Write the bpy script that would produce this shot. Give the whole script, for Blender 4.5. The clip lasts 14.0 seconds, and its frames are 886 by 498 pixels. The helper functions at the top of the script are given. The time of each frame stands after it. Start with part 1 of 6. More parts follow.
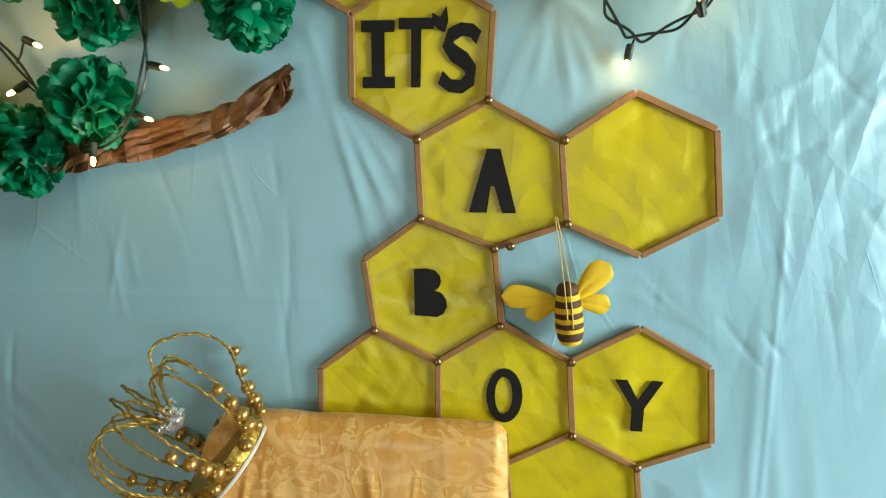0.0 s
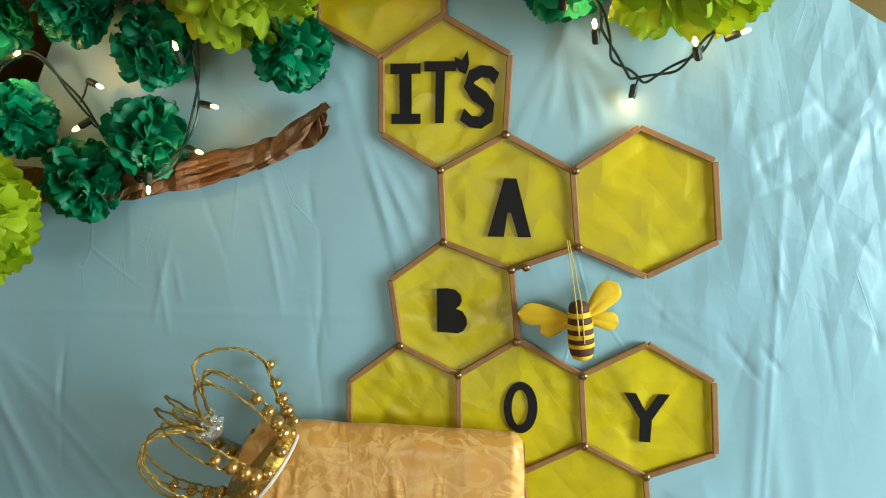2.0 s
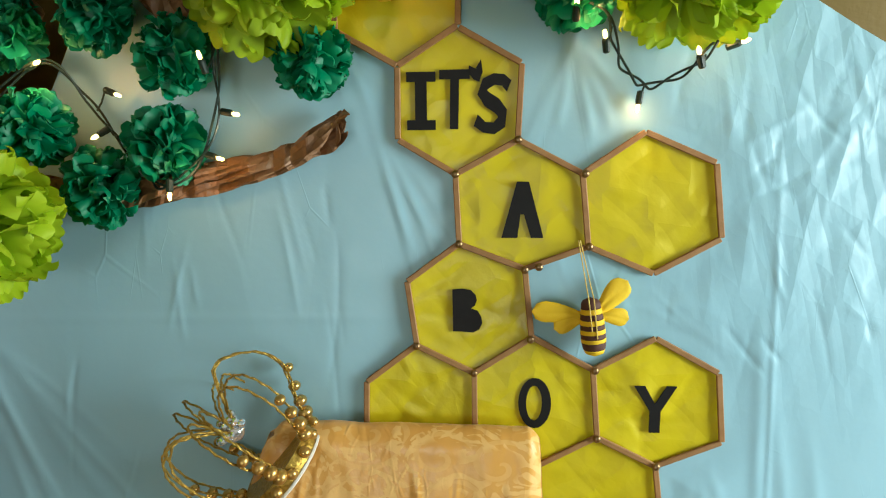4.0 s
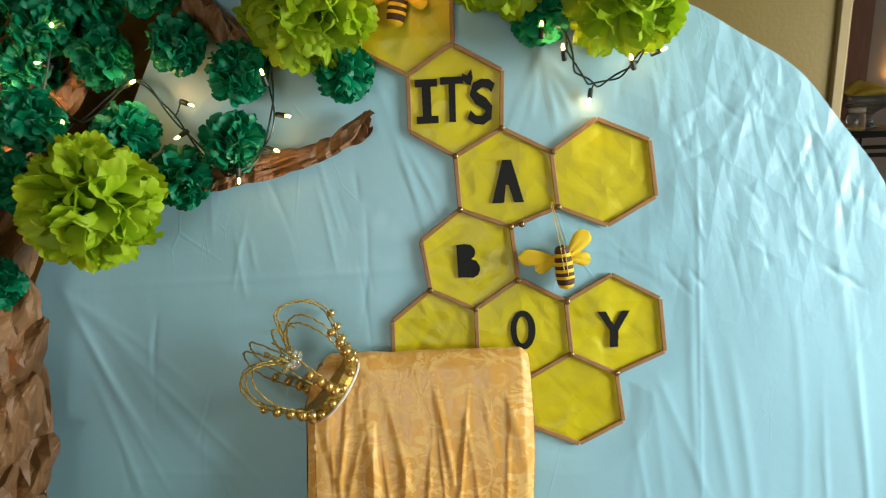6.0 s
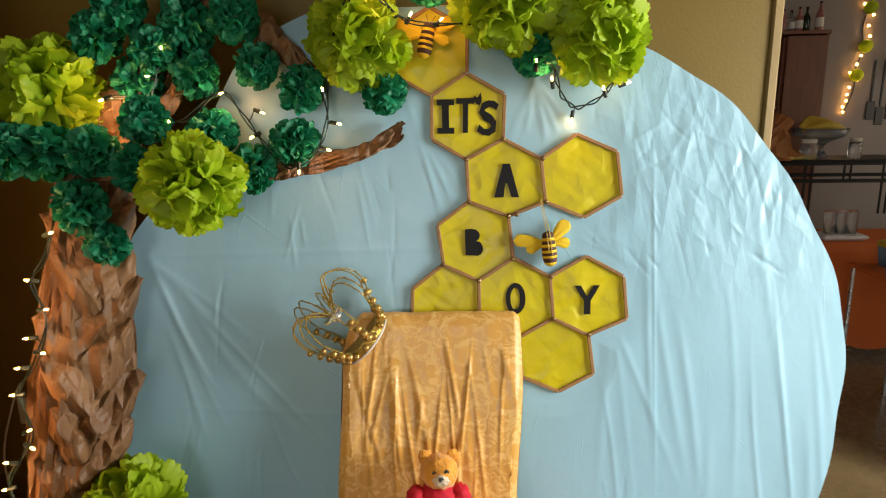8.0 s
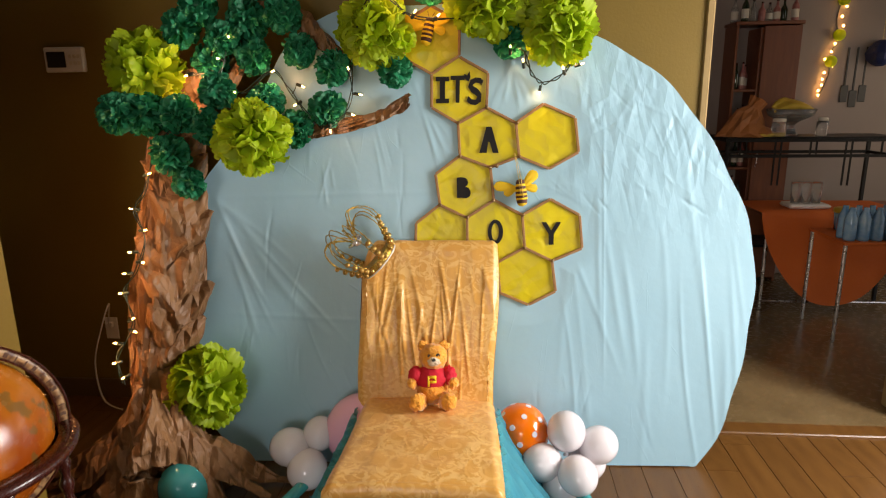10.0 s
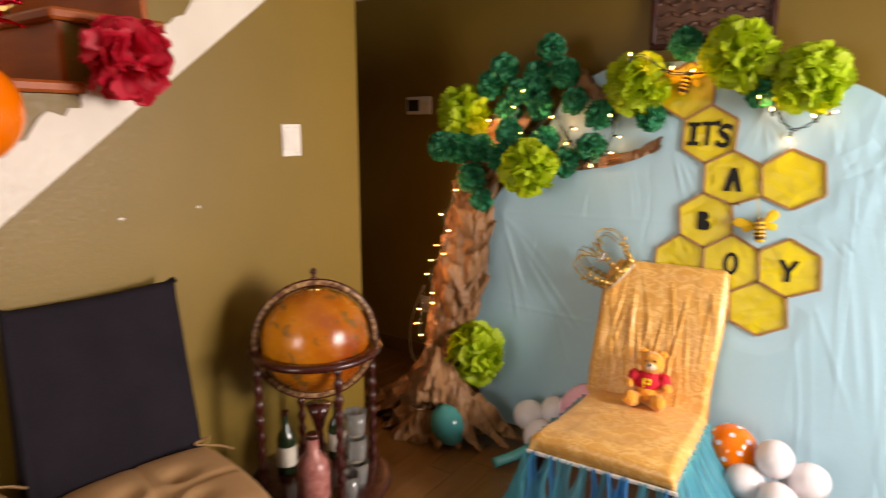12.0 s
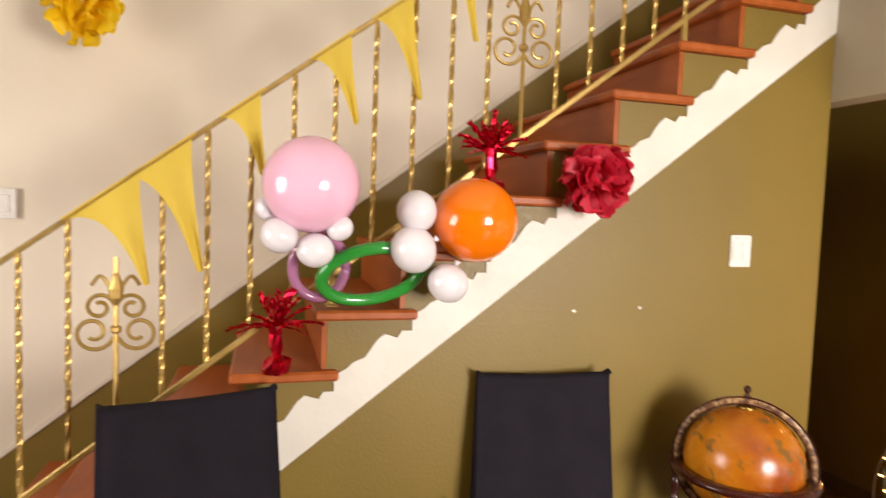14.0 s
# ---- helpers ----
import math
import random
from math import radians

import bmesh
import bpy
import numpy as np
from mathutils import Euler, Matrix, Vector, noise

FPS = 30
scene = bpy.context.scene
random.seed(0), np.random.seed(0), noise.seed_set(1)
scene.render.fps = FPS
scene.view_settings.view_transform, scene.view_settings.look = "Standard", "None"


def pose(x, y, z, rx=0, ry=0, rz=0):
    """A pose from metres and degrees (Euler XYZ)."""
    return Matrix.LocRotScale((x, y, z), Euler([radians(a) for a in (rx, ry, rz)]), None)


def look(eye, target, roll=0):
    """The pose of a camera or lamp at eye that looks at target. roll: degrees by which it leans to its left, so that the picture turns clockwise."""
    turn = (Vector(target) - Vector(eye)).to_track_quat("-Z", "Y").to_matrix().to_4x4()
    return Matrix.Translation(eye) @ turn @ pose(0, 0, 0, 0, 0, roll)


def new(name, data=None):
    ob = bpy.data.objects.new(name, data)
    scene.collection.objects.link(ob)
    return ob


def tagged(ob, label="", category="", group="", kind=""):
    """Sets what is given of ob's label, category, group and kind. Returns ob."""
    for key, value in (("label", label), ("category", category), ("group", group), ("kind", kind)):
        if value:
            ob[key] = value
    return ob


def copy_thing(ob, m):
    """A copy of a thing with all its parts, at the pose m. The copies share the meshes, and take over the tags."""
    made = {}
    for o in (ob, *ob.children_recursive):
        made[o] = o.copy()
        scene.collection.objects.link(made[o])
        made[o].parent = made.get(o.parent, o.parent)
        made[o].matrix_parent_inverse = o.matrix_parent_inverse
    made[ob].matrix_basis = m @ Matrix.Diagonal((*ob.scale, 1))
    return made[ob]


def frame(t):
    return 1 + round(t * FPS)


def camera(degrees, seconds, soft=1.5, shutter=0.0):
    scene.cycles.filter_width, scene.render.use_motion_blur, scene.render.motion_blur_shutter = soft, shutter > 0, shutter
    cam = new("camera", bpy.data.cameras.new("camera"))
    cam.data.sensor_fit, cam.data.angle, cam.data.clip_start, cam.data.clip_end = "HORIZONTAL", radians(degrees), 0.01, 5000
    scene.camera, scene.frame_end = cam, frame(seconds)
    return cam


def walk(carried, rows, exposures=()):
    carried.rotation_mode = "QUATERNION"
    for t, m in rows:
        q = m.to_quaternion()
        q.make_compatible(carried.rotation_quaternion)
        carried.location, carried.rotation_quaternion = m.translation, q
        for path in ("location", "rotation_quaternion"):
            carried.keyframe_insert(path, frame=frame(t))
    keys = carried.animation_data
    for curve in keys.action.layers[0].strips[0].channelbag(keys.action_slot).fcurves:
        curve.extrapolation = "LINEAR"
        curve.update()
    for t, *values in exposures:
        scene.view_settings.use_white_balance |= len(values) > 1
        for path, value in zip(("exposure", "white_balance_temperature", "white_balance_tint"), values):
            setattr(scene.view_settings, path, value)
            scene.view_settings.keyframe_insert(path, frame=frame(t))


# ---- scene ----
cam = camera(70.3, 14.0, soft=1.1, shutter=0.5)
PATH = [
    (0.0, (-0.068, -0.743, 1.397), (-0.280, 1.137, 0.749), -0.66),
    (0.5, (-0.067, -0.782, 1.380), (-0.317, 1.112, 0.790), -0.66),
    (1.0, (-0.071, -0.797, 1.400), (-0.323, 1.100, 0.818), -0.61),
    (1.5, (-0.071, -0.813, 1.405), (-0.331, 1.087, 0.838), -1.18),
    (2.0, (-0.076, -0.825, 1.411), (-0.322, 1.080, 0.852), -0.84),
    (2.5, (-0.061, -0.832, 1.404), (-0.309, 1.080, 0.870), -1.39),
    (3.0, (-0.077, -0.834, 1.407), (-0.328, 1.078, 0.874), -1.15),
    (5.5, (-0.213, -1.075, 1.408), (-0.207, 0.855, 0.886), -1.14),
    (6.0, (-0.203, -1.198, 1.408), (-0.256, 0.734, 0.896), -2.86),
    (6.5, (-0.144, -1.318, 1.400), (-0.238, 0.630, 0.954), -1.27),
    (7.0, (-0.138, -1.421, 1.375), (-0.159, 0.538, 0.976), -1.52),
    (7.5, (-0.093, -1.476, 1.379), (-0.189, 0.477, 0.957), -1.67),
    (8.0, (-0.261, -1.580, 1.397), (-0.273, 0.370, 0.955), -0.87),
    (10.5, (-0.067, -2.241, 1.343), (-0.225, -0.304, 0.870), -0.57),
    (11.0, (0.059, -2.341, 1.361), (-0.442, -0.450, 0.948), -0.84),
    (11.5, (0.155, -2.437, 1.379), (-0.590, -0.623, 0.986), -0.35),
    (12.0, (0.251, -2.545, 1.401), (-0.790, -0.882, 1.016), 0.11),
    (12.5, (0.255, -2.589, 1.413), (-1.074, -1.143, 1.036), -0.26),
    (13.0, (0.309, -2.602, 1.427), (-1.303, -1.458, 1.124), 0.74),
    (13.5, (0.333, -2.603, 1.447), (-1.455, -1.732, 1.232), 1.42),
    (14.0, (0.364, -2.598, 1.461), (-1.531, -1.971, 1.334), 2.01),
]
walk(cam, [(t, look(eye, target, roll)) for t, eye, target, roll in PATH],
     exposures=[(0.0, -0.05, 5900, -7), (3.2, -0.04, 5900, -7), (6.5, 0.0, 6000, -4), (8.2, 0.02, 6450, 7), (10.5, 0.10, 6850, 17), (11.0, 0.10, 6950, 20), (11.5, 0.18, 7100, 20), (12.0, 0.32, 7300, 20), (12.5, 0.54, 7400, 18), (13.0, 0.76, 7350, 17), (13.5, 0.74, 7250, 16), (14.0, 0.70, 6750, 13)])

# The place is laid out in units of 0.89 m, and brought to metres at the end of the file.
UNIT = 0.89
LEAN = -7.73                       # the round backdrop leans back, in degrees
TURN = -2.53                       # the room stands a little askew to the backdrop
BD = pose(0, 0, 0, LEAN)           # backdrop: x across, z up along the cloth, -y out of it
RM = pose(0, 0, 0, 0, 0, TURN)     # room: x along the back wall, y towards it

world = bpy.data.worlds.new("world")
scene.world = world
world.use_nodes = True
sky = world.node_tree.nodes.new("ShaderNodeTexSky")
sky.sky_type, sky.sun_disc = "NISHITA", False
sky.sun_elevation, sky.sun_rotation = radians(42), radians(150)
world.node_tree.links.new(sky.outputs[0], world.node_tree.nodes["Background"].inputs[0])
world.node_tree.nodes["Background"].inputs[1].default_value = 0.12


def area_lamp(name, eye, target, w, h, watts, colour):
    d = bpy.data.lights.new(name, "AREA")
    d.shape, d.size, d.size_y, d.energy, d.color = "RECTANGLE", w, h, watts, colour
    ob = new(name, d)
    ob.matrix_basis = look(eye, target)
    return ob


# daylight of the two windows of the room, and an added warm kitchen fill
area_lamp("daylight_right", (2.68, -0.95, 1.5), (-1.2, -0.9, 0.95), 1.3, 1.2, 118, (1.0, 0.965, 0.93))
area_lamp("daylight_rear", (-0.85, -5.35, 1.5), (-0.5, 0.0, 1.0), 1.2, 1.3, 33, (1.0, 0.965, 0.93))
area_lamp("daylight_kitchen", (3.9, 1.9, 1.5), (2.0, 2.2, 1.0), 0.9, 1.0, 6.0, (1.0, 0.82, 0.60))


def bulb_light(u, v, d, watts):
    """The warm light that a few neighbouring string-light bulbs throw."""
    q = bpy.data.lights.new("bulb_light", "POINT")
    q.energy, q.color, q.shadow_soft_size = watts, (1.0, 0.49, 0.19), 0.012
    ob = new("bulb_light", q)
    ob.location = BD @ Vector((u, -d, v))


for u, v, d, watts in ((-1.42, 1.22, 0.31, 0.8), (-1.47, 1.00, 0.32, 0.7), (-1.50, 0.78, 0.33, 0.7), (-1.54, 0.52, 0.34, 0.8), (-1.20, 1.58, 0.20, 0.9), (-0.93, 1.61, 0.15, 0.5), (-0.64, 1.50, 0.10, 0.06),
                       (-0.68, 1.42, 0.13, 0.14), (-0.46, 1.86, 0.24, 0.38), (-0.33, 1.83, 0.14, 0.28), (0.09, 1.52, 0.05, 0.07), (0.22, 1.63, 0.09, 0.16), (0.0, 1.67, 0.11, 0.2)):
    bulb_light(u, v, d, watts)

RND = random.Random(7)


# ---------------------------------------------------------------- materials
def paint(name, a, b=None, scale=6.0, rough=0.6, metal=0.0, bump=0.0, bscale=40.0, detail=4.0, spread=0.5, sheen=0.0,
          coat=0.0, glass=0.0, glow=0.0, stretch=(1, 1, 1), thin=0.0, vary=0.0, gloss=0.5, sheer=0.0):
    """A surface of two mottled tones with grain, relief and uneven gloss."""
    m = bpy.data.materials.new(name)
    m.use_nodes = True
    nt = m.node_tree
    N, L = nt.nodes, nt.links
    p = N["Principled BSDF"]
    b = b or tuple(c * 0.82 for c in a)
    tc = N.new("ShaderNodeTexCoord")
    mp = N.new("ShaderNodeMapping")
    mp.inputs["Scale"].default_value = stretch
    L.new(tc.outputs["Object"], mp.inputs[0])
    n1 = N.new("ShaderNodeTexNoise")
    n1.inputs["Scale"].default_value, n1.inputs["Detail"].default_value = scale, detail
    L.new(mp.outputs[0], n1.inputs["Vector"])
    r1 = N.new("ShaderNodeMapRange")
    r1.inputs[1].default_value, r1.inputs[2].default_value = 0.5 - spread / 2, 0.5 + spread / 2
    L.new(n1.outputs[0], r1.inputs[0])
    mix = N.new("ShaderNodeMix")
    mix.data_type = "RGBA"
    mix.inputs[6].default_value, mix.inputs[7].default_value = (*a, 1), (*b, 1)
    L.new(r1.outputs[0], mix.inputs[0])
    out = mix.outputs[2]
    if vary:
        oi, gi = N.new("ShaderNodeObjectInfo"), N.new("ShaderNodeNewGeometry")
        ad = N.new("ShaderNodeMath")
        L.new(oi.outputs["Random"], ad.inputs[0])
        L.new(gi.outputs["Random Per Island"], ad.inputs[1])
        hv = N.new("ShaderNodeHueSaturation")
        rr = N.new("ShaderNodeMapRange")
        rr.inputs[2].default_value = 2.0
        rr.inputs[3].default_value, rr.inputs[4].default_value = 1 - vary, 1 + vary
        L.new(ad.outputs[0], rr.inputs[0])
        L.new(rr.outputs[0], hv.inputs["Value"])
        L.new(out, hv.inputs["Color"])
        out = hv.outputs[0]
    L.new(out, p.inputs["Base Color"])
    p.inputs["Metallic"].default_value = metal
    n2 = N.new("ShaderNodeTexNoise")
    n2.inputs["Scale"].default_value, n2.inputs["Detail"].default_value = bscale, 6
    L.new(mp.outputs[0], n2.inputs["Vector"])
    r2 = N.new("ShaderNodeMapRange")
    r2.inputs[1].default_value, r2.inputs[2].default_value = 0.25, 0.75
    r2.inputs[3].default_value, r2.inputs[4].default_value = max(rough - 0.1, 0.02), min(rough + 0.1, 1)
    L.new(n2.outputs[0], r2.inputs[0])
    L.new(r2.outputs[0], p.inputs["Roughness"])
    if bump:
        bp = N.new("ShaderNodeBump")
        bp.inputs["Strength"].default_value, bp.inputs["Distance"].default_value = 1.0, bump
        L.new(n2.outputs[0], bp.inputs["Height"])
        L.new(bp.outputs[0], p.inputs["Normal"])
    p.inputs["Specular IOR Level"].default_value = gloss
    p.inputs["Sheen Weight"].default_value = sheen
    p.inputs["Coat Weight"].default_value = coat
    p.inputs["Transmission Weight"].default_value = glass
    if glow:
        p.inputs["Emission Color"].default_value, p.inputs["Emission Strength"].default_value = (*a, 1), glow
    if thin:
        tr, ms = N.new("ShaderNodeBsdfTranslucent"), N.new("ShaderNodeMixShader")
        L.new(out, tr.inputs[0])
        ms.inputs[0].default_value = thin
        L.new(p.outputs[0], ms.inputs[1])
        L.new(tr.outputs[0], ms.inputs[2])
        L.new(ms.outputs[0], N["Material Output"].inputs[0])
        if sheer:
            tp, m2 = N.new("ShaderNodeBsdfTransparent"), N.new("ShaderNodeMixShader")
            m2.inputs[0].default_value = sheer
            L.new(ms.outputs[0], m2.inputs[1])
            L.new(tp.outputs[0], m2.inputs[2])
            L.new(m2.outputs[0], N["Material Output"].inputs[0])
    return m


WALL_OLIVE = paint("olive_wall_paint", (0.200, 0.128, 0.014), (0.160, 0.102, 0.011), 1.6, 0.5, bump=0.0006, bscale=90)
# darker than the olive, for the unseen hall walls and the baseboard
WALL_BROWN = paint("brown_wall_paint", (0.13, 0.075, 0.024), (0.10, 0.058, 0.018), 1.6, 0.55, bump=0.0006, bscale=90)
WALL_CREAM = paint("cream_wall_paint", (0.70, 0.62, 0.50), (0.63, 0.55, 0.43), 1.3, 0.6, bump=0.0007, bscale=70)
WALL_WHITE = paint("white_paint", (0.70, 0.665, 0.59), (0.61, 0.565, 0.49), 5, 0.5, bump=0.0006, bscale=60)
WALL_TAN = paint("tan_header_paint", (0.40, 0.34, 0.24), (0.35, 0.30, 0.21), 2, 0.55, bump=0.0006, bscale=70)
WALL_GREY = paint("mauve_grey_wall_paint", (0.30, 0.25, 0.22), (0.26, 0.21, 0.185), 1.5, 0.6, bump=0.0005, bscale=80)
CEILING = paint("ceiling_paint", (0.74, 0.70, 0.62), None, 2, 0.7, bump=0.0008, bscale=60)
PLANK = paint("red_oak_plank", (0.15, 0.069, 0.016), (0.09, 0.037, 0.008), 3.0, 0.34, bump=0.0003, bscale=60, stretch=(9, 1, 9), vary=0.14)
JOINT = paint("dark_floor_joint", (0.06, 0.025, 0.01), None, 8, 0.7)
TILE = paint("beige_floor_tile", (0.20, 0.14, 0.065), (0.12, 0.08, 0.035), 3.5, 0.25, bump=0.0002, bscale=30)
CLOTH = paint("light_blue_satin_cloth", (0.355, 0.578, 0.685), (0.315, 0.532, 0.64), 2.2, 0.38, bump=0.0005, bscale=30, sheen=0.2)
STICK = paint("craft_stick_wood", (0.37, 0.20, 0.075), (0.27, 0.135, 0.045), 4, 0.6, bump=0.0003, bscale=70, stretch=(9, 9, 9), vary=0.12)
TISSUE = paint("yellow_tissue_paper", (0.68, 0.56, 0.008), (0.54, 0.45, 0.006), 5, 0.40, bump=0.0022, bscale=16, detail=6, vary=0.06)
BLACK = paint("black_card", (0.007, 0.0065, 0.007), (0.012, 0.011, 0.011), 10, 0.6, bump=0.0002, bscale=90, gloss=0.25)
PIN = paint("brass_pin", (0.34, 0.22, 0.11), None, 30, 0.3, metal=1)
LIME = paint("lime_tissue_paper", (0.50, 0.65, 0.018), (0.37, 0.53, 0.012), 8, 0.55, bump=0.0008, bscale=60, thin=0.4, vary=0.2)
GREEN = paint("dark_green_tissue_paper", (0.018, 0.27, 0.125), (0.012, 0.20, 0.085), 8, 0.5, bump=0.0008, bscale=60, thin=0.25, vary=0.25)
RED_TISSUE = paint("red_tissue_paper", (0.70, 0.02, 0.055), (0.58, 0.012, 0.035), 8, 0.5, bump=0.0008, bscale=60, thin=0.35, vary=0.15)
YELLOW_TISSUE = paint("yellow_pompom_paper", (0.95, 0.70, 0.012), (0.88, 0.62, 0.01), 8, 0.5, thin=0.5, vary=0.08)
KRAFT = paint("brown_kraft_paper", (0.32, 0.165, 0.068), (0.17, 0.080, 0.031), 7, 0.55, bump=0.0016, bscale=26, detail=7, vary=0.3)
GOLD = paint("gold_metal", (0.62, 0.42, 0.12), (0.50, 0.33, 0.09), 40, 0.3, metal=1)
GOLD_BRAID = paint("gold_braid", (0.56, 0.38, 0.07), (0.20, 0.12, 0.02), 160, 0.4, metal=0.8, bump=0.002, bscale=200)
PEARL = paint("gold_bead", (0.66, 0.44, 0.14), (0.58, 0.37, 0.11), 60, 0.30, metal=0.9)
WHITE_BAND = paint("white_ribbon", (0.78, 0.75, 0.68), None, 40, 0.6)
CRYSTAL = paint("rhinestone", (0.9, 0.92, 0.95), None, 40, 0.06, metal=0.85)
WIRE = paint("dark_green_wire", (0.008, 0.022, 0.014), None, 40, 0.45)
BULB = paint("lit_bulb", (1.0, 0.48, 0.12), (1.0, 0.56, 0.18), 30, 0.3, glow=22)
BEE_YELLOW = paint("yellow_felt", (0.85, 0.58, 0.012), (0.76, 0.49, 0.01), 12, 0.7, bump=0.0006, bscale=120)
BEE_BROWN = paint("brown_felt", (0.085, 0.03, 0.018), None, 12, 0.7, bump=0.0006, bscale=120)
STRING = paint("yellow_thread", (0.75, 0.55, 0.12), None, 60, 0.7)
FUR = paint("golden_plush", (0.92, 0.42, 0.04), (0.72, 0.27, 0.018), 40, 0.9, bump=0.010, bscale=70, sheen=0.4)
RED_KNIT = paint("red_knit", (0.62, 0.008, 0.028), None, 30, 0.8, bump=0.001, bscale=160)
PALE_FUR = paint("cream_plush", (0.80, 0.66, 0.48), None, 26, 0.9, bump=0.003, bscale=120)
TULLE = paint("turquoise_tulle", (0.10, 0.50, 0.62), (0.06, 0.40, 0.56), 14, 0.6, thin=0.45, vary=0.15, sheer=0.45)
TULLE_BLUE = paint("blue_tulle", (0.015, 0.19, 0.55), (0.03, 0.32, 0.62), 14, 0.6, thin=0.4, vary=0.35, sheer=0.12)
LATEX_WHITE = paint("white_latex", (0.86, 0.82, 0.85), None, 4, 0.18, coat=0.3, thin=0.08)
LATEX_ORANGE = paint("orange_latex", (0.92, 0.20, 0.003), (0.88, 0.17, 0.002), 4, 0.14, coat=0.4, thin=0.05)
LATEX_PINK = paint("pink_latex", (0.92, 0.54, 0.69), (0.90, 0.50, 0.66), 4, 0.14, coat=0.4, thin=0.1)
LATEX_GREEN = paint("green_latex", (0.02, 0.28, 0.035), None, 6, 0.16, coat=0.4)
LATEX_TEAL = paint("teal_latex", (0.045, 0.33, 0.34), None, 6, 0.18, coat=0.4)
LATEX_LILAC = paint("lilac_latex", (0.50, 0.20, 0.36), None, 6, 0.16, coat=0.4, thin=0.2)
CHAIR_CLOTH = paint("charcoal_slipcover", (0.010, 0.008, 0.012), (0.015, 0.012, 0.017), 8, 0.9, bump=0.0008, bscale=160, gloss=0.15)
BEIGE = paint("beige_cushion_cloth", (0.40, 0.24, 0.115), (0.34, 0.20, 0.09), 9, 0.85, bump=0.0008, bscale=140, gloss=0.3)
MAHOGANY = paint("dark_mahogany", (0.050, 0.009, 0.006), (0.032, 0.006, 0.004), 6, 0.25, coat=0.2, stretch=(6, 6, 1), gloss=0.4)
RING_PAPER = paint("printed_globe_ring", (0.42, 0.25, 0.11), (0.10, 0.04, 0.018), 60, 0.4, spread=0.2)
STAIR_WOOD = paint("red_stair_wood", (0.38, 0.095, 0.018), (0.27, 0.06, 0.010), 3, 0.42, bump=0.0003, bscale=50, stretch=(1, 8, 8), vary=0.1, gloss=0.3)
RAIL_GOLD = paint("gold_painted_iron", (0.50, 0.33, 0.10), (0.36, 0.23, 0.06), 26, 0.38, metal=0.6, bump=0.0005, bscale=80)
BUNTING = paint("yellow_bunting_felt", (0.82, 0.62, 0.09), (0.76, 0.56, 0.07), 8, 0.7, thin=0.4)
FOIL = paint("red_foil", (0.62, 0.006, 0.03), (0.5, 0.004, 0.02), 30, 0.2, metal=0.9)
PLASTIC = paint("white_plastic", (0.78, 0.75, 0.70), None, 12, 0.35)
DARK = paint("dark_plastic", (0.02, 0.018, 0.016), None, 12, 0.4)
IRON = paint("black_iron", (0.012, 0.011, 0.010), None, 18, 0.45, metal=0.4)
SHELF = paint("red_brown_shelf_wood", (0.20, 0.062, 0.020), (0.14, 0.040, 0.013), 5, 0.45, stretch=(8, 8, 1))
ORANGE_CLOTH = paint("orange_tablecloth", (0.62, 0.13, 0.012), (0.54, 0.105, 0.01), 5, 0.75, bump=0.001, bscale=60)
CHROME = paint("brushed_steel", (0.55, 0.52, 0.48), None, 30, 0.3, metal=1)
GLASS = paint("clear_glass", (0.95, 0.97, 0.95), None, 10, 0.06, glass=0.9)
WINE = paint("dark_bottle_glass", (0.015, 0.03, 0.012), None, 10, 0.1, coat=0.5)
PINK_LABEL = paint("pink_patterned_bottle", (0.50, 0.22, 0.18), (0.22, 0.05, 0.05), 40, 0.35)
TRIM = paint("tan_trim_paint", (0.34, 0.24, 0.10), (0.28, 0.19, 0.075), 5, 0.40, bump=0.0004, bscale=60)
PAPER = paint("paper_label", (0.72, 0.66, 0.55), None, 20, 0.6)
BANANA = paint("banana_peel", (0.66, 0.46, 0.05), (0.5, 0.33, 0.03), 10, 0.5)
BAG = paint("orange_paper_bag", (0.52, 0.20, 0.06), None, 10, 0.6, bump=0.003, bscale=30, thin=0.2)
CARVED = paint("carved_brown_wood", (0.12, 0.055, 0.03), (0.06, 0.025, 0.014), 16, 0.5, bump=0.003, bscale=30)
NAVY = paint("navy_paper", (0.012, 0.03, 0.14), (0.008, 0.02, 0.10), 12, 0.6, bump=0.001, bscale=50)
BLUE_PACK = paint("blue_water_pack", (0.05, 0.22, 0.45), (0.3, 0.45, 0.55), 14, 0.15, coat=0.5)


def globe_map():
    m = paint("antique_globe_map", (0.60, 0.215, 0.010), (0.25, 0.045, 0.003), 3.6, 0.24, spread=0.26, detail=9)
    nt = m.node_tree
    N, L = nt.nodes, nt.links
    p = N["Principled BSDF"]
    old = p.inputs["Base Color"].links[0].from_socket
    n = N.new("ShaderNodeTexNoise")
    n.inputs["Scale"].default_value, n.inputs["Detail"].default_value = 7.0, 8
    r = N.new("ShaderNodeMapRange")
    r.inputs[1].default_value, r.inputs[2].default_value, r.inputs[4].default_value = 0.58, 0.62, 0.7
    L.new(n.outputs[0], r.inputs[0])
    mx = N.new("ShaderNodeMix")
    mx.data_type = "RGBA"
    mx.inputs[7].default_value = (0.11, 0.075, 0.02, 1)
    L.new(r.outputs[0], mx.inputs[0])
    L.new(old, mx.inputs[6])
    L.new(mx.outputs[2], p.inputs["Base Color"])
    return m


GLOBE_MAP = globe_map()


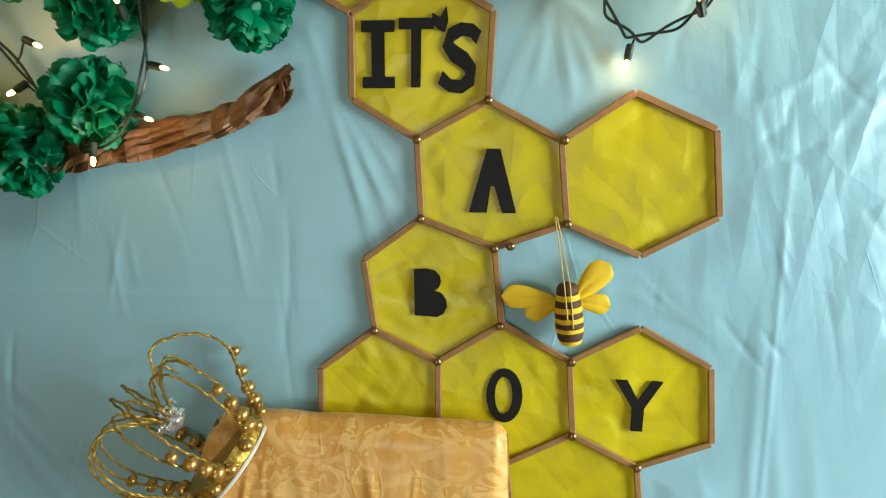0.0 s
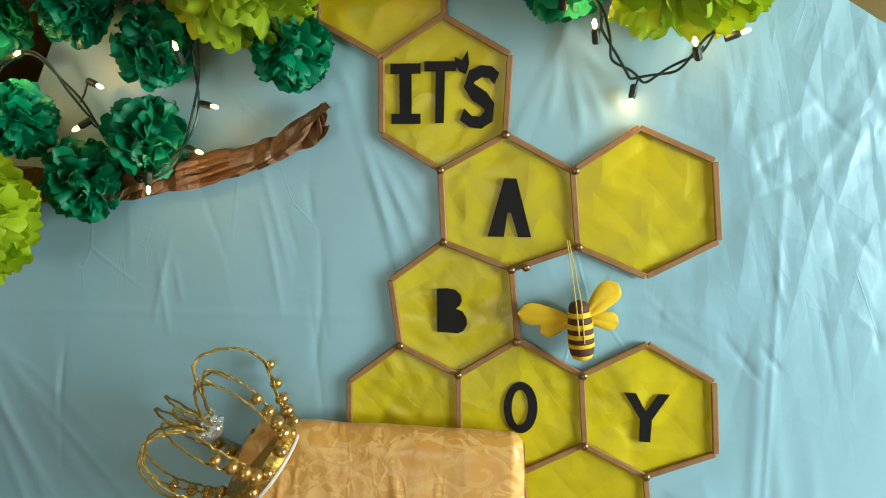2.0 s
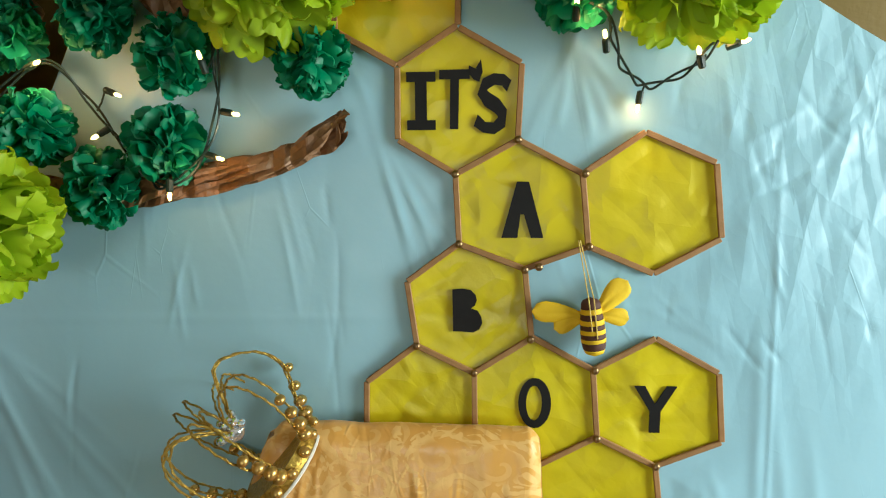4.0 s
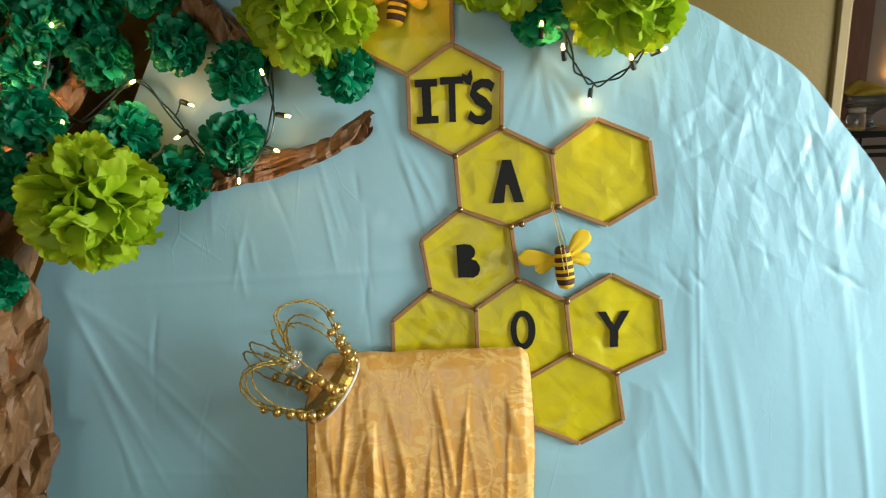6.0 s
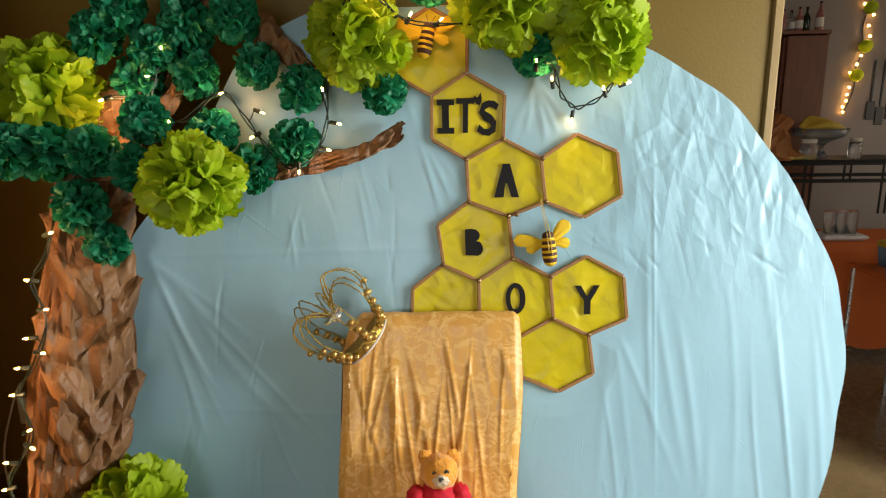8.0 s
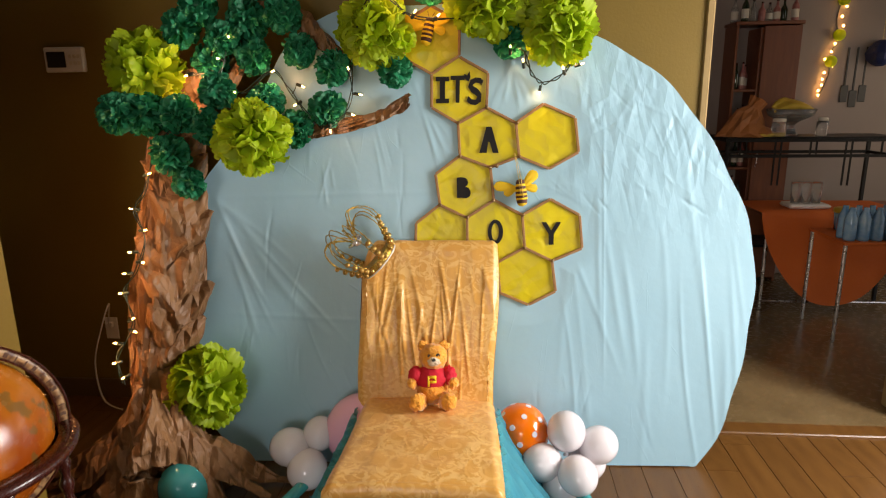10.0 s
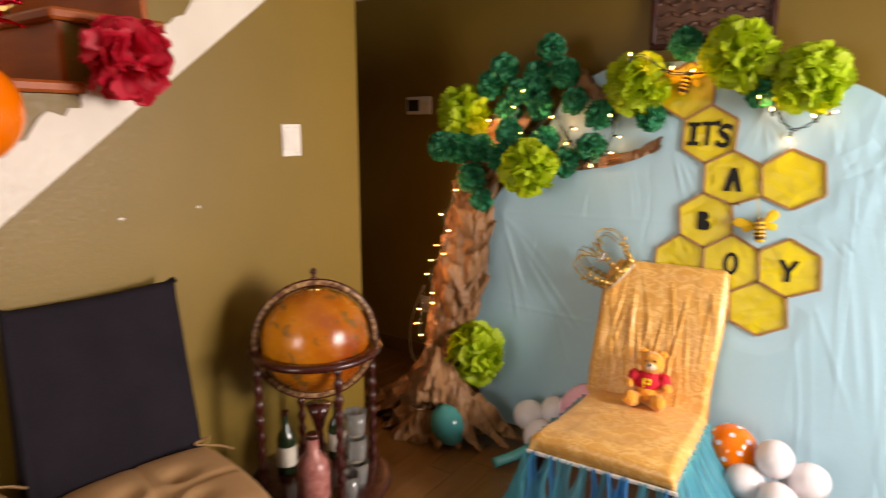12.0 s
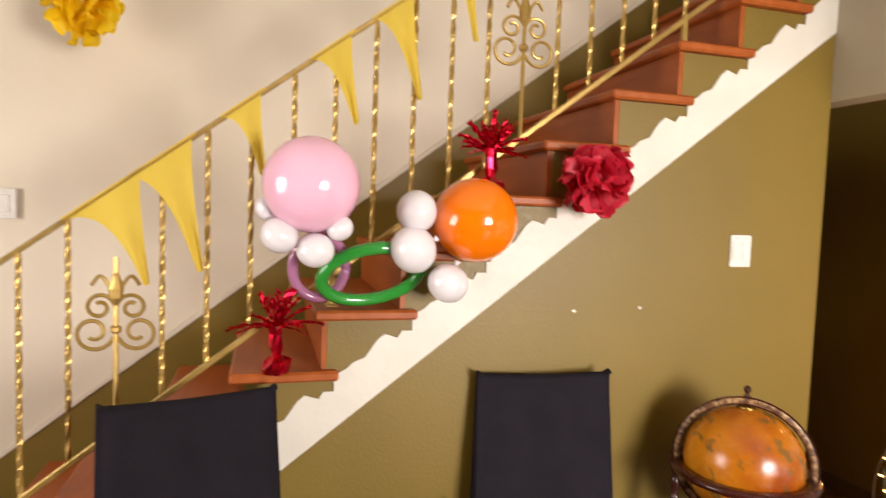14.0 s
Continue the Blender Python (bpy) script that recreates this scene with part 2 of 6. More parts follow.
def damask(name, scale):
    """Gold satin with woven scrolls and leaves that differ in gloss and tone."""
    m = paint(name, (0.74, 0.395, 0.086), (0.65, 0.325, 0.064), 5, 0.33, bump=0.0003, bscale=120, sheen=0.1)
    nt = m.node_tree
    N, L = nt.nodes, nt.links
    p = N["Principled BSDF"]
    base = p.inputs["Base Color"].links[0].from_socket

    def calc(op, a, b=None):
        q = N.new("ShaderNodeMath")
        q.operation = op
        for i, v in enumerate((a, b)):
            if v is None:
                continue
            if isinstance(v, (int, float)):
                q.inputs[i].default_value = v
            else:
                L.new(v, q.inputs[i])
        return q.outputs[0]

    def step(v, lo, hi):
        q = N.new("ShaderNodeMapRange")
        q.inputs[1].default_value, q.inputs[2].default_value = lo, hi
        L.new(v, q.inputs[0])
        return q.outputs[0]
    tc = N.new("ShaderNodeTexCoord")
    sp = N.new("ShaderNodeSeparateXYZ")
    L.new(tc.outputs["Object"], sp.inputs[0])
    flat = N.new("ShaderNodeCombineXYZ")
    L.new(sp.outputs[0], flat.inputs[0])
    L.new(calc("ADD", sp.outputs[1], sp.outputs[2]), flat.inputs[1])
    cells = N.new("ShaderNodeTexVoronoi")
    cells.voronoi_dimensions = "2D"
    cells.inputs["Scale"].default_value, cells.inputs["Randomness"].default_value = scale, 0.7
    L.new(flat.outputs[0], cells.inputs["Vector"])
    away = N.new("ShaderNodeVectorMath")
    away.operation = "SUBTRACT"
    L.new(flat.outputs[0], away.inputs[0])
    L.new(cells.outputs["Position"], away.inputs[1])
    d = N.new("ShaderNodeSeparateXYZ")
    L.new(away.outputs[0], d.inputs[0])
    turn = calc("ARCTAN2", d.outputs[1], d.outputs[0])
    far = cells.outputs["Distance"]
    curl = calc("SINE", calc("ADD", turn, calc("MULTIPLY", far, 17.0)))
    scroll = step(curl, 0.74, 0.84)
    leaf = N.new("ShaderNodeTexNoise")
    leaf.inputs["Scale"].default_value, leaf.inputs["Detail"].default_value, leaf.inputs["Distortion"].default_value = scale * 3.0, 1.0, 2.5
    L.new(flat.outputs[0], leaf.inputs["Vector"])
    leaves = calc("MULTIPLY", step(leaf.outputs[0], 0.525, 0.545), step(far, 0.22, 0.32))
    f = calc("MAXIMUM", calc("MULTIPLY", scroll, 0.55), leaves)
    mx = N.new("ShaderNodeMix")
    mx.data_type = "RGBA"
    L.new(calc("MULTIPLY", f, 0.62), mx.inputs[0])
    L.new(base, mx.inputs[6])
    mx.inputs[7].default_value = (0.87, 0.58, 0.21, 1)
    L.new(mx.outputs[2], p.inputs["Base Color"])
    rr = N.new("ShaderNodeMapRange")
    rr.inputs[3].default_value, rr.inputs[4].default_value = 0.30, 0.52
    L.new(f, rr.inputs[0])
    L.new(rr.outputs[0], p.inputs["Roughness"])
    return m


DAMASK = damask("gold_satin_damask", 7.5)


# ---------------------------------------------------------------- shapes
def part(name, bm, material, parent=None, label="", smooth=False, m=None):
    """Links a bmesh as one mesh object under a thing or a part."""
    me = bpy.data.meshes.new(name)
    bm.to_mesh(me)
    bm.free()
    for q in (material if isinstance(material, (list, tuple)) else [material]):
        me.materials.append(q)
    if smooth:
        me.polygons.foreach_set("use_smooth", [True] * len(me.polygons))
    ob = new(name, me)
    ob.parent = parent
    if m is not None:
        ob.matrix_basis = m
    if label:
        ob["label"] = label
    return ob


def raw(name, verts, faces, material, parent=None, label="", smooth=True, m=None):
    me = bpy.data.meshes.new(name)
    me.from_pydata([tuple(map(float, v)) for v in verts], [], [tuple(map(int, q)) for q in faces])
    me.update()
    me.materials.append(material)
    if smooth:
        me.polygons.foreach_set("use_smooth", [True] * len(me.polygons))
    ob = new(name, me)
    ob.parent = parent
    if m is not None:
        ob.matrix_basis = m
    if label:
        ob["label"] = label
    return ob


def thing(name, label, category, m=None, group="", kind=""):
    ob = new(name)
    ob.empty_display_size = 0.05
    if m is not None:
        ob.matrix_basis = m
    return tagged(ob, label, category, group, kind)


def box(x0, x1, y0, y1, z0, z1, bevel=0.0, bm=None, seg=1):
    bm = bm or bmesh.new()
    r = bmesh.ops.create_cube(bm, size=1, matrix=Matrix.LocRotScale(((x0 + x1) / 2, (y0 + y1) / 2, (z0 + z1) / 2), None, (x1 - x0, y1 - y0, z1 - z0)))
    if bevel:
        es = list({e for v in r["verts"] for e in v.link_edges})
        bmesh.ops.bevel(bm, geom=es, offset=bevel, segments=seg, affect="EDGES", profile=0.5)
    return bm


def ball(c, r, bm=None, u=20, v=12, m=None):
    bm = bm or bmesh.new()
    s = (r, r, r) if isinstance(r, (int, float)) else r
    bmesh.ops.create_uvsphere(bm, u_segments=u, v_segments=v, radius=1, matrix=Matrix.LocRotScale(c, m, s))
    return bm


def lathe(profile, seg=20, bm=None, m=None):
    """Turns (radius, height) pairs about z."""
    bm = bm or bmesh.new()
    m = m or Matrix()
    rings = []
    for r, z in profile:
        rings.append([bm.verts.new(m @ Vector((r * math.cos(2 * math.pi * i / seg), r * math.sin(2 * math.pi * i / seg), z))) for i in range(seg)])
    for a, b in zip(rings, rings[1:]):
        for i in range(seg):
            bm.faces.new((a[i], a[(i + 1) % seg], b[(i + 1) % seg], b[i]))
    bm.faces.new(rings[0][::-1])
    bm.faces.new(rings[-1])
    return bm


def tube(pts, r, seg=8, bm=None, twist=0.0, squash=1.0, shape=None):
    """A tube along pts; r: one radius or one a point; shape: displaces (i, j, radius) to a radius."""
    bm = bm or bmesh.new()
    pts = [Vector(q) for q in pts]
    rs = r if isinstance(r, (list, tuple)) else [r] * len(pts)
    rings, side = [], None
    for i, q in enumerate(pts):
        d = (pts[min(i + 1, len(pts) - 1)] - pts[max(i - 1, 0)]).normalized()
        if side is None:
            side = d.orthogonal().normalized()
        side = (side - d * side.dot(d)).normalized()
        up = d.cross(side)
        ring = []
        for j in range(seg):
            a = 2 * math.pi * j / seg + twist * i
            rr = shape(i, j, rs[i]) if shape else rs[i]
            ring.append(bm.verts.new(q + side * math.cos(a) * rr + up * math.sin(a) * rr * squash))
        rings.append(ring)
    for a, b in zip(rings, rings[1:]):
        for j in range(seg):
            bm.faces.new((a[j], a[(j + 1) % seg], b[(j + 1) % seg], b[j]))
    bm.faces.new(rings[0][::-1])
    bm.faces.new(rings[-1])
    return bm


def smooth_path(pts, n=6):
    """Points of a smooth line through pts."""
    pts = [Vector(q) for q in pts]
    out = []
    for i in range(len(pts) - 1):
        a, b, c, d = pts[max(i - 1, 0)], pts[i], pts[i + 1], pts[min(i + 2, len(pts) - 1)]
        for k in range(n):
            t = k / n
            out.append(0.5 * (2 * b + (c - a) * t + (2 * a - 5 * b + 4 * c - d) * t * t + (3 * b - a - 3 * c + d) * t ** 3))
    return out + [pts[-1]]


def slab(poly, y0, y1, bm=None):
    """A plate from an outline in (x, z), between y0 (front) and y1."""
    bm = bm or bmesh.new()
    f = [bm.verts.new((x, y0, z)) for x, z in poly]
    b = [bm.verts.new((x, y1, z)) for x, z in poly]
    n = len(poly)
    bm.faces.new(f)
    bm.faces.new(b[::-1])
    for i in range(n):
        bm.faces.new((f[i], b[i], b[(i + 1) % n], f[(i + 1) % n]))
    bmesh.ops.recalc_face_normals(bm, faces=bm.faces)
    return bm


def on_disc(u, v, d=0.0):
    return BD @ Vector((u, -d, v))


def creased(m, scale, stretch, depth, width, gate):
    """Adds thin sharp pressed creases to a cloth or paper."""
    nt = m.node_tree
    N, L = nt.nodes, nt.links
    p = N["Principled BSDF"]
    tc, mp = N.new("ShaderNodeTexCoord"), N.new("ShaderNodeMapping")
    mp.inputs["Scale"].default_value = stretch
    L.new(tc.outputs["Object"], mp.inputs[0])
    last = p.inputs["Normal"].links[0].from_socket if p.inputs["Normal"].links else None
    for k, (sc, amp) in enumerate(((scale, depth), (scale * 2.3, depth * 0.5))):
        n = N.new("ShaderNodeTexVoronoi")
        n.feature = "DISTANCE_TO_EDGE"
        n.inputs["Scale"].default_value, n.inputs["Randomness"].default_value = sc, 1.0
        mask = N.new("ShaderNodeTexNoise")
        mask.inputs["Scale"].default_value, mask.inputs["Detail"].default_value = sc * 0.7, 1.0
        off = N.new("ShaderNodeVectorMath")
        off.inputs[1].default_value = (3.7 + k, 1.3, 8.1)
        L.new(mp.outputs[0], off.inputs[0])
        L.new(mp.outputs[0], n.inputs["Vector"])
        L.new(off.outputs[0], mask.inputs["Vector"])
        r = N.new("ShaderNodeMapRange")
        r.interpolation_type = "SMOOTHSTEP"
        r.inputs[1].default_value, r.inputs[2].default_value, r.inputs[3].default_value, r.inputs[4].default_value = 0.0, width, 1.0, 0.0
        L.new(n.outputs["Distance"], r.inputs[0])
        g = N.new("ShaderNodeMapRange")
        g.inputs[1].default_value, g.inputs[2].default_value = gate, gate + 0.12
        L.new(mask.outputs[0], g.inputs[0])
        mu = N.new("ShaderNodeMath")
        mu.operation = "MULTIPLY"
        L.new(r.outputs[0], mu.inputs[0])
        L.new(g.outputs[0], mu.inputs[1])
        bp = N.new("ShaderNodeBump")
        bp.inputs["Distance"].default_value = amp
        L.new(mu.outputs[0], bp.inputs["Height"])
        if last:
            L.new(last, bp.inputs["Normal"])
        last = bp.outputs[0]
    L.new(last, p.inputs["Normal"])


def crumple(m, scale, stretch, slope, turn=0.0, patch=()):
    """Adds the flat facets of crushed paper or cloth; patch: (axis, from, to) ramps that they fade in over."""
    nt = m.node_tree
    N, L = nt.nodes, nt.links
    p = N["Principled BSDF"]
    tc, mp = N.new("ShaderNodeTexCoord"), N.new("ShaderNodeMapping")
    mp.inputs["Scale"].default_value, mp.inputs["Rotation"].default_value = stretch, (radians(turn * 0.6), radians(turn), radians(turn * 0.4))
    L.new(tc.outputs["Object"], mp.inputs[0])
    wob, mix = N.new("ShaderNodeTexNoise"), N.new("ShaderNodeMix")
    wob.inputs["Scale"].default_value = scale * 0.6
    L.new(mp.outputs[0], wob.inputs["Vector"])
    mix.data_type, mix.blend_type = "RGBA", "LINEAR_LIGHT"
    mix.inputs[0].default_value = 0.25 / scale
    L.new(mp.outputs[0], mix.inputs[6])
    L.new(wob.outputs["Color"], mix.inputs[7])
    height = None
    for k, amp in ((1.0, 1.0), (2.3, 0.42)):
        v, mu = N.new("ShaderNodeTexVoronoi"), N.new("ShaderNodeMath")
        v.distance = "MANHATTAN"
        v.inputs["Scale"].default_value = scale * k
        L.new(mix.outputs[2], v.inputs["Vector"])
        mu.operation = "MULTIPLY_ADD"
        mu.inputs[1].default_value, mu.inputs[2].default_value = amp / k, 0.0
        L.new(v.outputs["Distance"], mu.inputs[0])
        if height:
            L.new(height, mu.inputs[2])
        height = mu.outputs[0]
    for axis, lo, hi in patch:
        sp, ra, mm = N.new("ShaderNodeSeparateXYZ"), N.new("ShaderNodeMapRange"), N.new("ShaderNodeMath")
        L.new(tc.outputs["Object"], sp.inputs[0])
        ra.inputs[1].default_value, ra.inputs[2].default_value = lo, hi
        L.new(sp.outputs[axis], ra.inputs[0])
        mm.operation = "MULTIPLY"
        L.new(height, mm.inputs[0])
        L.new(ra.outputs[0], mm.inputs[1])
        height = mm.outputs[0]
    bp = N.new("ShaderNodeBump")
    bp.inputs["Distance"].default_value = slope / scale
    L.new(height, bp.inputs["Height"])
    if p.inputs["Normal"].links:
        L.new(p.inputs["Normal"].links[0].from_socket, bp.inputs["Normal"])
    L.new(bp.outputs[0], p.inputs["Normal"])


creased(CLOTH, 3.8, (1.9, 1.0, 0.75), 0.0004, 0.022, 0.60)
crumple(CLOTH, 11.0, (1.5, 1.0, 0.7), 0.038, 24, ((0, 0.02, 0.35), (2, 0.75, 1.15)))
crumple(CLOTH, 4.5, (1.4, 1.0, 0.7), 0.006, -22)
crumple(TISSUE, 9.0, (1.0, 1.0, 1.0), 0.048, 35)
creased(DAMASK, 11.0, (1.6, 1.0, 0.6), 0.0006, 0.12, 0.50)
crumple(KRAFT, 13.0, (1.3, 1.3, 0.5), 0.42, 8)

# ---------------------------------------------------------------- the room
def wall(name, b, material, label):
    return tagged(part(name, b, material, None, "", False, RM), label, "wall", "", "structure")


XW, YB, YC, HEAD, TOP = -1.565, 0.50, -0.667, 2.135, 3.4     # stair wall, back wall, its corner, header's underside, ceiling
SLOPE = 0.2019 / 0.2634


def stair_line(y):
    """Height of the white band's lower edge on the stair wall."""
    return 0.748 + 0.765 * (y + 2.851)


floor = tagged(part("floor", box(-4.2, 0.72, -6.0, YB + 0.06, -0.12, -0.012, 0, box(0.72, 3.0, -6.0, 0.345, -0.12, -0.012)), JOINT, None, "", False, RM), "red-brown wooden plank floor", "floor", "", "structure")
tagged(part("kitchen_floor", box(0.72, 4.4, 0.345, 4.0, -0.12, -0.004), TILE, None, "", False, RM), "pale beige tiled kitchen floor", "floor", "", "structure")
tagged(part("threshold", box(0.80, 1.95, 0.30, 0.40, -0.01, 0.012, 0.005), PLANK, None, "", False, RM), "worn wooden threshold strip", "threshold", "", "structure")
# stair wall under the flight: a sloping top that follows the steps
b = slab([(-3.86, 0.0), (YC, 0.0), (YC, 2.50), (-3.86, 0.06)], 0.0, 0.11)
wall("wall_stair", b, WALL_OLIVE, "olive-tan painted wall under the stairs").matrix_basis = RM @ Matrix.Translation((XW, 0, 0)) @ pose(0, 0, 0, 0, 0, 90)
wall("wall_back", box(-4.1, 0.80, YB, YB + 0.12, 0, TOP), WALL_OLIVE, "olive-brown painted back wall")
wall("wall_back_right", box(1.86, 3.0, YB, YB + 0.12, 0, TOP), WALL_OLIVE, "olive-brown wall beside the kitchen doorway")
wall("wall_over_doorway", box(0.80, 1.86, YB, YB + 0.12, 2.3, TOP), WALL_OLIVE, "olive-brown wall over the kitchen doorway")
wall("wall_header", box(-3.2, 3.0, YC, YC + 0.12, HEAD, TOP), WALL_TAN, "tan wall above the wide opening")
wall("wall_stairwell", box(-2.72, -2.6, -6.0, YC, 0, TOP), WALL_CREAM, "cream plaster wall beside the stairs")
# unseen walls added to close the hall; their dark brown keeps it dim
wall("wall_hall", box(-4.1, -3.98, YC - 0.3, YB, 0, TOP), WALL_BROWN, "unseen brown wall added at the end of the dark hall")
wall("wall_under_stairs", box(-4.0, -2.6, YC, YC + 0.1, 0, TOP), WALL_BROWN, "unseen brown wall added under the stairs")
wall("wall_hall_side", box(-2.6, XW - 0.11, YC - 0.115, YC - 0.002, 0, 2.3), WALL_BROWN, "unseen brown wall added under the stairs")
tagged(part("ceiling", box(-4.2, 4.4, -6.1, 4.0, TOP, TOP + 0.1), CEILING, None, "", False, RM), "off-white painted ceiling", "ceiling", "", "structure")
# out-of-view lower ceiling, added to keep light out of the hall
tagged(part("hall_ceiling", box(-3.98, -1.7, YC + 0.12, YB, 2.5, 2.6), CEILING, None, "", False, RM), "unseen low ceiling added over the dark hall", "ceiling", "", "structure")
# right and rear walls with their window openings
for n, b in (("wall_right", box(2.75, 2.87, -6.0, -1.75, 0, TOP)), ("wall_right_near_back", box(2.75, 2.87, -0.15, YB, 0, TOP)),
             ("wall_right_sill", box(2.75, 2.87, -1.75, -0.15, 0, 0.8)), ("wall_right_lintel", box(2.75, 2.87, -1.75, -0.15, 2.25, TOP)),
             ("wall_rear", box(-2.72, -1.5, -5.52, -5.4, 0, TOP)), ("wall_rear_right", box(-0.2, 2.87, -5.52, -5.4, 0, TOP)),
             ("wall_rear_sill", box(-1.5, -0.2, -5.52, -5.4, 0, 0.8)), ("wall_rear_lintel", box(-1.5, -0.2, -5.52, -5.4, 2.25, TOP))):
    wall(n, b, WALL_OLIVE, "olive painted wall with a window opening")
# kitchen
wall("wall_kitchen_back", box(0.6, 4.4, 3.05, 3.17, 0, TOP), WALL_GREY, "mauve-grey kitchen wall")
wall("wall_kitchen_left", box(0.68, 0.80, YB + 0.12, 3.05, 0, TOP), WALL_GREY, "mauve-grey kitchen wall")
wall("wall_kitchen_right", box(4.3, 4.42, YB + 0.12, 3.05, 0, TOP), WALL_WHITE, "white kitchen wall")
tagged(part("door_trim", box(0.79, 0.825, YB - 0.012, YB + 0.15, 0, 2.32, 0.006), TRIM, None, "", False, RM), "cream painted doorway trim", "trim", "", "structure")
tagged(part("door_trim", box(1.83, 1.90, YB - 0.018, YB + 0.15, 0, 2.32, 0.006), TRIM, None, "", False, RM), "cream painted doorway trim", "trim", "", "structure")
tagged(part("baseboard", box(-3.9, 0.77, YB - 0.022, YB - 0.002, 0, 0.10, 0.004), WALL_BROWN, None, "", False, RM), "brown painted baseboard", "baseboard", "", "structure")

# stairs: treads, risers, olive end panels, white scalloped band
stairs = thing("staircase", "red-brown wooden stairs with a white scalloped stringer", "staircase", RM, "", "structure")
NOSE0, Z0, RUN, RISE = -2.93 - 0.075, 1.092, 0.2634, 0.2019
SW = 0.93
FACE = XW
tread_b = box(FACE - SW, FACE + 0.035, 0.0, RUN + 0.085, -0.034, 0.0, 0.008)
tread_me = part("tread", tread_b, STAIR_WOOD, stairs).data
bpy.data.objects.remove(bpy.data.objects["tread"])
riser_me = part("riser", box(FACE - SW, FACE - 0.002, 0.028, 0.046, -RISE, -0.034), STAIR_WOOD, stairs).data
bpy.data.objects.remove(bpy.data.objects["riser"])
panel_me = part("end_panel", box(FACE - 0.035, FACE - 0.0005, 0.046, RUN + 0.083, -RISE - 0.03, -0.036), WALL_OLIVE, stairs).data
bpy.data.objects.remove(bpy.data.objects["end_panel"])
for i in range(-4, 11):
    for nm, me in (("tread", tread_me), ("riser", riser_me), ("end_panel", panel_me)):
        o = new(nm, me)
        o.parent = stairs
        o.location = (0, NOSE0 + RUN * i, Z0 + RISE * i)
# white band with a scalloped upper edge under each tread end
poly = [(-3.75, stair_line(-3.75)), (YC, stair_line(YC)), (YC, 2.62)]
for i in range(9, -5, -1):
    y, z = NOSE0 + RUN * i, Z0 + RISE * i - RISE
    # from beside the riser down along a double curve to the next tread's end
    curve = [(0.335, -0.035), (0.335, -0.075), (0.30, -0.075), (0.285, -0.10), (0.262, -0.092), (0.24, -0.085), (0.215, -0.105), (0.195, -0.135),
             (0.175, -0.165), (0.155, -0.172), (0.135, -0.18), (0.115, -0.20), (0.085, -0.215)]
    if y + 0.335 < YC:
        poly += [(y + a, z + RISE + c) for a, c in curve]
poly += [(-3.75, stair_line(-3.75) + 0.05)]
part("stringer", slab(poly, -0.006, -0.001), WALL_WHITE, stairs, "white painted scalloped stringer", m=Matrix.Translation((XW, 0, 0)) @ pose(0, 0, 0, 0, 0, 90))
part("wall_skirting", slab([(-4.6, -0.45), (0.2, -0.45 + 4.8 * 0.757), (0.2, 0.03 + 4.8 * 0.757), (-4.6, 0.03)], -0.012, 0.0), WALL_OLIVE, stairs, "olive band along the wall",
     m=Matrix.Translation((-2.6, 0, 0)) @ pose(0, 0, 0, 0, 0, 90))
part("skirting_edge", slab([(-4.6, 0.03), (0.2, 0.03 + 4.8 * 0.757), (0.2, 0.055 + 4.8 * 0.757), (-4.6, 0.055)], -0.02, 0.0), WALL_CREAM, stairs, "cream moulding",
     m=Matrix.Translation((-2.6, 0, 0)) @ pose(0, 0, 0, 0, 0, 90))

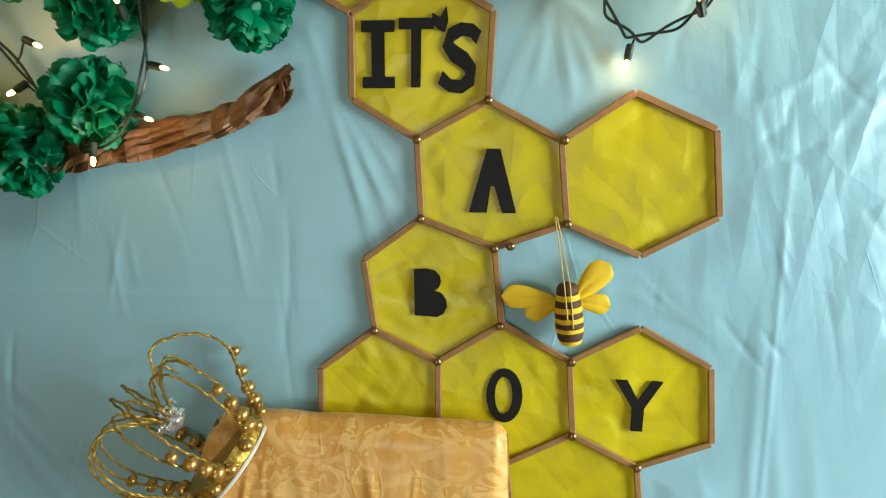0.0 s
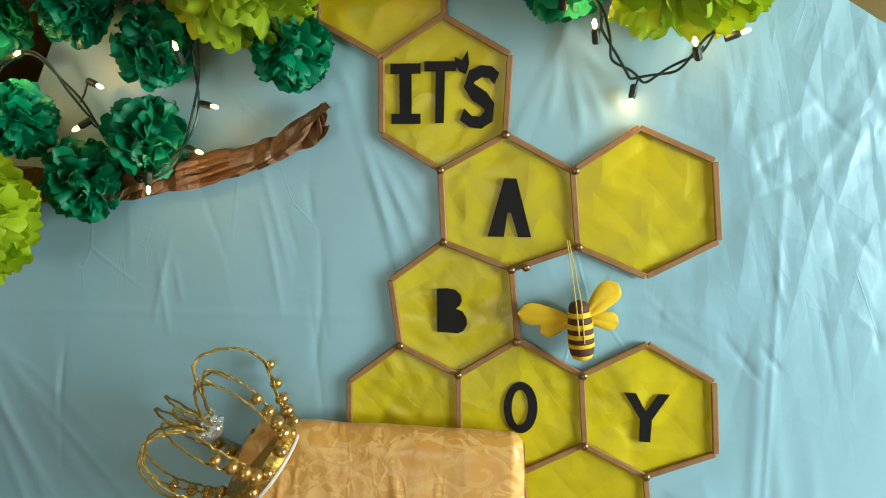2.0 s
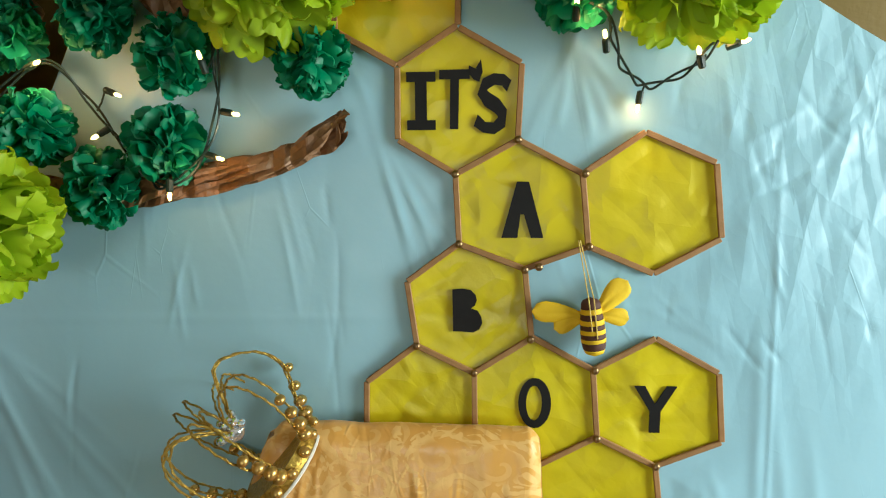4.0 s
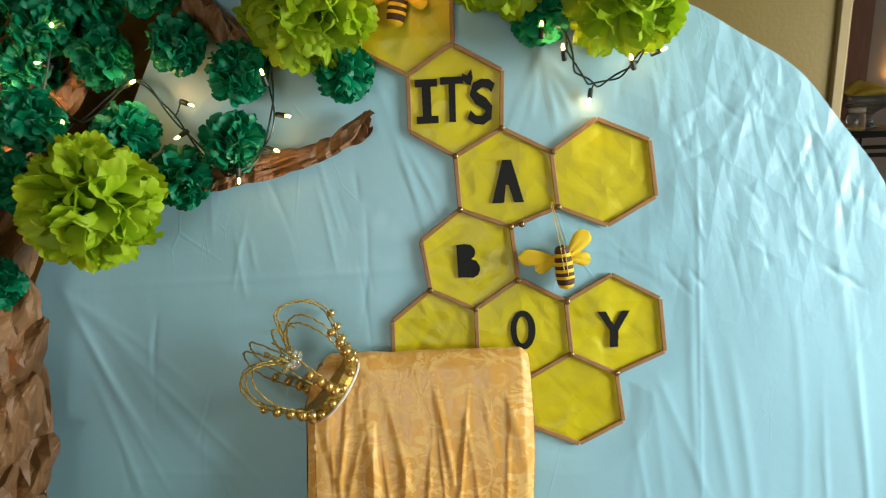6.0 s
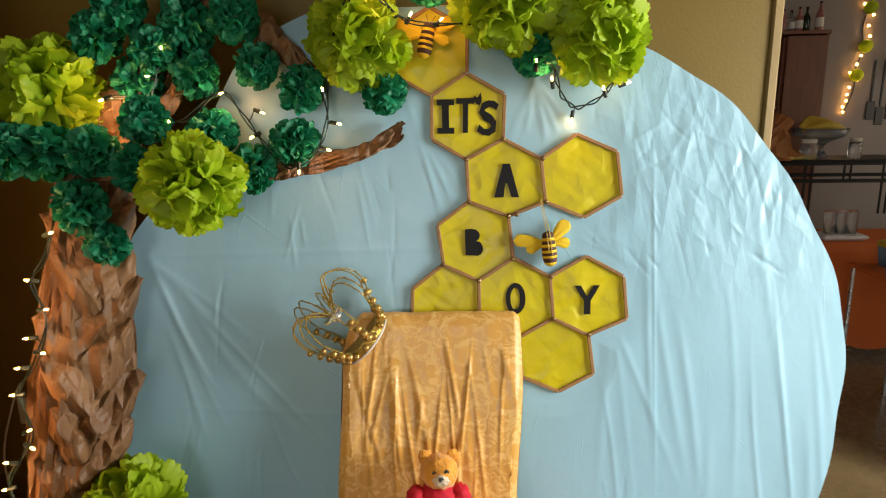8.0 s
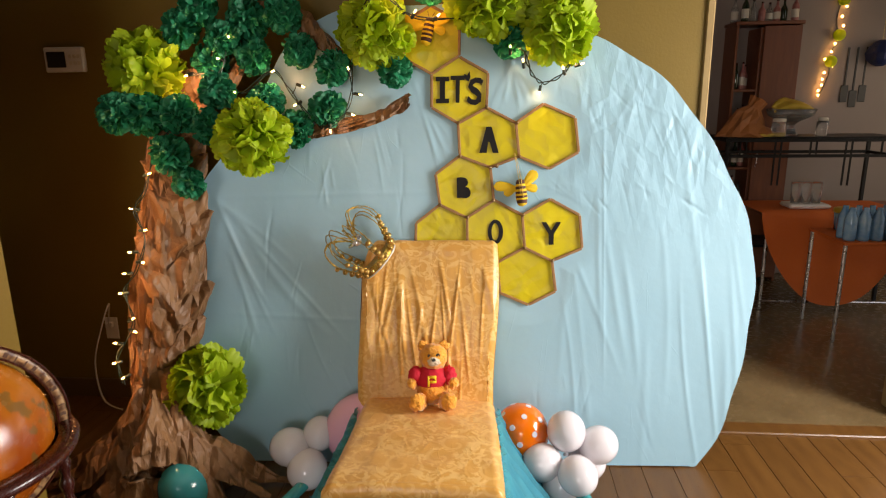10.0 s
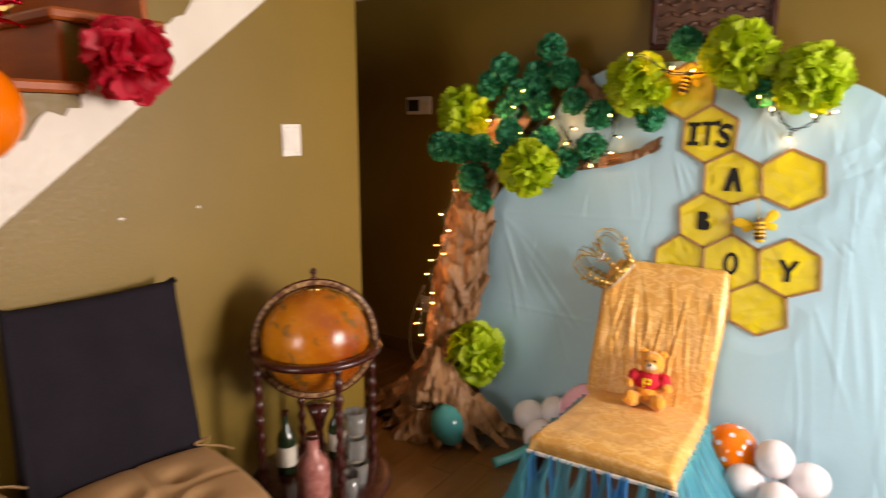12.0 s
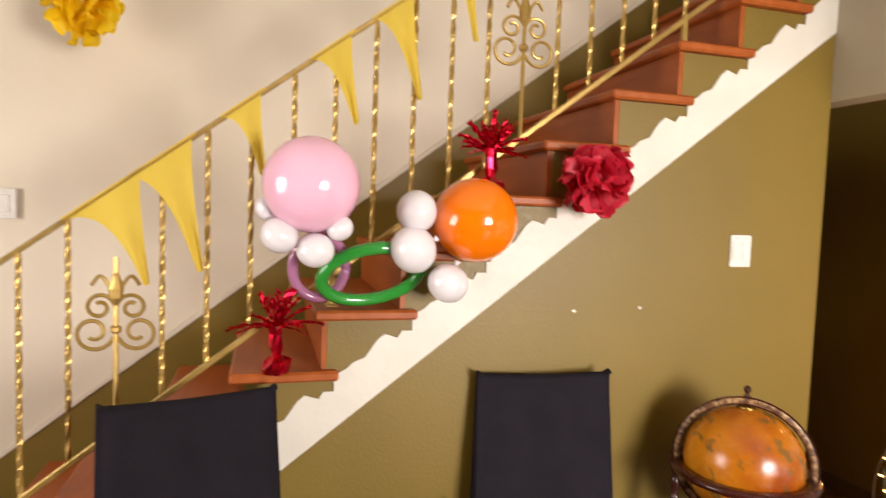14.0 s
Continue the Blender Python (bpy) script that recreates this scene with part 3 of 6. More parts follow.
# ---------------------------------------------------------------- the round backdrop
def backdrop():
    root = thing("round_backdrop", "round pale blue wrinkled satin cloth backdrop leaning on the wall", "backdrop", BD)
    cu, cv, rings, seg = -0.17, 0.73, 250, 860
    rng = np.random.default_rng(3)
    phi = np.linspace(0, 2 * np.pi, seg, endpoint=False)

    def bump(a, w):
        d = (phi - np.radians(a) + np.pi) % (2 * np.pi) - np.pi
        return np.exp(-(d / np.radians(w)) ** 2)
    edge = 1.13 + 0.135 * bump(119, 17) + 0.045 * bump(-40, 16) + 0.07 * bump(160, 14) + 0.11 * bump(207, 22) + 0.006 * np.sin(9 * phi) + 0.004 * np.sin(23 * phi + 1)
    rr = (np.arange(1, rings + 1) / rings)[:, None]
    U = cu + rr * (edge * np.cos(phi))[None, :]
    V = np.maximum(cv + rr * (edge * np.sin(phi))[None, :], 0.004 + 0 * rr)
    U, V = np.append(U.ravel(), cu), np.append(V.ravel(), cv)
    H = np.zeros_like(U)

    def crease(u, v, ang, length, width, height, bend=0.0, sharp=False):
        du, dv = U - u, V - v
        s = du * np.cos(ang) + dv * np.sin(ang)
        q = -du * np.sin(ang) + dv * np.cos(ang) + bend * s * s
        across = np.exp(-np.abs(q) / width) if sharp else np.exp(-(q / width) ** 2)
        return height * across * np.exp(-(s / length) ** 4)
    # long soft folds that fall down the right half
    for k in range(15):
        u = rng.uniform(0.18, 0.92)
        H += crease(u, rng.uniform(0.15, 0.95), np.radians(90 + rng.normal(0, 6) + 8 * u), rng.uniform(0.2, 0.5), rng.uniform(0.008, 0.016), rng.uniform(0.002, 0.0055), rng.normal(0, 0.08))
    # and drawn from the tree down to the chair
    for k in range(9):
        a = np.radians(rng.uniform(-85, -30))
        r = rng.uniform(0.15, 0.55)
        H += crease(-1.25 + r * np.cos(a), 1.15 + r * np.sin(a), a, rng.uniform(0.10, 0.28), rng.uniform(0.008, 0.018), rng.uniform(0.0015, 0.004), rng.normal(0, 0.35))
    # sharp crinkles at the upper right, zigzagging
    for k in range(60):
        u, v = rng.uniform(0.16, 0.82), rng.uniform(0.98, 1.68)
        H += crease(u, v, np.radians(rng.choice([100, 118, 135, 65, 30, 88]) + rng.normal(0, 9)), rng.uniform(0.025, 0.11), rng.uniform(0.0035, 0.007), rng.choice([-1, 1]) * rng.uniform(0.002, 0.006), rng.normal(0, 0.6), True)
    # faint packing creases elsewhere, in small bundles
    for k in range(38):
        u, v = rng.uniform(-1.2, 0.8), rng.uniform(0.15, 1.6)
        a = np.radians(rng.choice([82, 97, 108, 75, 120]) + rng.normal(0, 5))
        for q in range(rng.integers(1, 4)):
            H += crease(u + rng.normal(0, 0.02), v + rng.normal(0, 0.04), a + rng.normal(0, 0.12), rng.uniform(0.03, 0.14), rng.uniform(0.003, 0.0055), rng.choice([-1, 1]) * rng.uniform(0.001, 0.0036), rng.normal(0, 0.3), True)
    # one long fold line from top to bottom, and two level ones
    H += crease(0.355, 1.0, np.radians(91), 0.55, 0.0045, 0.005, 0.0, True)
    H += crease(-0.75, 1.14, np.radians(1), 0.45, 0.010, 0.0014) + crease(-0.7, 0.62, np.radians(-3), 0.5, 0.010, 0.0014)
    # pulled folds from the tacks above the sign
    for a in (-78, -66, -55, -100, -112):
        H += crease(-0.02 + 0.2 * np.cos(np.radians(a)), 1.75 + 0.3 * np.sin(np.radians(a)), np.radians(a), 0.28, 0.010, 0.0065)
    for a in (-58, -66, -74):
        H += crease(-0.40 + 0.25 * np.cos(np.radians(a)), 1.62 + 0.3 * np.sin(np.radians(a)), np.radians(a), 0.26, 0.009, 0.005)
    H += 0.008 * np.sin(3.1 * U + 1.3 * V) + 0.006 * np.sin(7.3 * U - 0.8 * V + 1) + 0.003 * np.sin(13 * U + 4 * V) * np.sin(5 * V)
    H *= 0.5
    # flat where the honeycomb is pinned on
    inside = np.zeros_like(U)
    for hu, hv in ((-0.335, 1.74), (-0.223, 1.55), (-0.11, 1.36), (0.122, 1.36), (-0.205, 1.167), (-0.30, 0.97), (-0.08, 0.985), (0.147, 0.985), (0.04, 0.8)):
        inside = np.maximum(inside, np.clip((0.20 - np.hypot(U - hu, V - hv)) / 0.055, 0, 1))
    H = H * (1 - inside) + inside * np.clip(H, -0.004, 0.0015)
    n = rings * seg
    verts = list(zip(U, -H - 0.012, V))
    faces = []
    for i in range(rings - 1):
        for j in range(seg):
            k = (j + 1) % seg
            faces.append((i * seg + j, (i + 1) * seg + j, (i + 1) * seg + k, i * seg + k))
    faces += [(n, j, (j + 1) % seg) for j in range(seg)]
    o = raw("cloth", verts, faces, CLOTH, root)
    # the stiff board behind, and its rim
    rim = [(cu + e * math.cos(a) * 0.997, max(cv + e * math.sin(a) * 0.997, 0.003)) for a, e in zip(phi[::4], edge[::4])]
    part("board", slab(rim, 0.012, 0.034), CLOTH, root)
    return root


backdrop()

# hexagons: corners from the top, clockwise
HEX = {
    "top": [(-0.335, 1.875), (-0.222, 1.812), (-0.225, 1.681), (-0.334, 1.613), (-0.446, 1.676), (-0.447, 1.812)],
    "its": [(-0.223, 1.678), (-0.111, 1.614), (-0.116, 1.480), (-0.229, 1.419), (-0.334, 1.482), (-0.334, 1.611)],
    "a": [(-0.116, 1.480), (0.0, 1.419), (0.013, 1.287), (-0.102, 1.244), (-0.223, 1.291), (-0.229, 1.419)],
    "plain": [(0.109, 1.492), (0.233, 1.436), (0.248, 1.302), (0.131, 1.237), (0.013, 1.287), (0.0, 1.419)],
    "b": [(-0.223, 1.291), (-0.102, 1.244), (-0.087, 1.114), (-0.195, 1.043), (-0.304, 1.096), (-0.321, 1.219)],
    "low": [(-0.304, 1.096), (-0.195, 1.043), (-0.193, 0.912), (-0.30, 0.845), (-0.405, 0.90), (-0.402, 1.022)],
    "o": [(-0.087, 1.114), (0.028, 1.054), (0.037, 0.921), (-0.075, 0.86), (-0.193, 0.912), (-0.195, 1.043)],
    "y": [(0.140, 1.117), (0.256, 1.051), (0.268, 0.918), (0.148, 0.867), (0.037, 0.921), (0.028, 1.054)],
    "last": [(0.037, 0.921), (0.148, 0.867), (0.164, 0.742), (0.054, 0.687), (-0.060, 0.735), (-0.075, 0.86)],
}
STICK_MESH = part("stick", box(-0.069, 0.069, -0.006, 0, -0.0055, 0.0055, 0.0015), STICK).data
bpy.data.objects.remove(bpy.data.objects["stick"])


def letter(polys, parent):
    """Cut-out card letters: outlines in the backdrop's (x, z); a second outline in a pair is a hole."""
    bm = bmesh.new()
    for outline, hole in polys:
        if hole is None:
            slab(outline, -0.0215, -0.0195, bm)
        else:
            n = len(outline)
            vs = [[bm.verts.new((x, y, z)) for x, z in q] for y in (-0.0215, -0.0195) for q in (outline, hole)]
            for i in range(n):
                k = (i + 1) % n
                bm.faces.new((vs[0][i], vs[0][k], vs[1][k], vs[1][i]))
                bm.faces.new((vs[2][i], vs[3][i], vs[3][k], vs[2][k]))
                bm.faces.new((vs[0][i], vs[2][i], vs[2][k], vs[0][k]))
                bm.faces.new((vs[1][i], vs[1][k], vs[3][k], vs[3][i]))
    bmesh.ops.recalc_face_normals(bm, faces=bm.faces)
    return part("letter", bm, BLACK, parent, "black cut-out card letter")


def place(pts, x0, z0, w, h):
    """Letter outline in a unit square to its box on the backdrop."""
    return [(x0 + a * w, z0 + c * h) for a, c in pts]


def stroke(pts, widths):
    """Outline of a brush stroke through pts."""
    P = [Vector((*q, 0)) for q in pts]
    left, right = [], []
    for i, q in enumerate(P):
        d = (P[min(i + 1, len(P) - 1)] - P[max(i - 1, 0)]).normalized()
        nrm = Vector((-d.y, d.x, 0)) * widths[i] / 2
        left.append((q + nrm)[:2])
        right.append((q - nrm)[:2])
    return left + right[::-1]


I_ = [(0, 1), (0, .83), (.3, .83), (.3, .17), (.02, .17), (.02, 0), (1, 0), (1, .17), (.7, .17), (.7, .83), (1, .83), (1, 1)]
T_ = [(0, 1), (0, .84), (.36, .84), (.34, 0), (.62, 0), (.65, .84), (1, .84), (1, 1)]
A_ = [(.36, 1), (.64, 1), (1, 0), (.7, 0), (.53, .42), (.45, .42), (.38, 0), (0, 0)]
Y_ = [(0, 1), (.26, 1), (.5, .62), (.76, 1), (1, 1), (.64, .46), (.63, 0), (.38, 0), (.38, .46)]
B_ = [(0, .98), (.35, 1), (.62, .97), (.78, .86), (.82, .74), (.76, .62), (.62, .55), (.84, .50), (.97, .36), (1, .22), (.9, .07), (.7, .0), (.3, .02), (.02, .02)]
S_ = stroke([(.93, .80), (.78, .90), (.55, .92), (.32, .84), (.25, .70), (.38, .58), (.62, .48), (.76, .36), (.74, .20), (.55, .10), (.30, .12), (.08, .24)],
            [.22, .2, .19, .22, .26, .26, .26, .26, .25, .2, .19, .22])
ring = [(0.5 + 0.5 * math.cos(a), 0.5 + 0.5 * math.sin(a)) for a in [2 * math.pi * k / 28 for k in range(28)]]
hole = [(0.48 + 0.24 * math.cos(a), 0.5 + 0.35 * math.sin(a)) for a in [2 * math.pi * k / 28 for k in range(28)]]
LETTERS = {
    "its": [(place(I_, -0.318, 1.499, 0.053, 0.103), None), (place(T_, -0.258, 1.500, 0.055, 0.105), None), (place(S_, -0.198, 1.490, 0.070, 0.106), None),
            ([(-0.186, 1.583), (-0.180, 1.600), (-0.183, 1.622), (-0.193, 1.606), (-0.205, 1.612), (-0.205, 1.597), (-0.196, 1.587)], None)],
    "a": [(place(A_, -0.145, 1.302, 0.077, 0.103), None)],
    "b": [(place(B_, -0.236, 1.122, 0.056, 0.084), None)],
    "o": [(place(ring, -0.111, 0.936, 0.062, 0.099), place(hole, -0.111, 0.936, 0.062, 0.099))],
    "y": [(place(Y_, 0.104, 0.933, 0.079, 0.091), None)],
}


SHARED = []


def honeycomb(key, corners):
    lab = "yellow tissue hexagon framed with craft sticks" + (", with black letters" if key in LETTERS else "")
    root = thing("honeycomb_cell", lab, "honeycomb cell", BD, "honeycomb cells on the backdrop")
    rng = random.Random(key)
    # the paper: a fine mesh with crumples
    cx, cz = sum(x for x, _ in corners) / 6, sum(z for _, z in corners) / 6
    n, verts, faces, idx = 14, [], [], {}
    creases = [(rng.uniform(0, math.pi), rng.uniform(-0.1, 0.1), rng.uniform(0.004, 0.011), rng.uniform(-0.0034, 0.0034), rng.uniform(-0.1, 0.1), rng.uniform(0.03, 0.10)) for _ in range(22)]

    def vert(x, z, rim):
        k = (round(x, 5), round(z, 5))
        if k not in idx:
            hgt = 0.0
            for a, o, w, q, so, ln in creases:
                s, t = (x - cx) * math.cos(a) + (z - cz) * math.sin(a) - so, -(x - cx) * math.sin(a) + (z - cz) * math.cos(a) - o
                hgt += q * math.exp(-abs(t) / w) * math.exp(-(s / ln) ** 2)
            idx[k] = len(verts)
            verts.append((x, -0.0172 - min(0.002, max(hgt, -0.0035)) * (0.2 if rim else 1), z))
        return idx[k]
    for s in range(6):
        (ax, az), (bx, bz) = corners[s], corners[(s + 1) % 6]

        def at(i, j):
            return vert(cx + (ax - cx) * i / n + (bx - ax) * j / n, cz + (az - cz) * i / n + (bz - az) * j / n, i == n)
        for i in range(n):
            for j in range(i + 1):
                faces.append((at(i, j), at(i + 1, j + 1), at(i + 1, j)))
                if j < i:
                    faces.append((at(i, j), at(i, j + 1), at(i + 1, j + 1)))
    raw("paper", verts, faces, TISSUE, root, "crumpled yellow tissue paper")
    for s in range(6):
        (ax, az), (bx, bz) = corners[s], corners[(s + 1) % 6]
        # neighbouring cells share one stick
        mx, mz = (ax + bx) / 2, (az + bz) / 2
        if any(math.hypot(mx - u, mz - v) < 0.02 for u, v in SHARED):
            continue
        SHARED.append((mx, mz))
        o = new("stick", STICK_MESH)
        o.parent = root
        ln = math.hypot(bx - ax, bz - az)
        o.matrix_basis = Matrix.LocRotScale((mx, -0.0185 - 0.0012 * (s % 2) - rng.uniform(0, 0.0006), mz),
                                            Euler((0, -math.atan2(bz - az, bx - ax) + rng.uniform(-0.012, 0.012), 0)), (ln / 0.138 * 0.985, 1, 1))
    if key in LETTERS:
        for poly in LETTERS[key]:
            letter([poly], root)
    return root


for key, corners in HEX.items():
    honeycomb(key, corners)
pin = thing("push_pin", "round brass push pin at a honeycomb corner", "push pin", BD @ Matrix.Translation((-0.116, -0.027, 1.480)), "push pins")
part("pin_head", ball((0, -0.003, 0), (0.0075, 0.005, 0.0075), None, 12, 8), PIN, pin, smooth=True)
part("pin_shaft", tube([(0, 0, 0), (0, 0.012, 0)], 0.0015, 6), PIN, pin)
for u, v in ((-0.229, 1.419), (0.004, 1.419), (-0.223, 1.291), (-0.102, 1.244), (0.014, 1.287), (-0.304, 1.096), (-0.090, 1.112), (-0.195, 1.045), (0.030, 1.054), (0.037, 0.921), (0.148, 0.869), (-0.076, 1.249)):
    copy_thing(pin, BD @ Matrix.Translation((u, -0.027, v)))


def bee(m, label, hung):
    root = thing("toy_bee", label, "toy bee", m)
    bands, prof = [], [(0.0, 0.052), (0.012, 0.050), (0.017, 0.042), (0.019, 0.026), (0.0215, 0.010), (0.0225, -0.010), (0.0225, -0.026), (0.021, -0.040), (0.016, -0.052), (0.0, -0.058)]

    def rad(z):
        for (r0, z0), (r1, z1) in zip(prof, prof[1:]):
            if z1 <= z <= z0:
                return r0 + (r1 - r0) * (z0 - z) / (z0 - z1)
        return 0.002
    cuts = [0.052, 0.032, 0.023, 0.012, 0.003, -0.006, -0.014, -0.023, -0.030, -0.044, -0.058]
    for k, (a, c) in enumerate(zip(cuts, cuts[1:])):
        name = "head" if k == 0 else "tail_tip" if k == len(cuts) - 2 else "stripe"
        bm = lathe([(max(rad(a - (a - c) * i / 4) * (1 + (0.02 if k % 2 else 0)), 0.0015), a - (a - c) * i / 4) for i in range(5)], 18)
        part(name, bm, BEE_BROWN if k % 2 == 0 else BEE_YELLOW, root, "dark brown felt band" if k % 2 == 0 else "yellow felt band", True)
    for sx, lift, ln, w in ((-1, 9, 0.098, 0.040), (1, 42, 0.084, 0.044), (-1, -20, 0.062, 0.034), (1, -14, 0.058, 0.034)):
        # a stuffed felt wing: pinched at the root, full in the middle, with a seam fold
        a, k, vs, fs = radians(lift), 14, [], []
        for side in (-1, 1):
            for i in range(13):
                t = i / 12
                half = w / 2 * (0.22 + 0.78 * math.sin(min(1, t * 1.25) * math.pi / 2)) * max(0, 1 - max(0, t - 0.72) ** 2 / 0.0784) ** 0.5
                for j in range(k + 1):
                    q = 2 * j / k - 1
                    z = q * half + 0.10 * w * math.sin(2.2 * t)
                    y = side * (0.0065 * (1 - q * q) ** 0.6 * (0.35 + 0.65 * math.sin(math.pi * min(1, t + 0.1))) - 0.003 * math.exp(-((q - 0.3 + 0.6 * t) / 0.22) ** 2) * (1 - t))
                    x = t * ln
                    vs.append((sx * (0.010 + x * math.cos(a) - z * math.sin(a)), 0.006 + y, 0.016 + x * math.sin(a) + z * math.cos(a)))
        for side in (0, 1):
            for i in range(12):
                for j in range(k):
                    o = side * 13 * (k + 1) + i * (k + 1) + j
                    q = (o, o + 1, o + k + 2, o + k + 1)
                    fs.append(q if (side == 0) == (sx > 0) else q[::-1])
        raw("wing", vs, fs, BEE_YELLOW, root, "stuffed yellow felt wing")
    if hung:
        part("thread", tube([(-0.004, -0.024, -0.005), (-0.005, -0.02, 0.05), (-0.010, 0.015, 0.155)], 0.0011, 5, tube([(0.004, -0.024, -0.02), (0.004, -0.02, 0.05), (-0.007, 0.015, 0.155)], 0.0011, 5)), STRING, root, "yellow hanging thread")
    else:
        for sx in (-1, 1):
            part("antenna", tube([(sx * 0.006, -0.01, 0.05), (sx * 0.014, -0.014, 0.068)], 0.001, 5), BEE_BROWN, root)
    return root


bee(BD @ pose(0.020, -0.048, 1.146, 0, -6, 0), "stuffed yellow and brown striped bee hanging by a thread", True)
bee(BD @ pose(-0.345, -0.045, 1.775, 0, 12, 0), "small striped felt bee pinned to a honeycomb cell", False)


# ---------------------------------------------------------------- paper pompoms, the paper tree, the string lights
def petals(seed, count, width, length, curl, cup, cols=4, lobes=1):
    """Ruffled tissue petals with scalloped tips that stand out from the middle of a ball of radius 1."""
    rng = random.Random(seed)
    bm = bmesh.new()
    golden = math.pi * (3 - math.sqrt(5))
    for k in range(count):
        z = 1 - 2 * (k + 0.5) / count
        a = golden * k + rng.uniform(-0.25, 0.25)
        r = math.sqrt(1 - z * z)
        d = Vector((r * math.cos(a), r * math.sin(a), z))
        d = (d + Vector((rng.gauss(0, 0.12), rng.gauss(0, 0.12), rng.gauss(0, 0.12)))).normalized()
        side = d.orthogonal().normalized()
        side.rotate(Matrix.Rotation(rng.uniform(0, 2 * math.pi), 3, d))
        up = d.cross(side)
        ln, w = rng.uniform(0.80, 1.08), width * rng.uniform(0.8, 1.2)
        turn, tip = curl * rng.choice((-1, 1)) * rng.uniform(0.45, 1.15), rng.uniform(0.4, 1.0)
        rows = []
        for i, (t, ww) in enumerate(((1 - length, 0.30), (1 - length * 0.62, 0.66), (1 - length * 0.34, 0.94), (1 - length * 0.16, 1.0), (1 - length * 0.05, 0.90 + 0.07 * (lobes > 1)), (1.0, 0.64 + 0.26 * (lobes > 1)))):
            row = []
            for j in [2 * c_ / cols - 1 for c_ in range(cols + 1)]:
                bend = turn * (t - 1 + length) ** 2 / length + cup * tip * (j * j) * (0.4 + 0.6 * i / 5) + 0.035 * math.sin(j * 4.2 + k) * (i / 5)
                row.append(bm.verts.new(d * (t * ln - (0.075 * j * j + 0.055 * (1 - abs(math.sin(math.pi * lobes * (j + 1) / 2))) * (lobes > 1)) * (0, 0, 0, 0.3, 0.7, 1)[i]) + side * (j * w * ww / 2) + up * bend))
            rows.append(row)
        for p, q in zip(rows, rows[1:]):
            for j in range(cols):
                bm.faces.new((p[j], p[j + 1], q[j + 1], q[j]))
    me = bpy.data.meshes.new("petals")
    bm.to_mesh(me)
    bm.free()
    me.polygons.foreach_set("use_smooth", [True] * len(me.polygons))
    return me


LIME_PETALS = [petals(s, 130, 0.60, 0.66, 0.55, 0.13, 16, 4) for s in (1, 2, 3)]
GREEN_PETALS = [petals(s, 130, 0.50, 0.60, 0.36, 0.17, 8, 2) for s in (4, 5, 6)]
for me in LIME_PETALS:
    me.materials.append(LIME)
for me in GREEN_PETALS:
    me.materials.append(GREEN)


def sized(me, r, flat=1.0):
    q = me.copy()
    q.transform(Matrix.Diagonal((r, r * flat, r, 1)))
    return q


def pompom(m, r, meshes, material, label, group="", flat=0.85):
    root = thing("paper_pompom", label, "pompom", m, group)
    o = new("petals", sized(RND.choice(meshes), r, flat))
    o.parent = root
    o.rotation_euler = (RND.uniform(-0.3, 0.3), RND.uniform(0, 6.3), RND.uniform(-0.3, 0.3))
    core = ball((0, 0, 0), 0.38 * r, None, 12, 8)
    part("core", core, material, root)
    return root


DARK_POMS = [(-0.973, 1.955, .067), (-1.221, 1.860, .069), (-1.045, 1.818, .076), (-0.895, 1.828, .066), (-1.292, 1.781, .070), (-1.024, 1.679, .068), (-0.838, 1.693, .060),
             (-0.713, 1.628, .066), (-0.472, 1.617, .063), (-1.49, 1.450, .070), (-1.40, 1.447, .078), (-1.272, 1.448, .070), (-0.971, 1.504, .064), (-0.738, 1.478, .066),
             (-0.871, 1.398, .066), (-1.297, 1.294, .071), (-1.245, 1.189, .058), (-1.194, 1.655, .067), (-0.340, 1.927, .067), (-0.027, 1.727, .067), (-1.121, 1.531, .064),
             (-1.13, 1.745, .062), (-1.16, 1.40, .06)]
LIME_POMS = [(-1.43, 1.625, .158, .13), (-0.973, 1.355, .140, .27), (-0.537, 1.762, .146, .125), (-0.115, 1.864, .156, .125), (0.151, 1.757, .146, .125)]
for i, (u, v, r) in enumerate(DARK_POMS):
    pompom(BD @ Matrix.Translation((u, -0.085 - 0.03 * (i % 3 == 0) - (0.13 if u < -1.1 and v < 1.55 else 0.04 if u < -1.2 else 0), v)), r * 1.14, GREEN_PETALS, GREEN, "dark green tissue-paper pompom among the paper branches", "dark green pompoms")
for u, v, r, d in LIME_POMS:
    pompom(BD @ Matrix.Translation((u, -d, v)), r * 0.99, LIME_PETALS, LIME, "large lime-green tissue-paper pompom with ruffled petals", "lime pompoms")
pompom(Matrix.Translation((-1.235, -0.13, 0.415)), 0.172, LIME_PETALS, LIME, "large lime-green tissue-paper pompom at the foot of the tree", "lime pompoms")


def crumpled(pts, radii, seg=14, seed=1, amp=0.28, fine=3.0, bm=None, squash=1.0, twist=0.0):
    """A hollow of crushed wrapping paper along a line: sharp creases that run mostly lengthwise."""
    rng = random.Random(seed)
    ph = [rng.uniform(0, 50) for _ in range(3)]

    def shape(i, j, r):
        a = 2 * math.pi * j / seg
        q = Vector((math.cos(a) * 2.2 + ph[0], math.sin(a) * 2.2 + ph[1], i * 0.12 * fine + ph[2]))
        n1 = abs(noise.noise(q)) * 2
        n2 = noise.voronoi(q * 1.7)[0][0]
        return r * (1 + amp * (n1 - 0.35) + amp * 0.8 * (n2 - 0.35) + rng.uniform(-0.03, 0.03))
    return tube(pts, radii, seg, bm, twist, squash, shape)


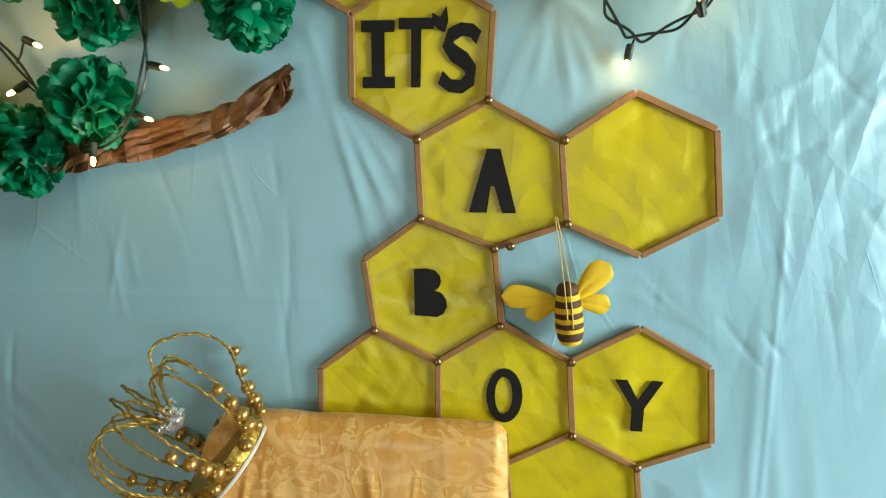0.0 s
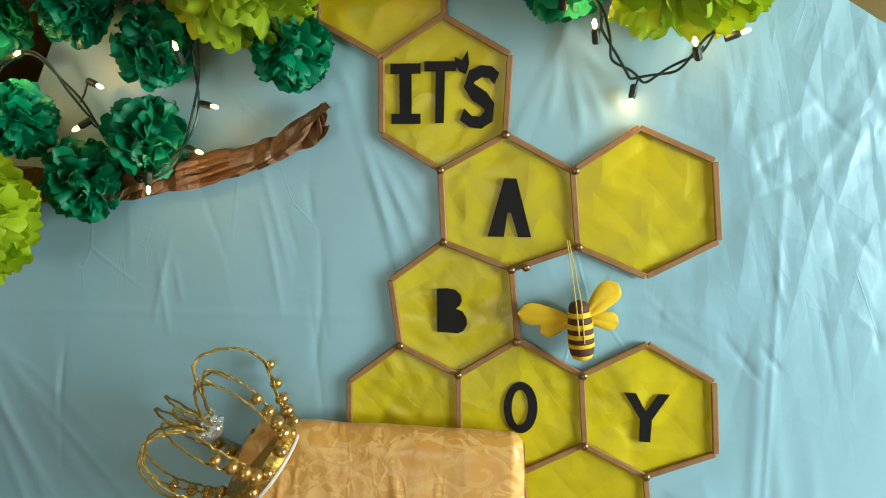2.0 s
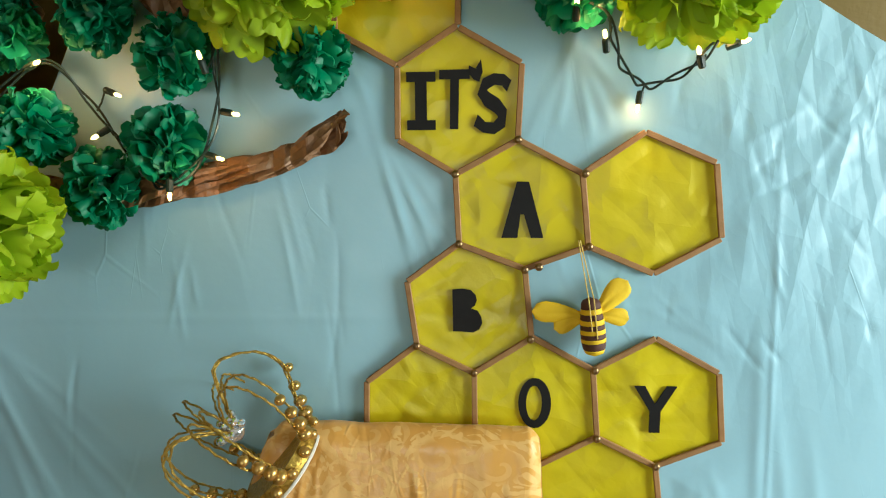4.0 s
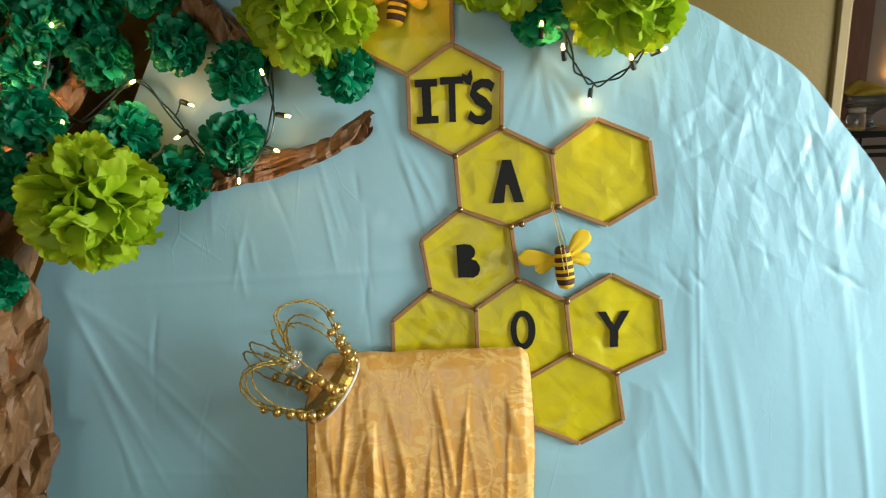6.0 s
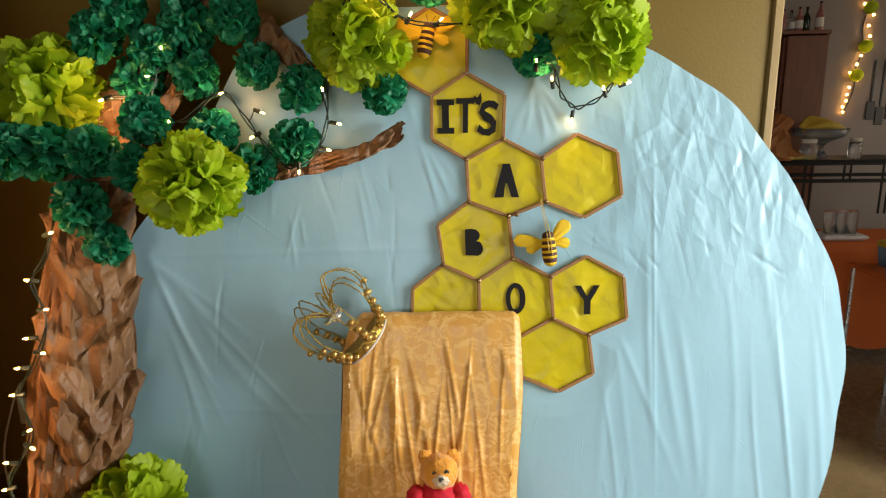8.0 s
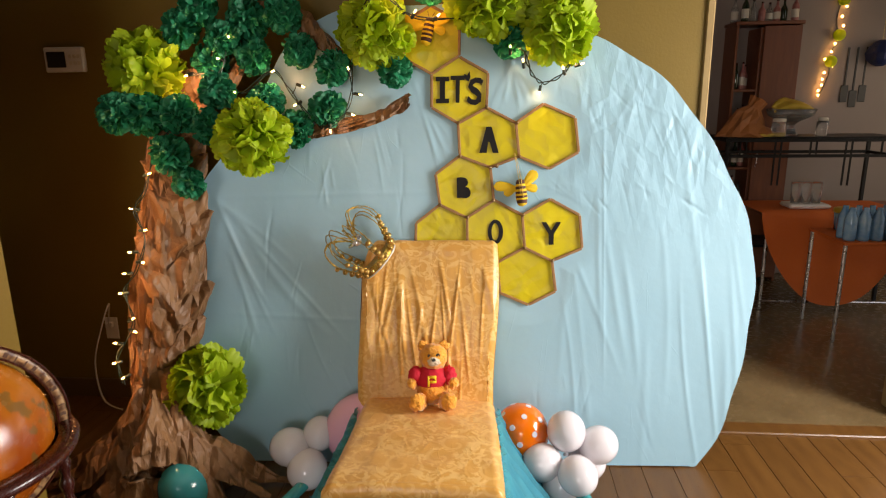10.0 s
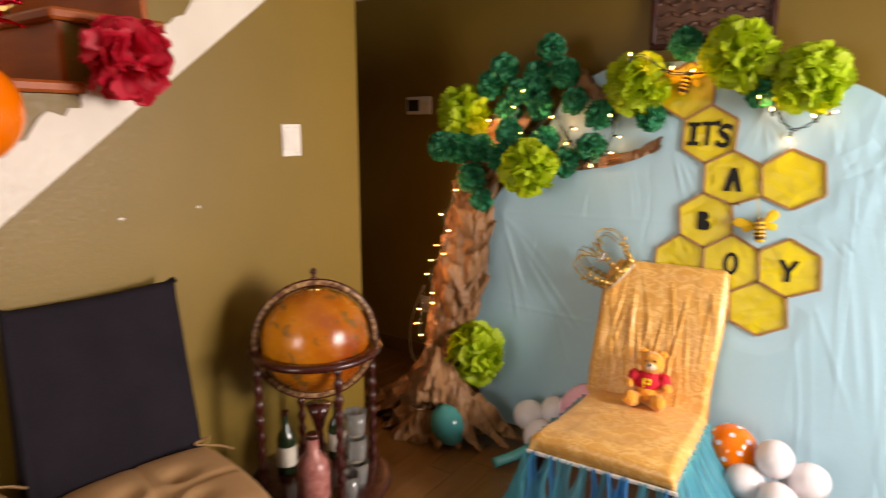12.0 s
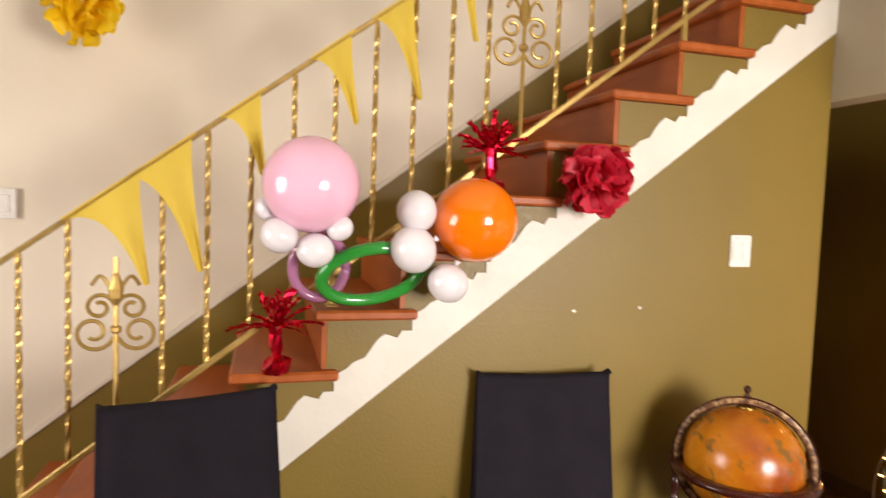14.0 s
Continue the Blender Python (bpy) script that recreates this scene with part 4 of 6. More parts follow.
def tree():
    root = thing("paper_tree", "brown crumpled kraft-paper tree with twisted trunk and branches", "paper tree")
    P = lambda u, v, d: on_disc(u, v, d)
    spine = [P(-1.37, -0.02, 0.22), P(-1.39, 0.2, 0.20), P(-1.40, 0.45, 0.17), P(-1.37, 0.75, 0.15), P(-1.345, 1.05, 0.13), P(-1.335, 1.3, 0.12), P(-1.31, 1.48, 0.10)]
    path = smooth_path(spine, 9)
    n = len(path)
    rad = [0.22 - 0.12 * min(1, (i / (n - 1)) / 0.32) ** 0.6 + 0.055 * math.exp(-((i / (n - 1) - 0.52) / 0.2) ** 2) - 0.055 * max(0, (i / (n - 1) - 0.6)) for i in range(n)]
    rad = [r * 0.68 for r in rad]
    part("trunk", crumpled(path, rad, 40, 3, 0.3, 0.8, None, 0.62), KRAFT, root)
    # folded sheets of paper laid over one another like a plait
    rng = random.Random(40)

    def sheet(p, along, out, ln, w, lift, seed):
        side = along.cross(out).normalized()
        vs, fs, ni, nj = [], [], 20, 12
        for i in range(ni + 1):
            t = 2 * i / ni - 1
            half = w / 2 * (1 - abs(t) ** 2.4) ** 0.7 + 0.004
            for j in range(nj + 1):
                q = 2 * j / nj - 1
                z = lift + 0.034 * (1 - abs(q - 0.3 * math.sin(seed + 1.4 * t))) - 0.040 * t * t - 0.022 * q * q + 0.030 * t
                z += 0.018 * abs(noise.noise((t * 1.3 + seed * 3.1, q * 2.4, seed))) + 0.005 * abs(noise.noise((t * 3 + seed, q * 5.0, seed * 1.7)))
                vs.append(p + along * (t * ln / 2) + side * (q * half + 0.015 * noise.noise((t * 3, seed * 2.3, 1))) + out * z)
        for i in range(ni):
            for j in range(nj):
                o = i * (nj + 1) + j
                fs.append((o, o + 1, o + nj + 2, o + nj + 1))
        raw("paper_sheet", vs, fs, KRAFT, root)
    for k in range(20):
        f = 0.20 + 0.72 * k / 19
        i = min(n - 2, int(f * (n - 1)))
        up = (path[i + 1] - path[i - 1]).normalized()
        lean = 1 if k % 2 else -1
        a = 0.42 + lean * rng.uniform(0.22, 0.55)
        out = Vector((math.sin(a) * 0.9, -math.cos(a), 0)).normalized()
        tang = Vector((math.cos(a), math.sin(a), 0))
        tilt = radians(rng.uniform(18, 44)) * lean
        along = (up * math.cos(tilt) + tang * math.sin(tilt) + out * 0.10).normalized()
        p = path[i] + Vector((math.sin(a) * rad[i] * 0.92, -math.cos(a) * rad[i] * 0.66, 0))
        sheet(p, along, out, rng.uniform(0.26, 0.36), rng.uniform(0.11, 0.16), rng.uniform(-0.004, 0.014), k + 1)
    for k in range(7):
        a = -1.75 + 0.27 * k
        pts, rr = [], []
        for i in range(4, n):
            w = 0.05 * math.sin(5 * i / n + 2 * k)
            pts.append(path[i] + Vector((math.sin(a + w) * rad[i] * 1.02, -math.cos(a + w) * rad[i] * 0.66, 0)))
            rr.append(0.034 * (0.75 + 0.35 * math.sin(9 * i / n + 1.9 * k)))
        part("paper_strand", crumpled(pts, rr, 22, 60 + k, 0.7, 0.45, None, 0.55, 0.01), KRAFT, root)
    # roots: pointed folded sheets that leave the trunk and run out over the floor

    def blade(pts, w, seed):
        vs, fs, nj = [], [], 10
        m = len(pts)
        for i, q in enumerate(pts):
            t = i / (m - 1)
            d = (pts[min(i + 1, m - 1)] - pts[max(i - 1, 0)]).normalized()
            side = d.cross(Vector((0, 0, 1))).normalized()
            out = side.cross(d).normalized()
            half = w * (0.55 + 0.75 * math.sin(math.pi * min(1, t * 1.15))) * (1 - t ** 5) * min(1, 0.1 + 4 * t) + 0.005
            for j in range(nj + 1):
                v = 2 * j / nj - 1
                z = half * (0.75 * (1 - abs(v - 0.35 * math.sin(seed + 2 * t))) + 0.35 * abs(math.sin(4.5 * v + seed + 1.2 * t)) * (1 - abs(v))) + 0.03 * abs(noise.noise((t * 5 + seed, v * 2, seed * 1.3)))
                r = q + side * v * half + out * z
                vs.append((r.x, r.y, max(r.z, 0.004)))
        for i in range(m - 1):
            for j in range(nj):
                o = i * (nj + 1) + j
                fs.append((o, o + 1, o + nj + 2, o + nj + 1))
        raw("paper_root", vs, fs, KRAFT, root)
    foot = Vector((path[0].x, path[0].y, 0))
    for k, (x, y, top, w) in enumerate(((-1.99, -0.16, 0.48, 0.045), (-1.90, -0.24, 0.42, 0.05), (-1.80, -0.31, 0.36, 0.055), (-1.70, -0.30, 0.46, 0.05), (-1.62, -0.42, 0.40, 0.06), (-1.53, -0.40, 0.46, 0.055),
                                        (-1.44, -0.47, 0.38, 0.065), (-1.34, -0.44, 0.46, 0.055), (-1.25, -0.46, 0.40, 0.06), (-1.16, -0.40, 0.34, 0.055), (-1.06, -0.37, 0.40, 0.06), (-0.96, -0.27, 0.36, 0.055), (-0.90, -0.17, 0.33, 0.05), (-1.80, 0.0, 0.40, 0.05))):
        way = Vector((x - foot.x, y - foot.y, 0))
        d = way.normalized()
        pts = smooth_path([foot + d * 0.06 + Vector((0, 0.01, top)), foot + d * 0.11 + Vector((0, 0, top * 0.62)), foot + way * 0.45 + Vector((0, 0, 0.135)), foot + way * 0.72 + Vector((0, 0, 0.05)), foot + way + Vector((0, 0, 0.006))], 8)
        blade(pts, w, k * 1.7 + 1)
    part("root_core", crumpled([foot + Vector((0, 0, 0.0)), foot + Vector((0, 0, 0.10)), foot + Vector((0, 0.01, 0.22)), foot + Vector((0, 0.02, 0.34))], [0.27, 0.18, 0.12, 0.10], 30, 91, 0.3, 1.0, None, 0.6), KRAFT, root)
    # branches on the cloth
    for k, (line, r0, r1) in enumerate((
            ([(-1.32, 1.44, .09), (-1.15, 1.40, .07), (-0.92, 1.385, .05), (-0.70, 1.413, .045), (-0.55, 1.438, .04), (-0.435, 1.497, .05)], 0.030, 0.010),
            ([(-1.33, 1.46, .09), (-1.24, 1.60, .08), (-1.12, 1.74, .06), (-1.02, 1.86, .06)], 0.045, 0.026),
            ([(-1.0, 1.90, .05), (-0.87, 1.84, .05), (-0.78, 1.76, .045), (-0.70, 1.68, .045)], 0.04, 0.03),
            ([(-1.30, 1.45, .09), (-1.20, 1.52, .08), (-1.10, 1.62, .07), (-0.98, 1.72, .06)], 0.045, 0.022))):
        pts = smooth_path([P(*q) for q in line], 8)
        m = len(pts)
        part("paper_branch", crumpled(pts, [r0 + (r1 - r0) * i / (m - 1) for i in range(m)], 10, 100 + k, 0.6, 1.6, None, 0.7, 0.12), KRAFT, root)
    for s in range(6):
        low = smooth_path([P(-1.05, 1.385, .055), P(-0.86, 1.383, .058), P(-0.70, 1.412, .05), P(-0.56, 1.437, .05), P(-0.47 + 0.012 * (s % 3), 1.475 + 0.006 * s, .055), P(-0.425 + 0.010 * math.sin(2.4 * s), 1.512 + 0.012 * math.cos(2.4 * s), .06)], 9)
        m = len(low)
        turned = [q + Vector((0, 0.016 * math.sin(i * 0.20 + 1.05 * s), 0.020 * math.cos(i * 0.20 + 1.05 * s))) * (1 - 0.45 * i / m) for i, q in enumerate(low)]
        part("paper_strand", crumpled(turned, [(0.016 - 0.005 * i / m) * (0.8 + 0.35 * math.sin(i * 0.5 + s)) for i in range(m)], 9, 140 + s, 0.8, 1.2, None, 0.4, 0.12), KRAFT, root)
    return root


tree()


def string_lights(name_label, line, bulbs, drop=0.0):
    """A doubled dark green cable with little lit bulbs in sockets."""
    root = thing("string_lights", name_label, "string lights")
    pts = smooth_path([on_disc(*q) for q in line], 8)
    rng = random.Random(len(line))
    for s in (-1, 1):
        part("cable", tube([q + Vector((0.005 * s * math.sin(i * 0.3), 0, 0.005 * s * math.cos(i * 0.3))) for i, q in enumerate(pts)], 0.0022, 6), WIRE, root)
    for u, v, d, ang in bulbs:
        p = on_disc(u, v, d)
        q = Vector((math.cos(radians(ang)), -0.25, math.sin(radians(ang)))).normalized()
        b = part("bulb", ball((0, 0, 0), (0.0036, 0.0036, 0.0085), None, 10, 8), BULB, root, "glowing warm bulb", True, Matrix.Translation(p) @ q.to_track_quat("Z", "Y").to_matrix().to_4x4())
        part("socket", lathe([(0.0045, -0.030), (0.0062, -0.028), (0.0062, -0.010), (0.0045, -0.006)], 10), WIRE, b, "dark green socket")
        near = min(pts, key=lambda w: (w - p).length)
        base = p - q * 0.028
        if (near - base).length > 0.012:
            inv = b.matrix_basis.inverted()
            part("lead", tube([inv @ base, inv @ (base.lerp(near, 0.5) + Vector((0, 0, -0.004))), inv @ near], 0.0018, 5), WIRE, b)
    return root


string_lights("warm white string lights with dark green cable among the branches",
              [(-1.26, 1.60, .16), (-1.14, 1.60, .13), (-1.06, 1.53, .14), (-0.95, 1.62, .10), (-0.90, 1.56, .06), (-0.86, 1.50, .05), (-0.80, 1.43, .06), (-0.74, 1.40, .10), (-0.67, 1.45, .10), (-0.64, 1.54, .09), (-0.64, 1.64, .09),
               (-0.58, 1.80, .2), (-0.50, 1.86, .24), (-0.39, 1.80, .15), (-0.22, 1.80, .12)],
              [(-1.235, 1.585, .22, 200), (-1.063, 1.523, .2, 60), (-1.128, 1.59, .15, 90), (-0.937, 1.613, .13, 20), (-0.605, 1.525, .10, -10), (-0.862, 1.489, .10, 210), (-0.722, 1.385, .12, -90), (-0.637, 1.449, .1, -15),
               (-0.641, 1.616, .15, 100), (-1.104, 1.741, .13, 70), (-1.15, 1.665, .12, 160), (-0.541, 1.862, .26, 90), (-0.386, 1.820, .15, 60), (-0.44, 1.835, .16, 120), (-0.30, 1.81, .13, 40), (-0.84, 1.565, .06, -20)])
string_lights("string lights looped below a lime pompom", [(-0.04, 1.71, .12), (0.02, 1.68, .10), (0.041, 1.639, .07), (0.058, 1.603, .05), (0.085, 1.578, .04), (0.105, 1.568, .04), (0.14, 1.578, .05), (0.175, 1.598, .07), (0.20, 1.63, .09), (0.24, 1.66, .09)],
              [(0.090, 1.532, .035, -100), (0.173, 1.618, .09, 110), (0.245, 1.632, .09, 20), (0.02, 1.645, .1, 100), (-0.03, 1.69, .13, 90)])
string_lights("string lights wound down the paper trunk",
              [(-1.30, 1.40, .22), (-1.36, 1.30, .24), (-1.40, 1.16, .25), (-1.45, 1.09, .24), (-1.41, 0.98, .25), (-1.45, 0.86, .25), (-1.50, 0.78, .25), (-1.46, 0.67, .27), (-1.49, 0.60, .27), (-1.54, 0.52, .26), (-1.52, 0.42, .26)],
              [(-1.355, 1.295, .26, 150), (-1.374, 1.225, .26, 20), (-1.455, 1.094, .25, 170), (-1.395, 1.015, .27, 10), (-1.412, 0.893, .27, 0), (-1.485, 0.851, .27, 180), (-1.505, 0.775, .27, 180), (-1.445, 0.685, .30, 30), (-1.44, 0.634, .30, -20),
               (-1.53, 0.585, .28, 170), (-1.54, 0.507, .28, 190), (-1.508, 0.45, .28, 200), (-1.47, 0.93, .25, 180)])


# ---------------------------------------------------------------- the covered chair and what is on it
def loft(rings, material, name, parent, label="", close=True, smooth=True):
    """A skin over rings of equal length."""
    verts = [v for r in rings for v in r]
    k, faces = len(rings[0]), []
    for i in range(len(rings) - 1):
        for j in range(k if close else k - 1):
            faces.append((i * k + j, i * k + (j + 1) % k, (i + 1) * k + (j + 1) % k, (i + 1) * k + j))
    if close:
        faces += [tuple(range(k))[::-1], tuple(range((len(rings) - 1) * k, len(rings) * k))]
    return raw(name, verts, faces, material, parent, label, smooth)


def throne():
    root = thing("covered_chair", "dining chair under a gold satin damask slipcover with a tulle skirt", "chair")
    # backrest: from the seat up and back, rolled over at the top
    X0, X1 = -0.572, -0.072
    prof = []                                       # (along, front y, z)
    front = [(-0.14, 0.30), (-0.125, 0.36), (-0.105, 0.46), (-0.08, 0.58), (-0.045, 0.70), (-0.008, 0.81), (0.018, 0.892), (0.028, 0.926), (0.040, 0.945), (0.060, 0.955), (0.080, 0.950), (0.094, 0.933), (0.094, 0.908), (0.075, 0.80), (0.04, 0.66), (0.01, 0.54), (-0.02, 0.42), (-0.04, 0.30)]
    pts = smooth_path([(0, y, z) for y, z in front], 7)
    nx, rings = 170, []
    rng = random.Random(9)
    folds = [(rng.uniform(X0, X1), rng.uniform(0.42, 0.84), rng.uniform(0.004, 0.011), rng.choice((-0.5, 1, 1)) * rng.uniform(0.0022, 0.0062), rng.uniform(0.03, 0.15), rng.uniform(-0.3, 0.3)) for _ in range(46)]
    # a few long pulled creases among the soft ones
    folds += [(X0 + 0.06 + 0.055 * k + rng.uniform(-0.02, 0.02), rng.uniform(0.52, 0.76), rng.uniform(0.0035, 0.006), rng.uniform(0.0035, 0.0065), rng.uniform(0.10, 0.22), rng.uniform(-0.14, 0.14)) for k in range(8)]
    verts, faces = [], []
    m = len(pts)
    for j, q in enumerate(pts):
        d = (pts[min(j + 1, m - 1)] - pts[max(j - 1, 0)]).normalized()
        nrm = Vector((0, -d.z, d.y))
        for i in range(nx + 1):
            f = i / nx
            xl = X0 - 0.050 * min(1, max(0, (0.945 - q.z) / 0.10)) ** 0.7
            x = xl + (X1 - 0.014 * min(1, max(0, (0.94 - q.z) / 0.6)) - xl) * f + 0.008 * math.sin(q.z * 9 + 1) * (1 if f < 0.05 or f > 0.95 else 0)
            h = 0.0
            for fx, fz, w, hh, ln, sl in folds:
                t = x - fx - sl * (q.z - fz)
                h += hh * math.exp(-(t / w) ** 2) * math.exp(-((q.z - fz) / ln) ** 2)
            h *= min(1, max(0, (0.92 - q.z) / 0.06)) if j < m * 0.55 else 0.2
            h += 0.0030 * noise.noise((x * 15, q.z * 9, 4)) + 0.0008 * abs(noise.noise((x * 60, q.z * 30, 9)))
            e = min(f, 1 - f) * (X1 - X0)
            edge = -0.02 * max(0, 1 - e / 0.025) ** 2
            p = q + nrm * (h + edge)
            verts.append((x, p.y, p.z))
    for j in range(m - 1):
        for i in range(nx):
            a = j * (nx + 1) + i
            faces.append((a, a + 1, a + nx + 2, a + nx + 1))
    for side in (0, nx):
        loop = [j * (nx + 1) + side for j in range(m)]
        faces.append(tuple(loop if side else loop[::-1]))
    raw("backrest", verts, faces, DAMASK, root, "gold damask cover hanging in soft creases")
    # seat cushion
    verts, faces, n1, n2 = [], [], 70, 60
    rng = random.Random(12)
    for j in range(n2 + 1):
        g = j / n2
        for i in range(n1 + 1):
            f = i / n1
            y = -0.11 - 0.66 * min(g / 0.86, 1)
            xl, xr = -0.602 - 0.020 * min(g / .86, 1), -0.088 + 0.010 * g
            x = xl + (xr - xl) * f
            z = 0.352 + 0.066 * min(g / 0.86, 1) + 0.012 * math.sin(math.pi * f) + 0.006 * math.sin(5 * x + 9 * y)
            e = min(f, 1 - f) * 0.5
            if e < 0.03:
                z -= 0.03 * (1 - e / 0.03) ** 2
            if g > 0.86:
                t = (g - 0.86) / 0.14
                y -= 0.018 * math.sin(t * math.pi)
                z -= 0.075 * t
            elif g > 0.74:
                z -= 0.014 * ((g - 0.74) / 0.12) ** 2
            h = 0.0035 * noise.noise((x * 14, y * 14, 1)) + 0.002 * abs(noise.noise((x * 40, y * 22, 3)))
            verts.append((x, y, z + h))
    top_n = len(verts)
    for j in range(n2):
        for i in range(n1):
            a = j * (n1 + 1) + i
            faces.append((a, a + 1, a + n1 + 2, a + n1 + 1))
    # sides and underside
    rim = [i for i in range(n1 + 1)] + [j * (n1 + 1) + n1 for j in range(1, n2 + 1)] + [n2 * (n1 + 1) + i for i in range(n1 - 1, -1, -1)] + [j * (n1 + 1) for j in range(n2 - 1, 0, -1)]
    for k in rim:
        x, y, z = verts[k]
        verts.append((x, y, 0.285 + 0.05 * min(1, (-0.11 - y) / 0.66)))
    q = len(rim)
    for k in range(q):
        faces.append((rim[k], top_n + k, top_n + (k + 1) % q, rim[(k + 1) % q]))
    faces.append(tuple(top_n + k for k in range(q)))
    raw("seat", verts, faces, DAMASK, root, "gold damask covered seat cushion")
    for x, y in ((-0.60, -0.72), (-0.11, -0.72), (-0.57, -0.08), (-0.12, -0.08)):
        part("leg", lathe([(0.018, 0.0), (0.024, 0.30)], 10, None, Matrix.Translation((x, y, 0))), MAHOGANY, root)
    # knotted tulle strips along the seat's front edge, and the long gathered tulle at the sides
    rng = random.Random(21)
    part("waistband", box(-0.632, -0.07, -0.796, -0.786, 0.335, 0.350, 0.003), WHITE_BAND, root, "white waistband of the tulle skirt")
    x = -0.63
    while x < -0.075:
        w = rng.uniform(0.014, 0.030)
        ln = rng.uniform(0.2, 0.3)
        vs, fs = [], []
        for i in range(9):
            t = i / 8
            for j in range(5):
                s = j / 4 - 0.5
                vs.append((x + w * (0.45 + 1.1 * t) * 2 * s + 0.012 * math.sin(6 * t + x * 90), -0.797 - 0.02 * math.sin(t * 2) - 0.014 * math.cos(s * 7 + x * 60) - 0.05 * t, 0.352 - ln * t))
        for i in range(8):
            for j in range(4):
                a = i * 5 + j
                fs.append((a, a + 1, a + 6, a + 5))
        raw("tulle_strip", vs, fs, rng.choice((TULLE_BLUE, TULLE)), root)
        x += w * 1.3
    for sx, x0, x1, yy in ((1, -0.078, 0.18, -0.50), (-1, -0.625, -0.80, -0.55)):
        vs, fs = [], []
        for i in range(15):
            t = i / 14
            for j in range(41):
                s = j / 40
                y = -0.14 - 0.64 * s
                out = (x1 - x0) * (t ** 1.15) * (0.55 + 0.45 * math.sin(math.pi * min(1, s * 1.1)))
                ruf = (0.012 + 0.03 * t) * math.sin(s * 60 + 2 * math.sin(s * 9)) + 0.01 * noise.noise((s * 20, t * 6, 2))
                vs.append((x0 + out + sx * ruf, y - 0.12 * t * (s - 0.3), max(0.33 + 0.05 * s - 0.38 * t, 0.008)))
        for i in range(14):
            for j in range(40):
                a = i * 41 + j
                fs.append((a, a + 1, a + 42, a + 41))
        raw("tulle_drape", vs, fs, TULLE, root, "turquoise tulle spreading to the floor")
    return root


throne()


def teddy():
    """A small plush bear in a red top: one plain mesh."""
    bm = bmesh.new()
    spans = []

    def add(c, r, mat, seg=30):
        n0 = len(bm.faces)
        ball(c, r, bm, seg, 20)
        bm.faces.ensure_lookup_table()
        spans.append((n0, len(bm.faces), mat))
    add((0, 0, 0.058), (0.050, 0.045, 0.055), 0)
    add((0, -0.002, 0.088), (0.054, 0.047, 0.045), 1)
    add((0.004, -0.010, 0.160), (0.045, 0.042, 0.042), 0)
    add((0.004, -0.046, 0.152), (0.020, 0.014, 0.015), 2)
    add((0.004, -0.060, 0.158), (0.006, 0.005, 0.005), 3)
    for s in (-1, 1):
        add((0.004 + s * 0.034, 0, 0.192), (0.017, 0.010, 0.017), 0)
        add((s * 0.045, -0.055, 0.026), (0.026, 0.045, 0.026), 0)
        add((s * 0.050, -0.09, 0.034), (0.024, 0.016, 0.027), 0)
        add((s * 0.054, -0.012, 0.100), (0.022, 0.024, 0.030), 1)
        add((s * 0.066, -0.030, 0.078), (0.016, 0.018, 0.018), 0)
        add((0.004 + s * 0.015, -0.047, 0.170), (0.0045, 0.004, 0.005), 3)
    bm.normal_update()
    for v in bm.verts:
        k = noise.noise(v.co * 60) * 0.003 + noise.noise(v.co * 190) * 0.005
        v.co += v.normal * k if v.normal.length else Vector((0, 0, 0))
    bm.normal_update()
    for a, b_, mt in spans:
        for f in bm.faces[a:b_]:
            f.material_index = mt
    n0 = len(bm.faces)
    box(-0.016, -0.010, -0.0535, -0.045, 0.072, 0.106, 0, bm)
    box(-0.010, 0.012, -0.0535, -0.045, 0.098, 0.106, 0, bm)
    box(-0.010, 0.012, -0.0535, -0.045, 0.084, 0.091, 0, bm)
    box(0.006, 0.012, -0.0535, -0.045, 0.091, 0.098, 0, bm)
    bm.faces.ensure_lookup_table()
    for f in bm.faces[n0:]:
        f.material_index = 4
    ob = part("teddy_bear", bm, [FUR, RED_KNIT, PALE_FUR, DARK, BEE_YELLOW], None, "", True, pose(-0.325, -0.20, 0.372, -12, 0, 4) @ Matrix.Scale(1.18, 4))
    return tagged(ob, "golden plush teddy bear in a red top sitting on the chair", "teddy bear")


teddy()


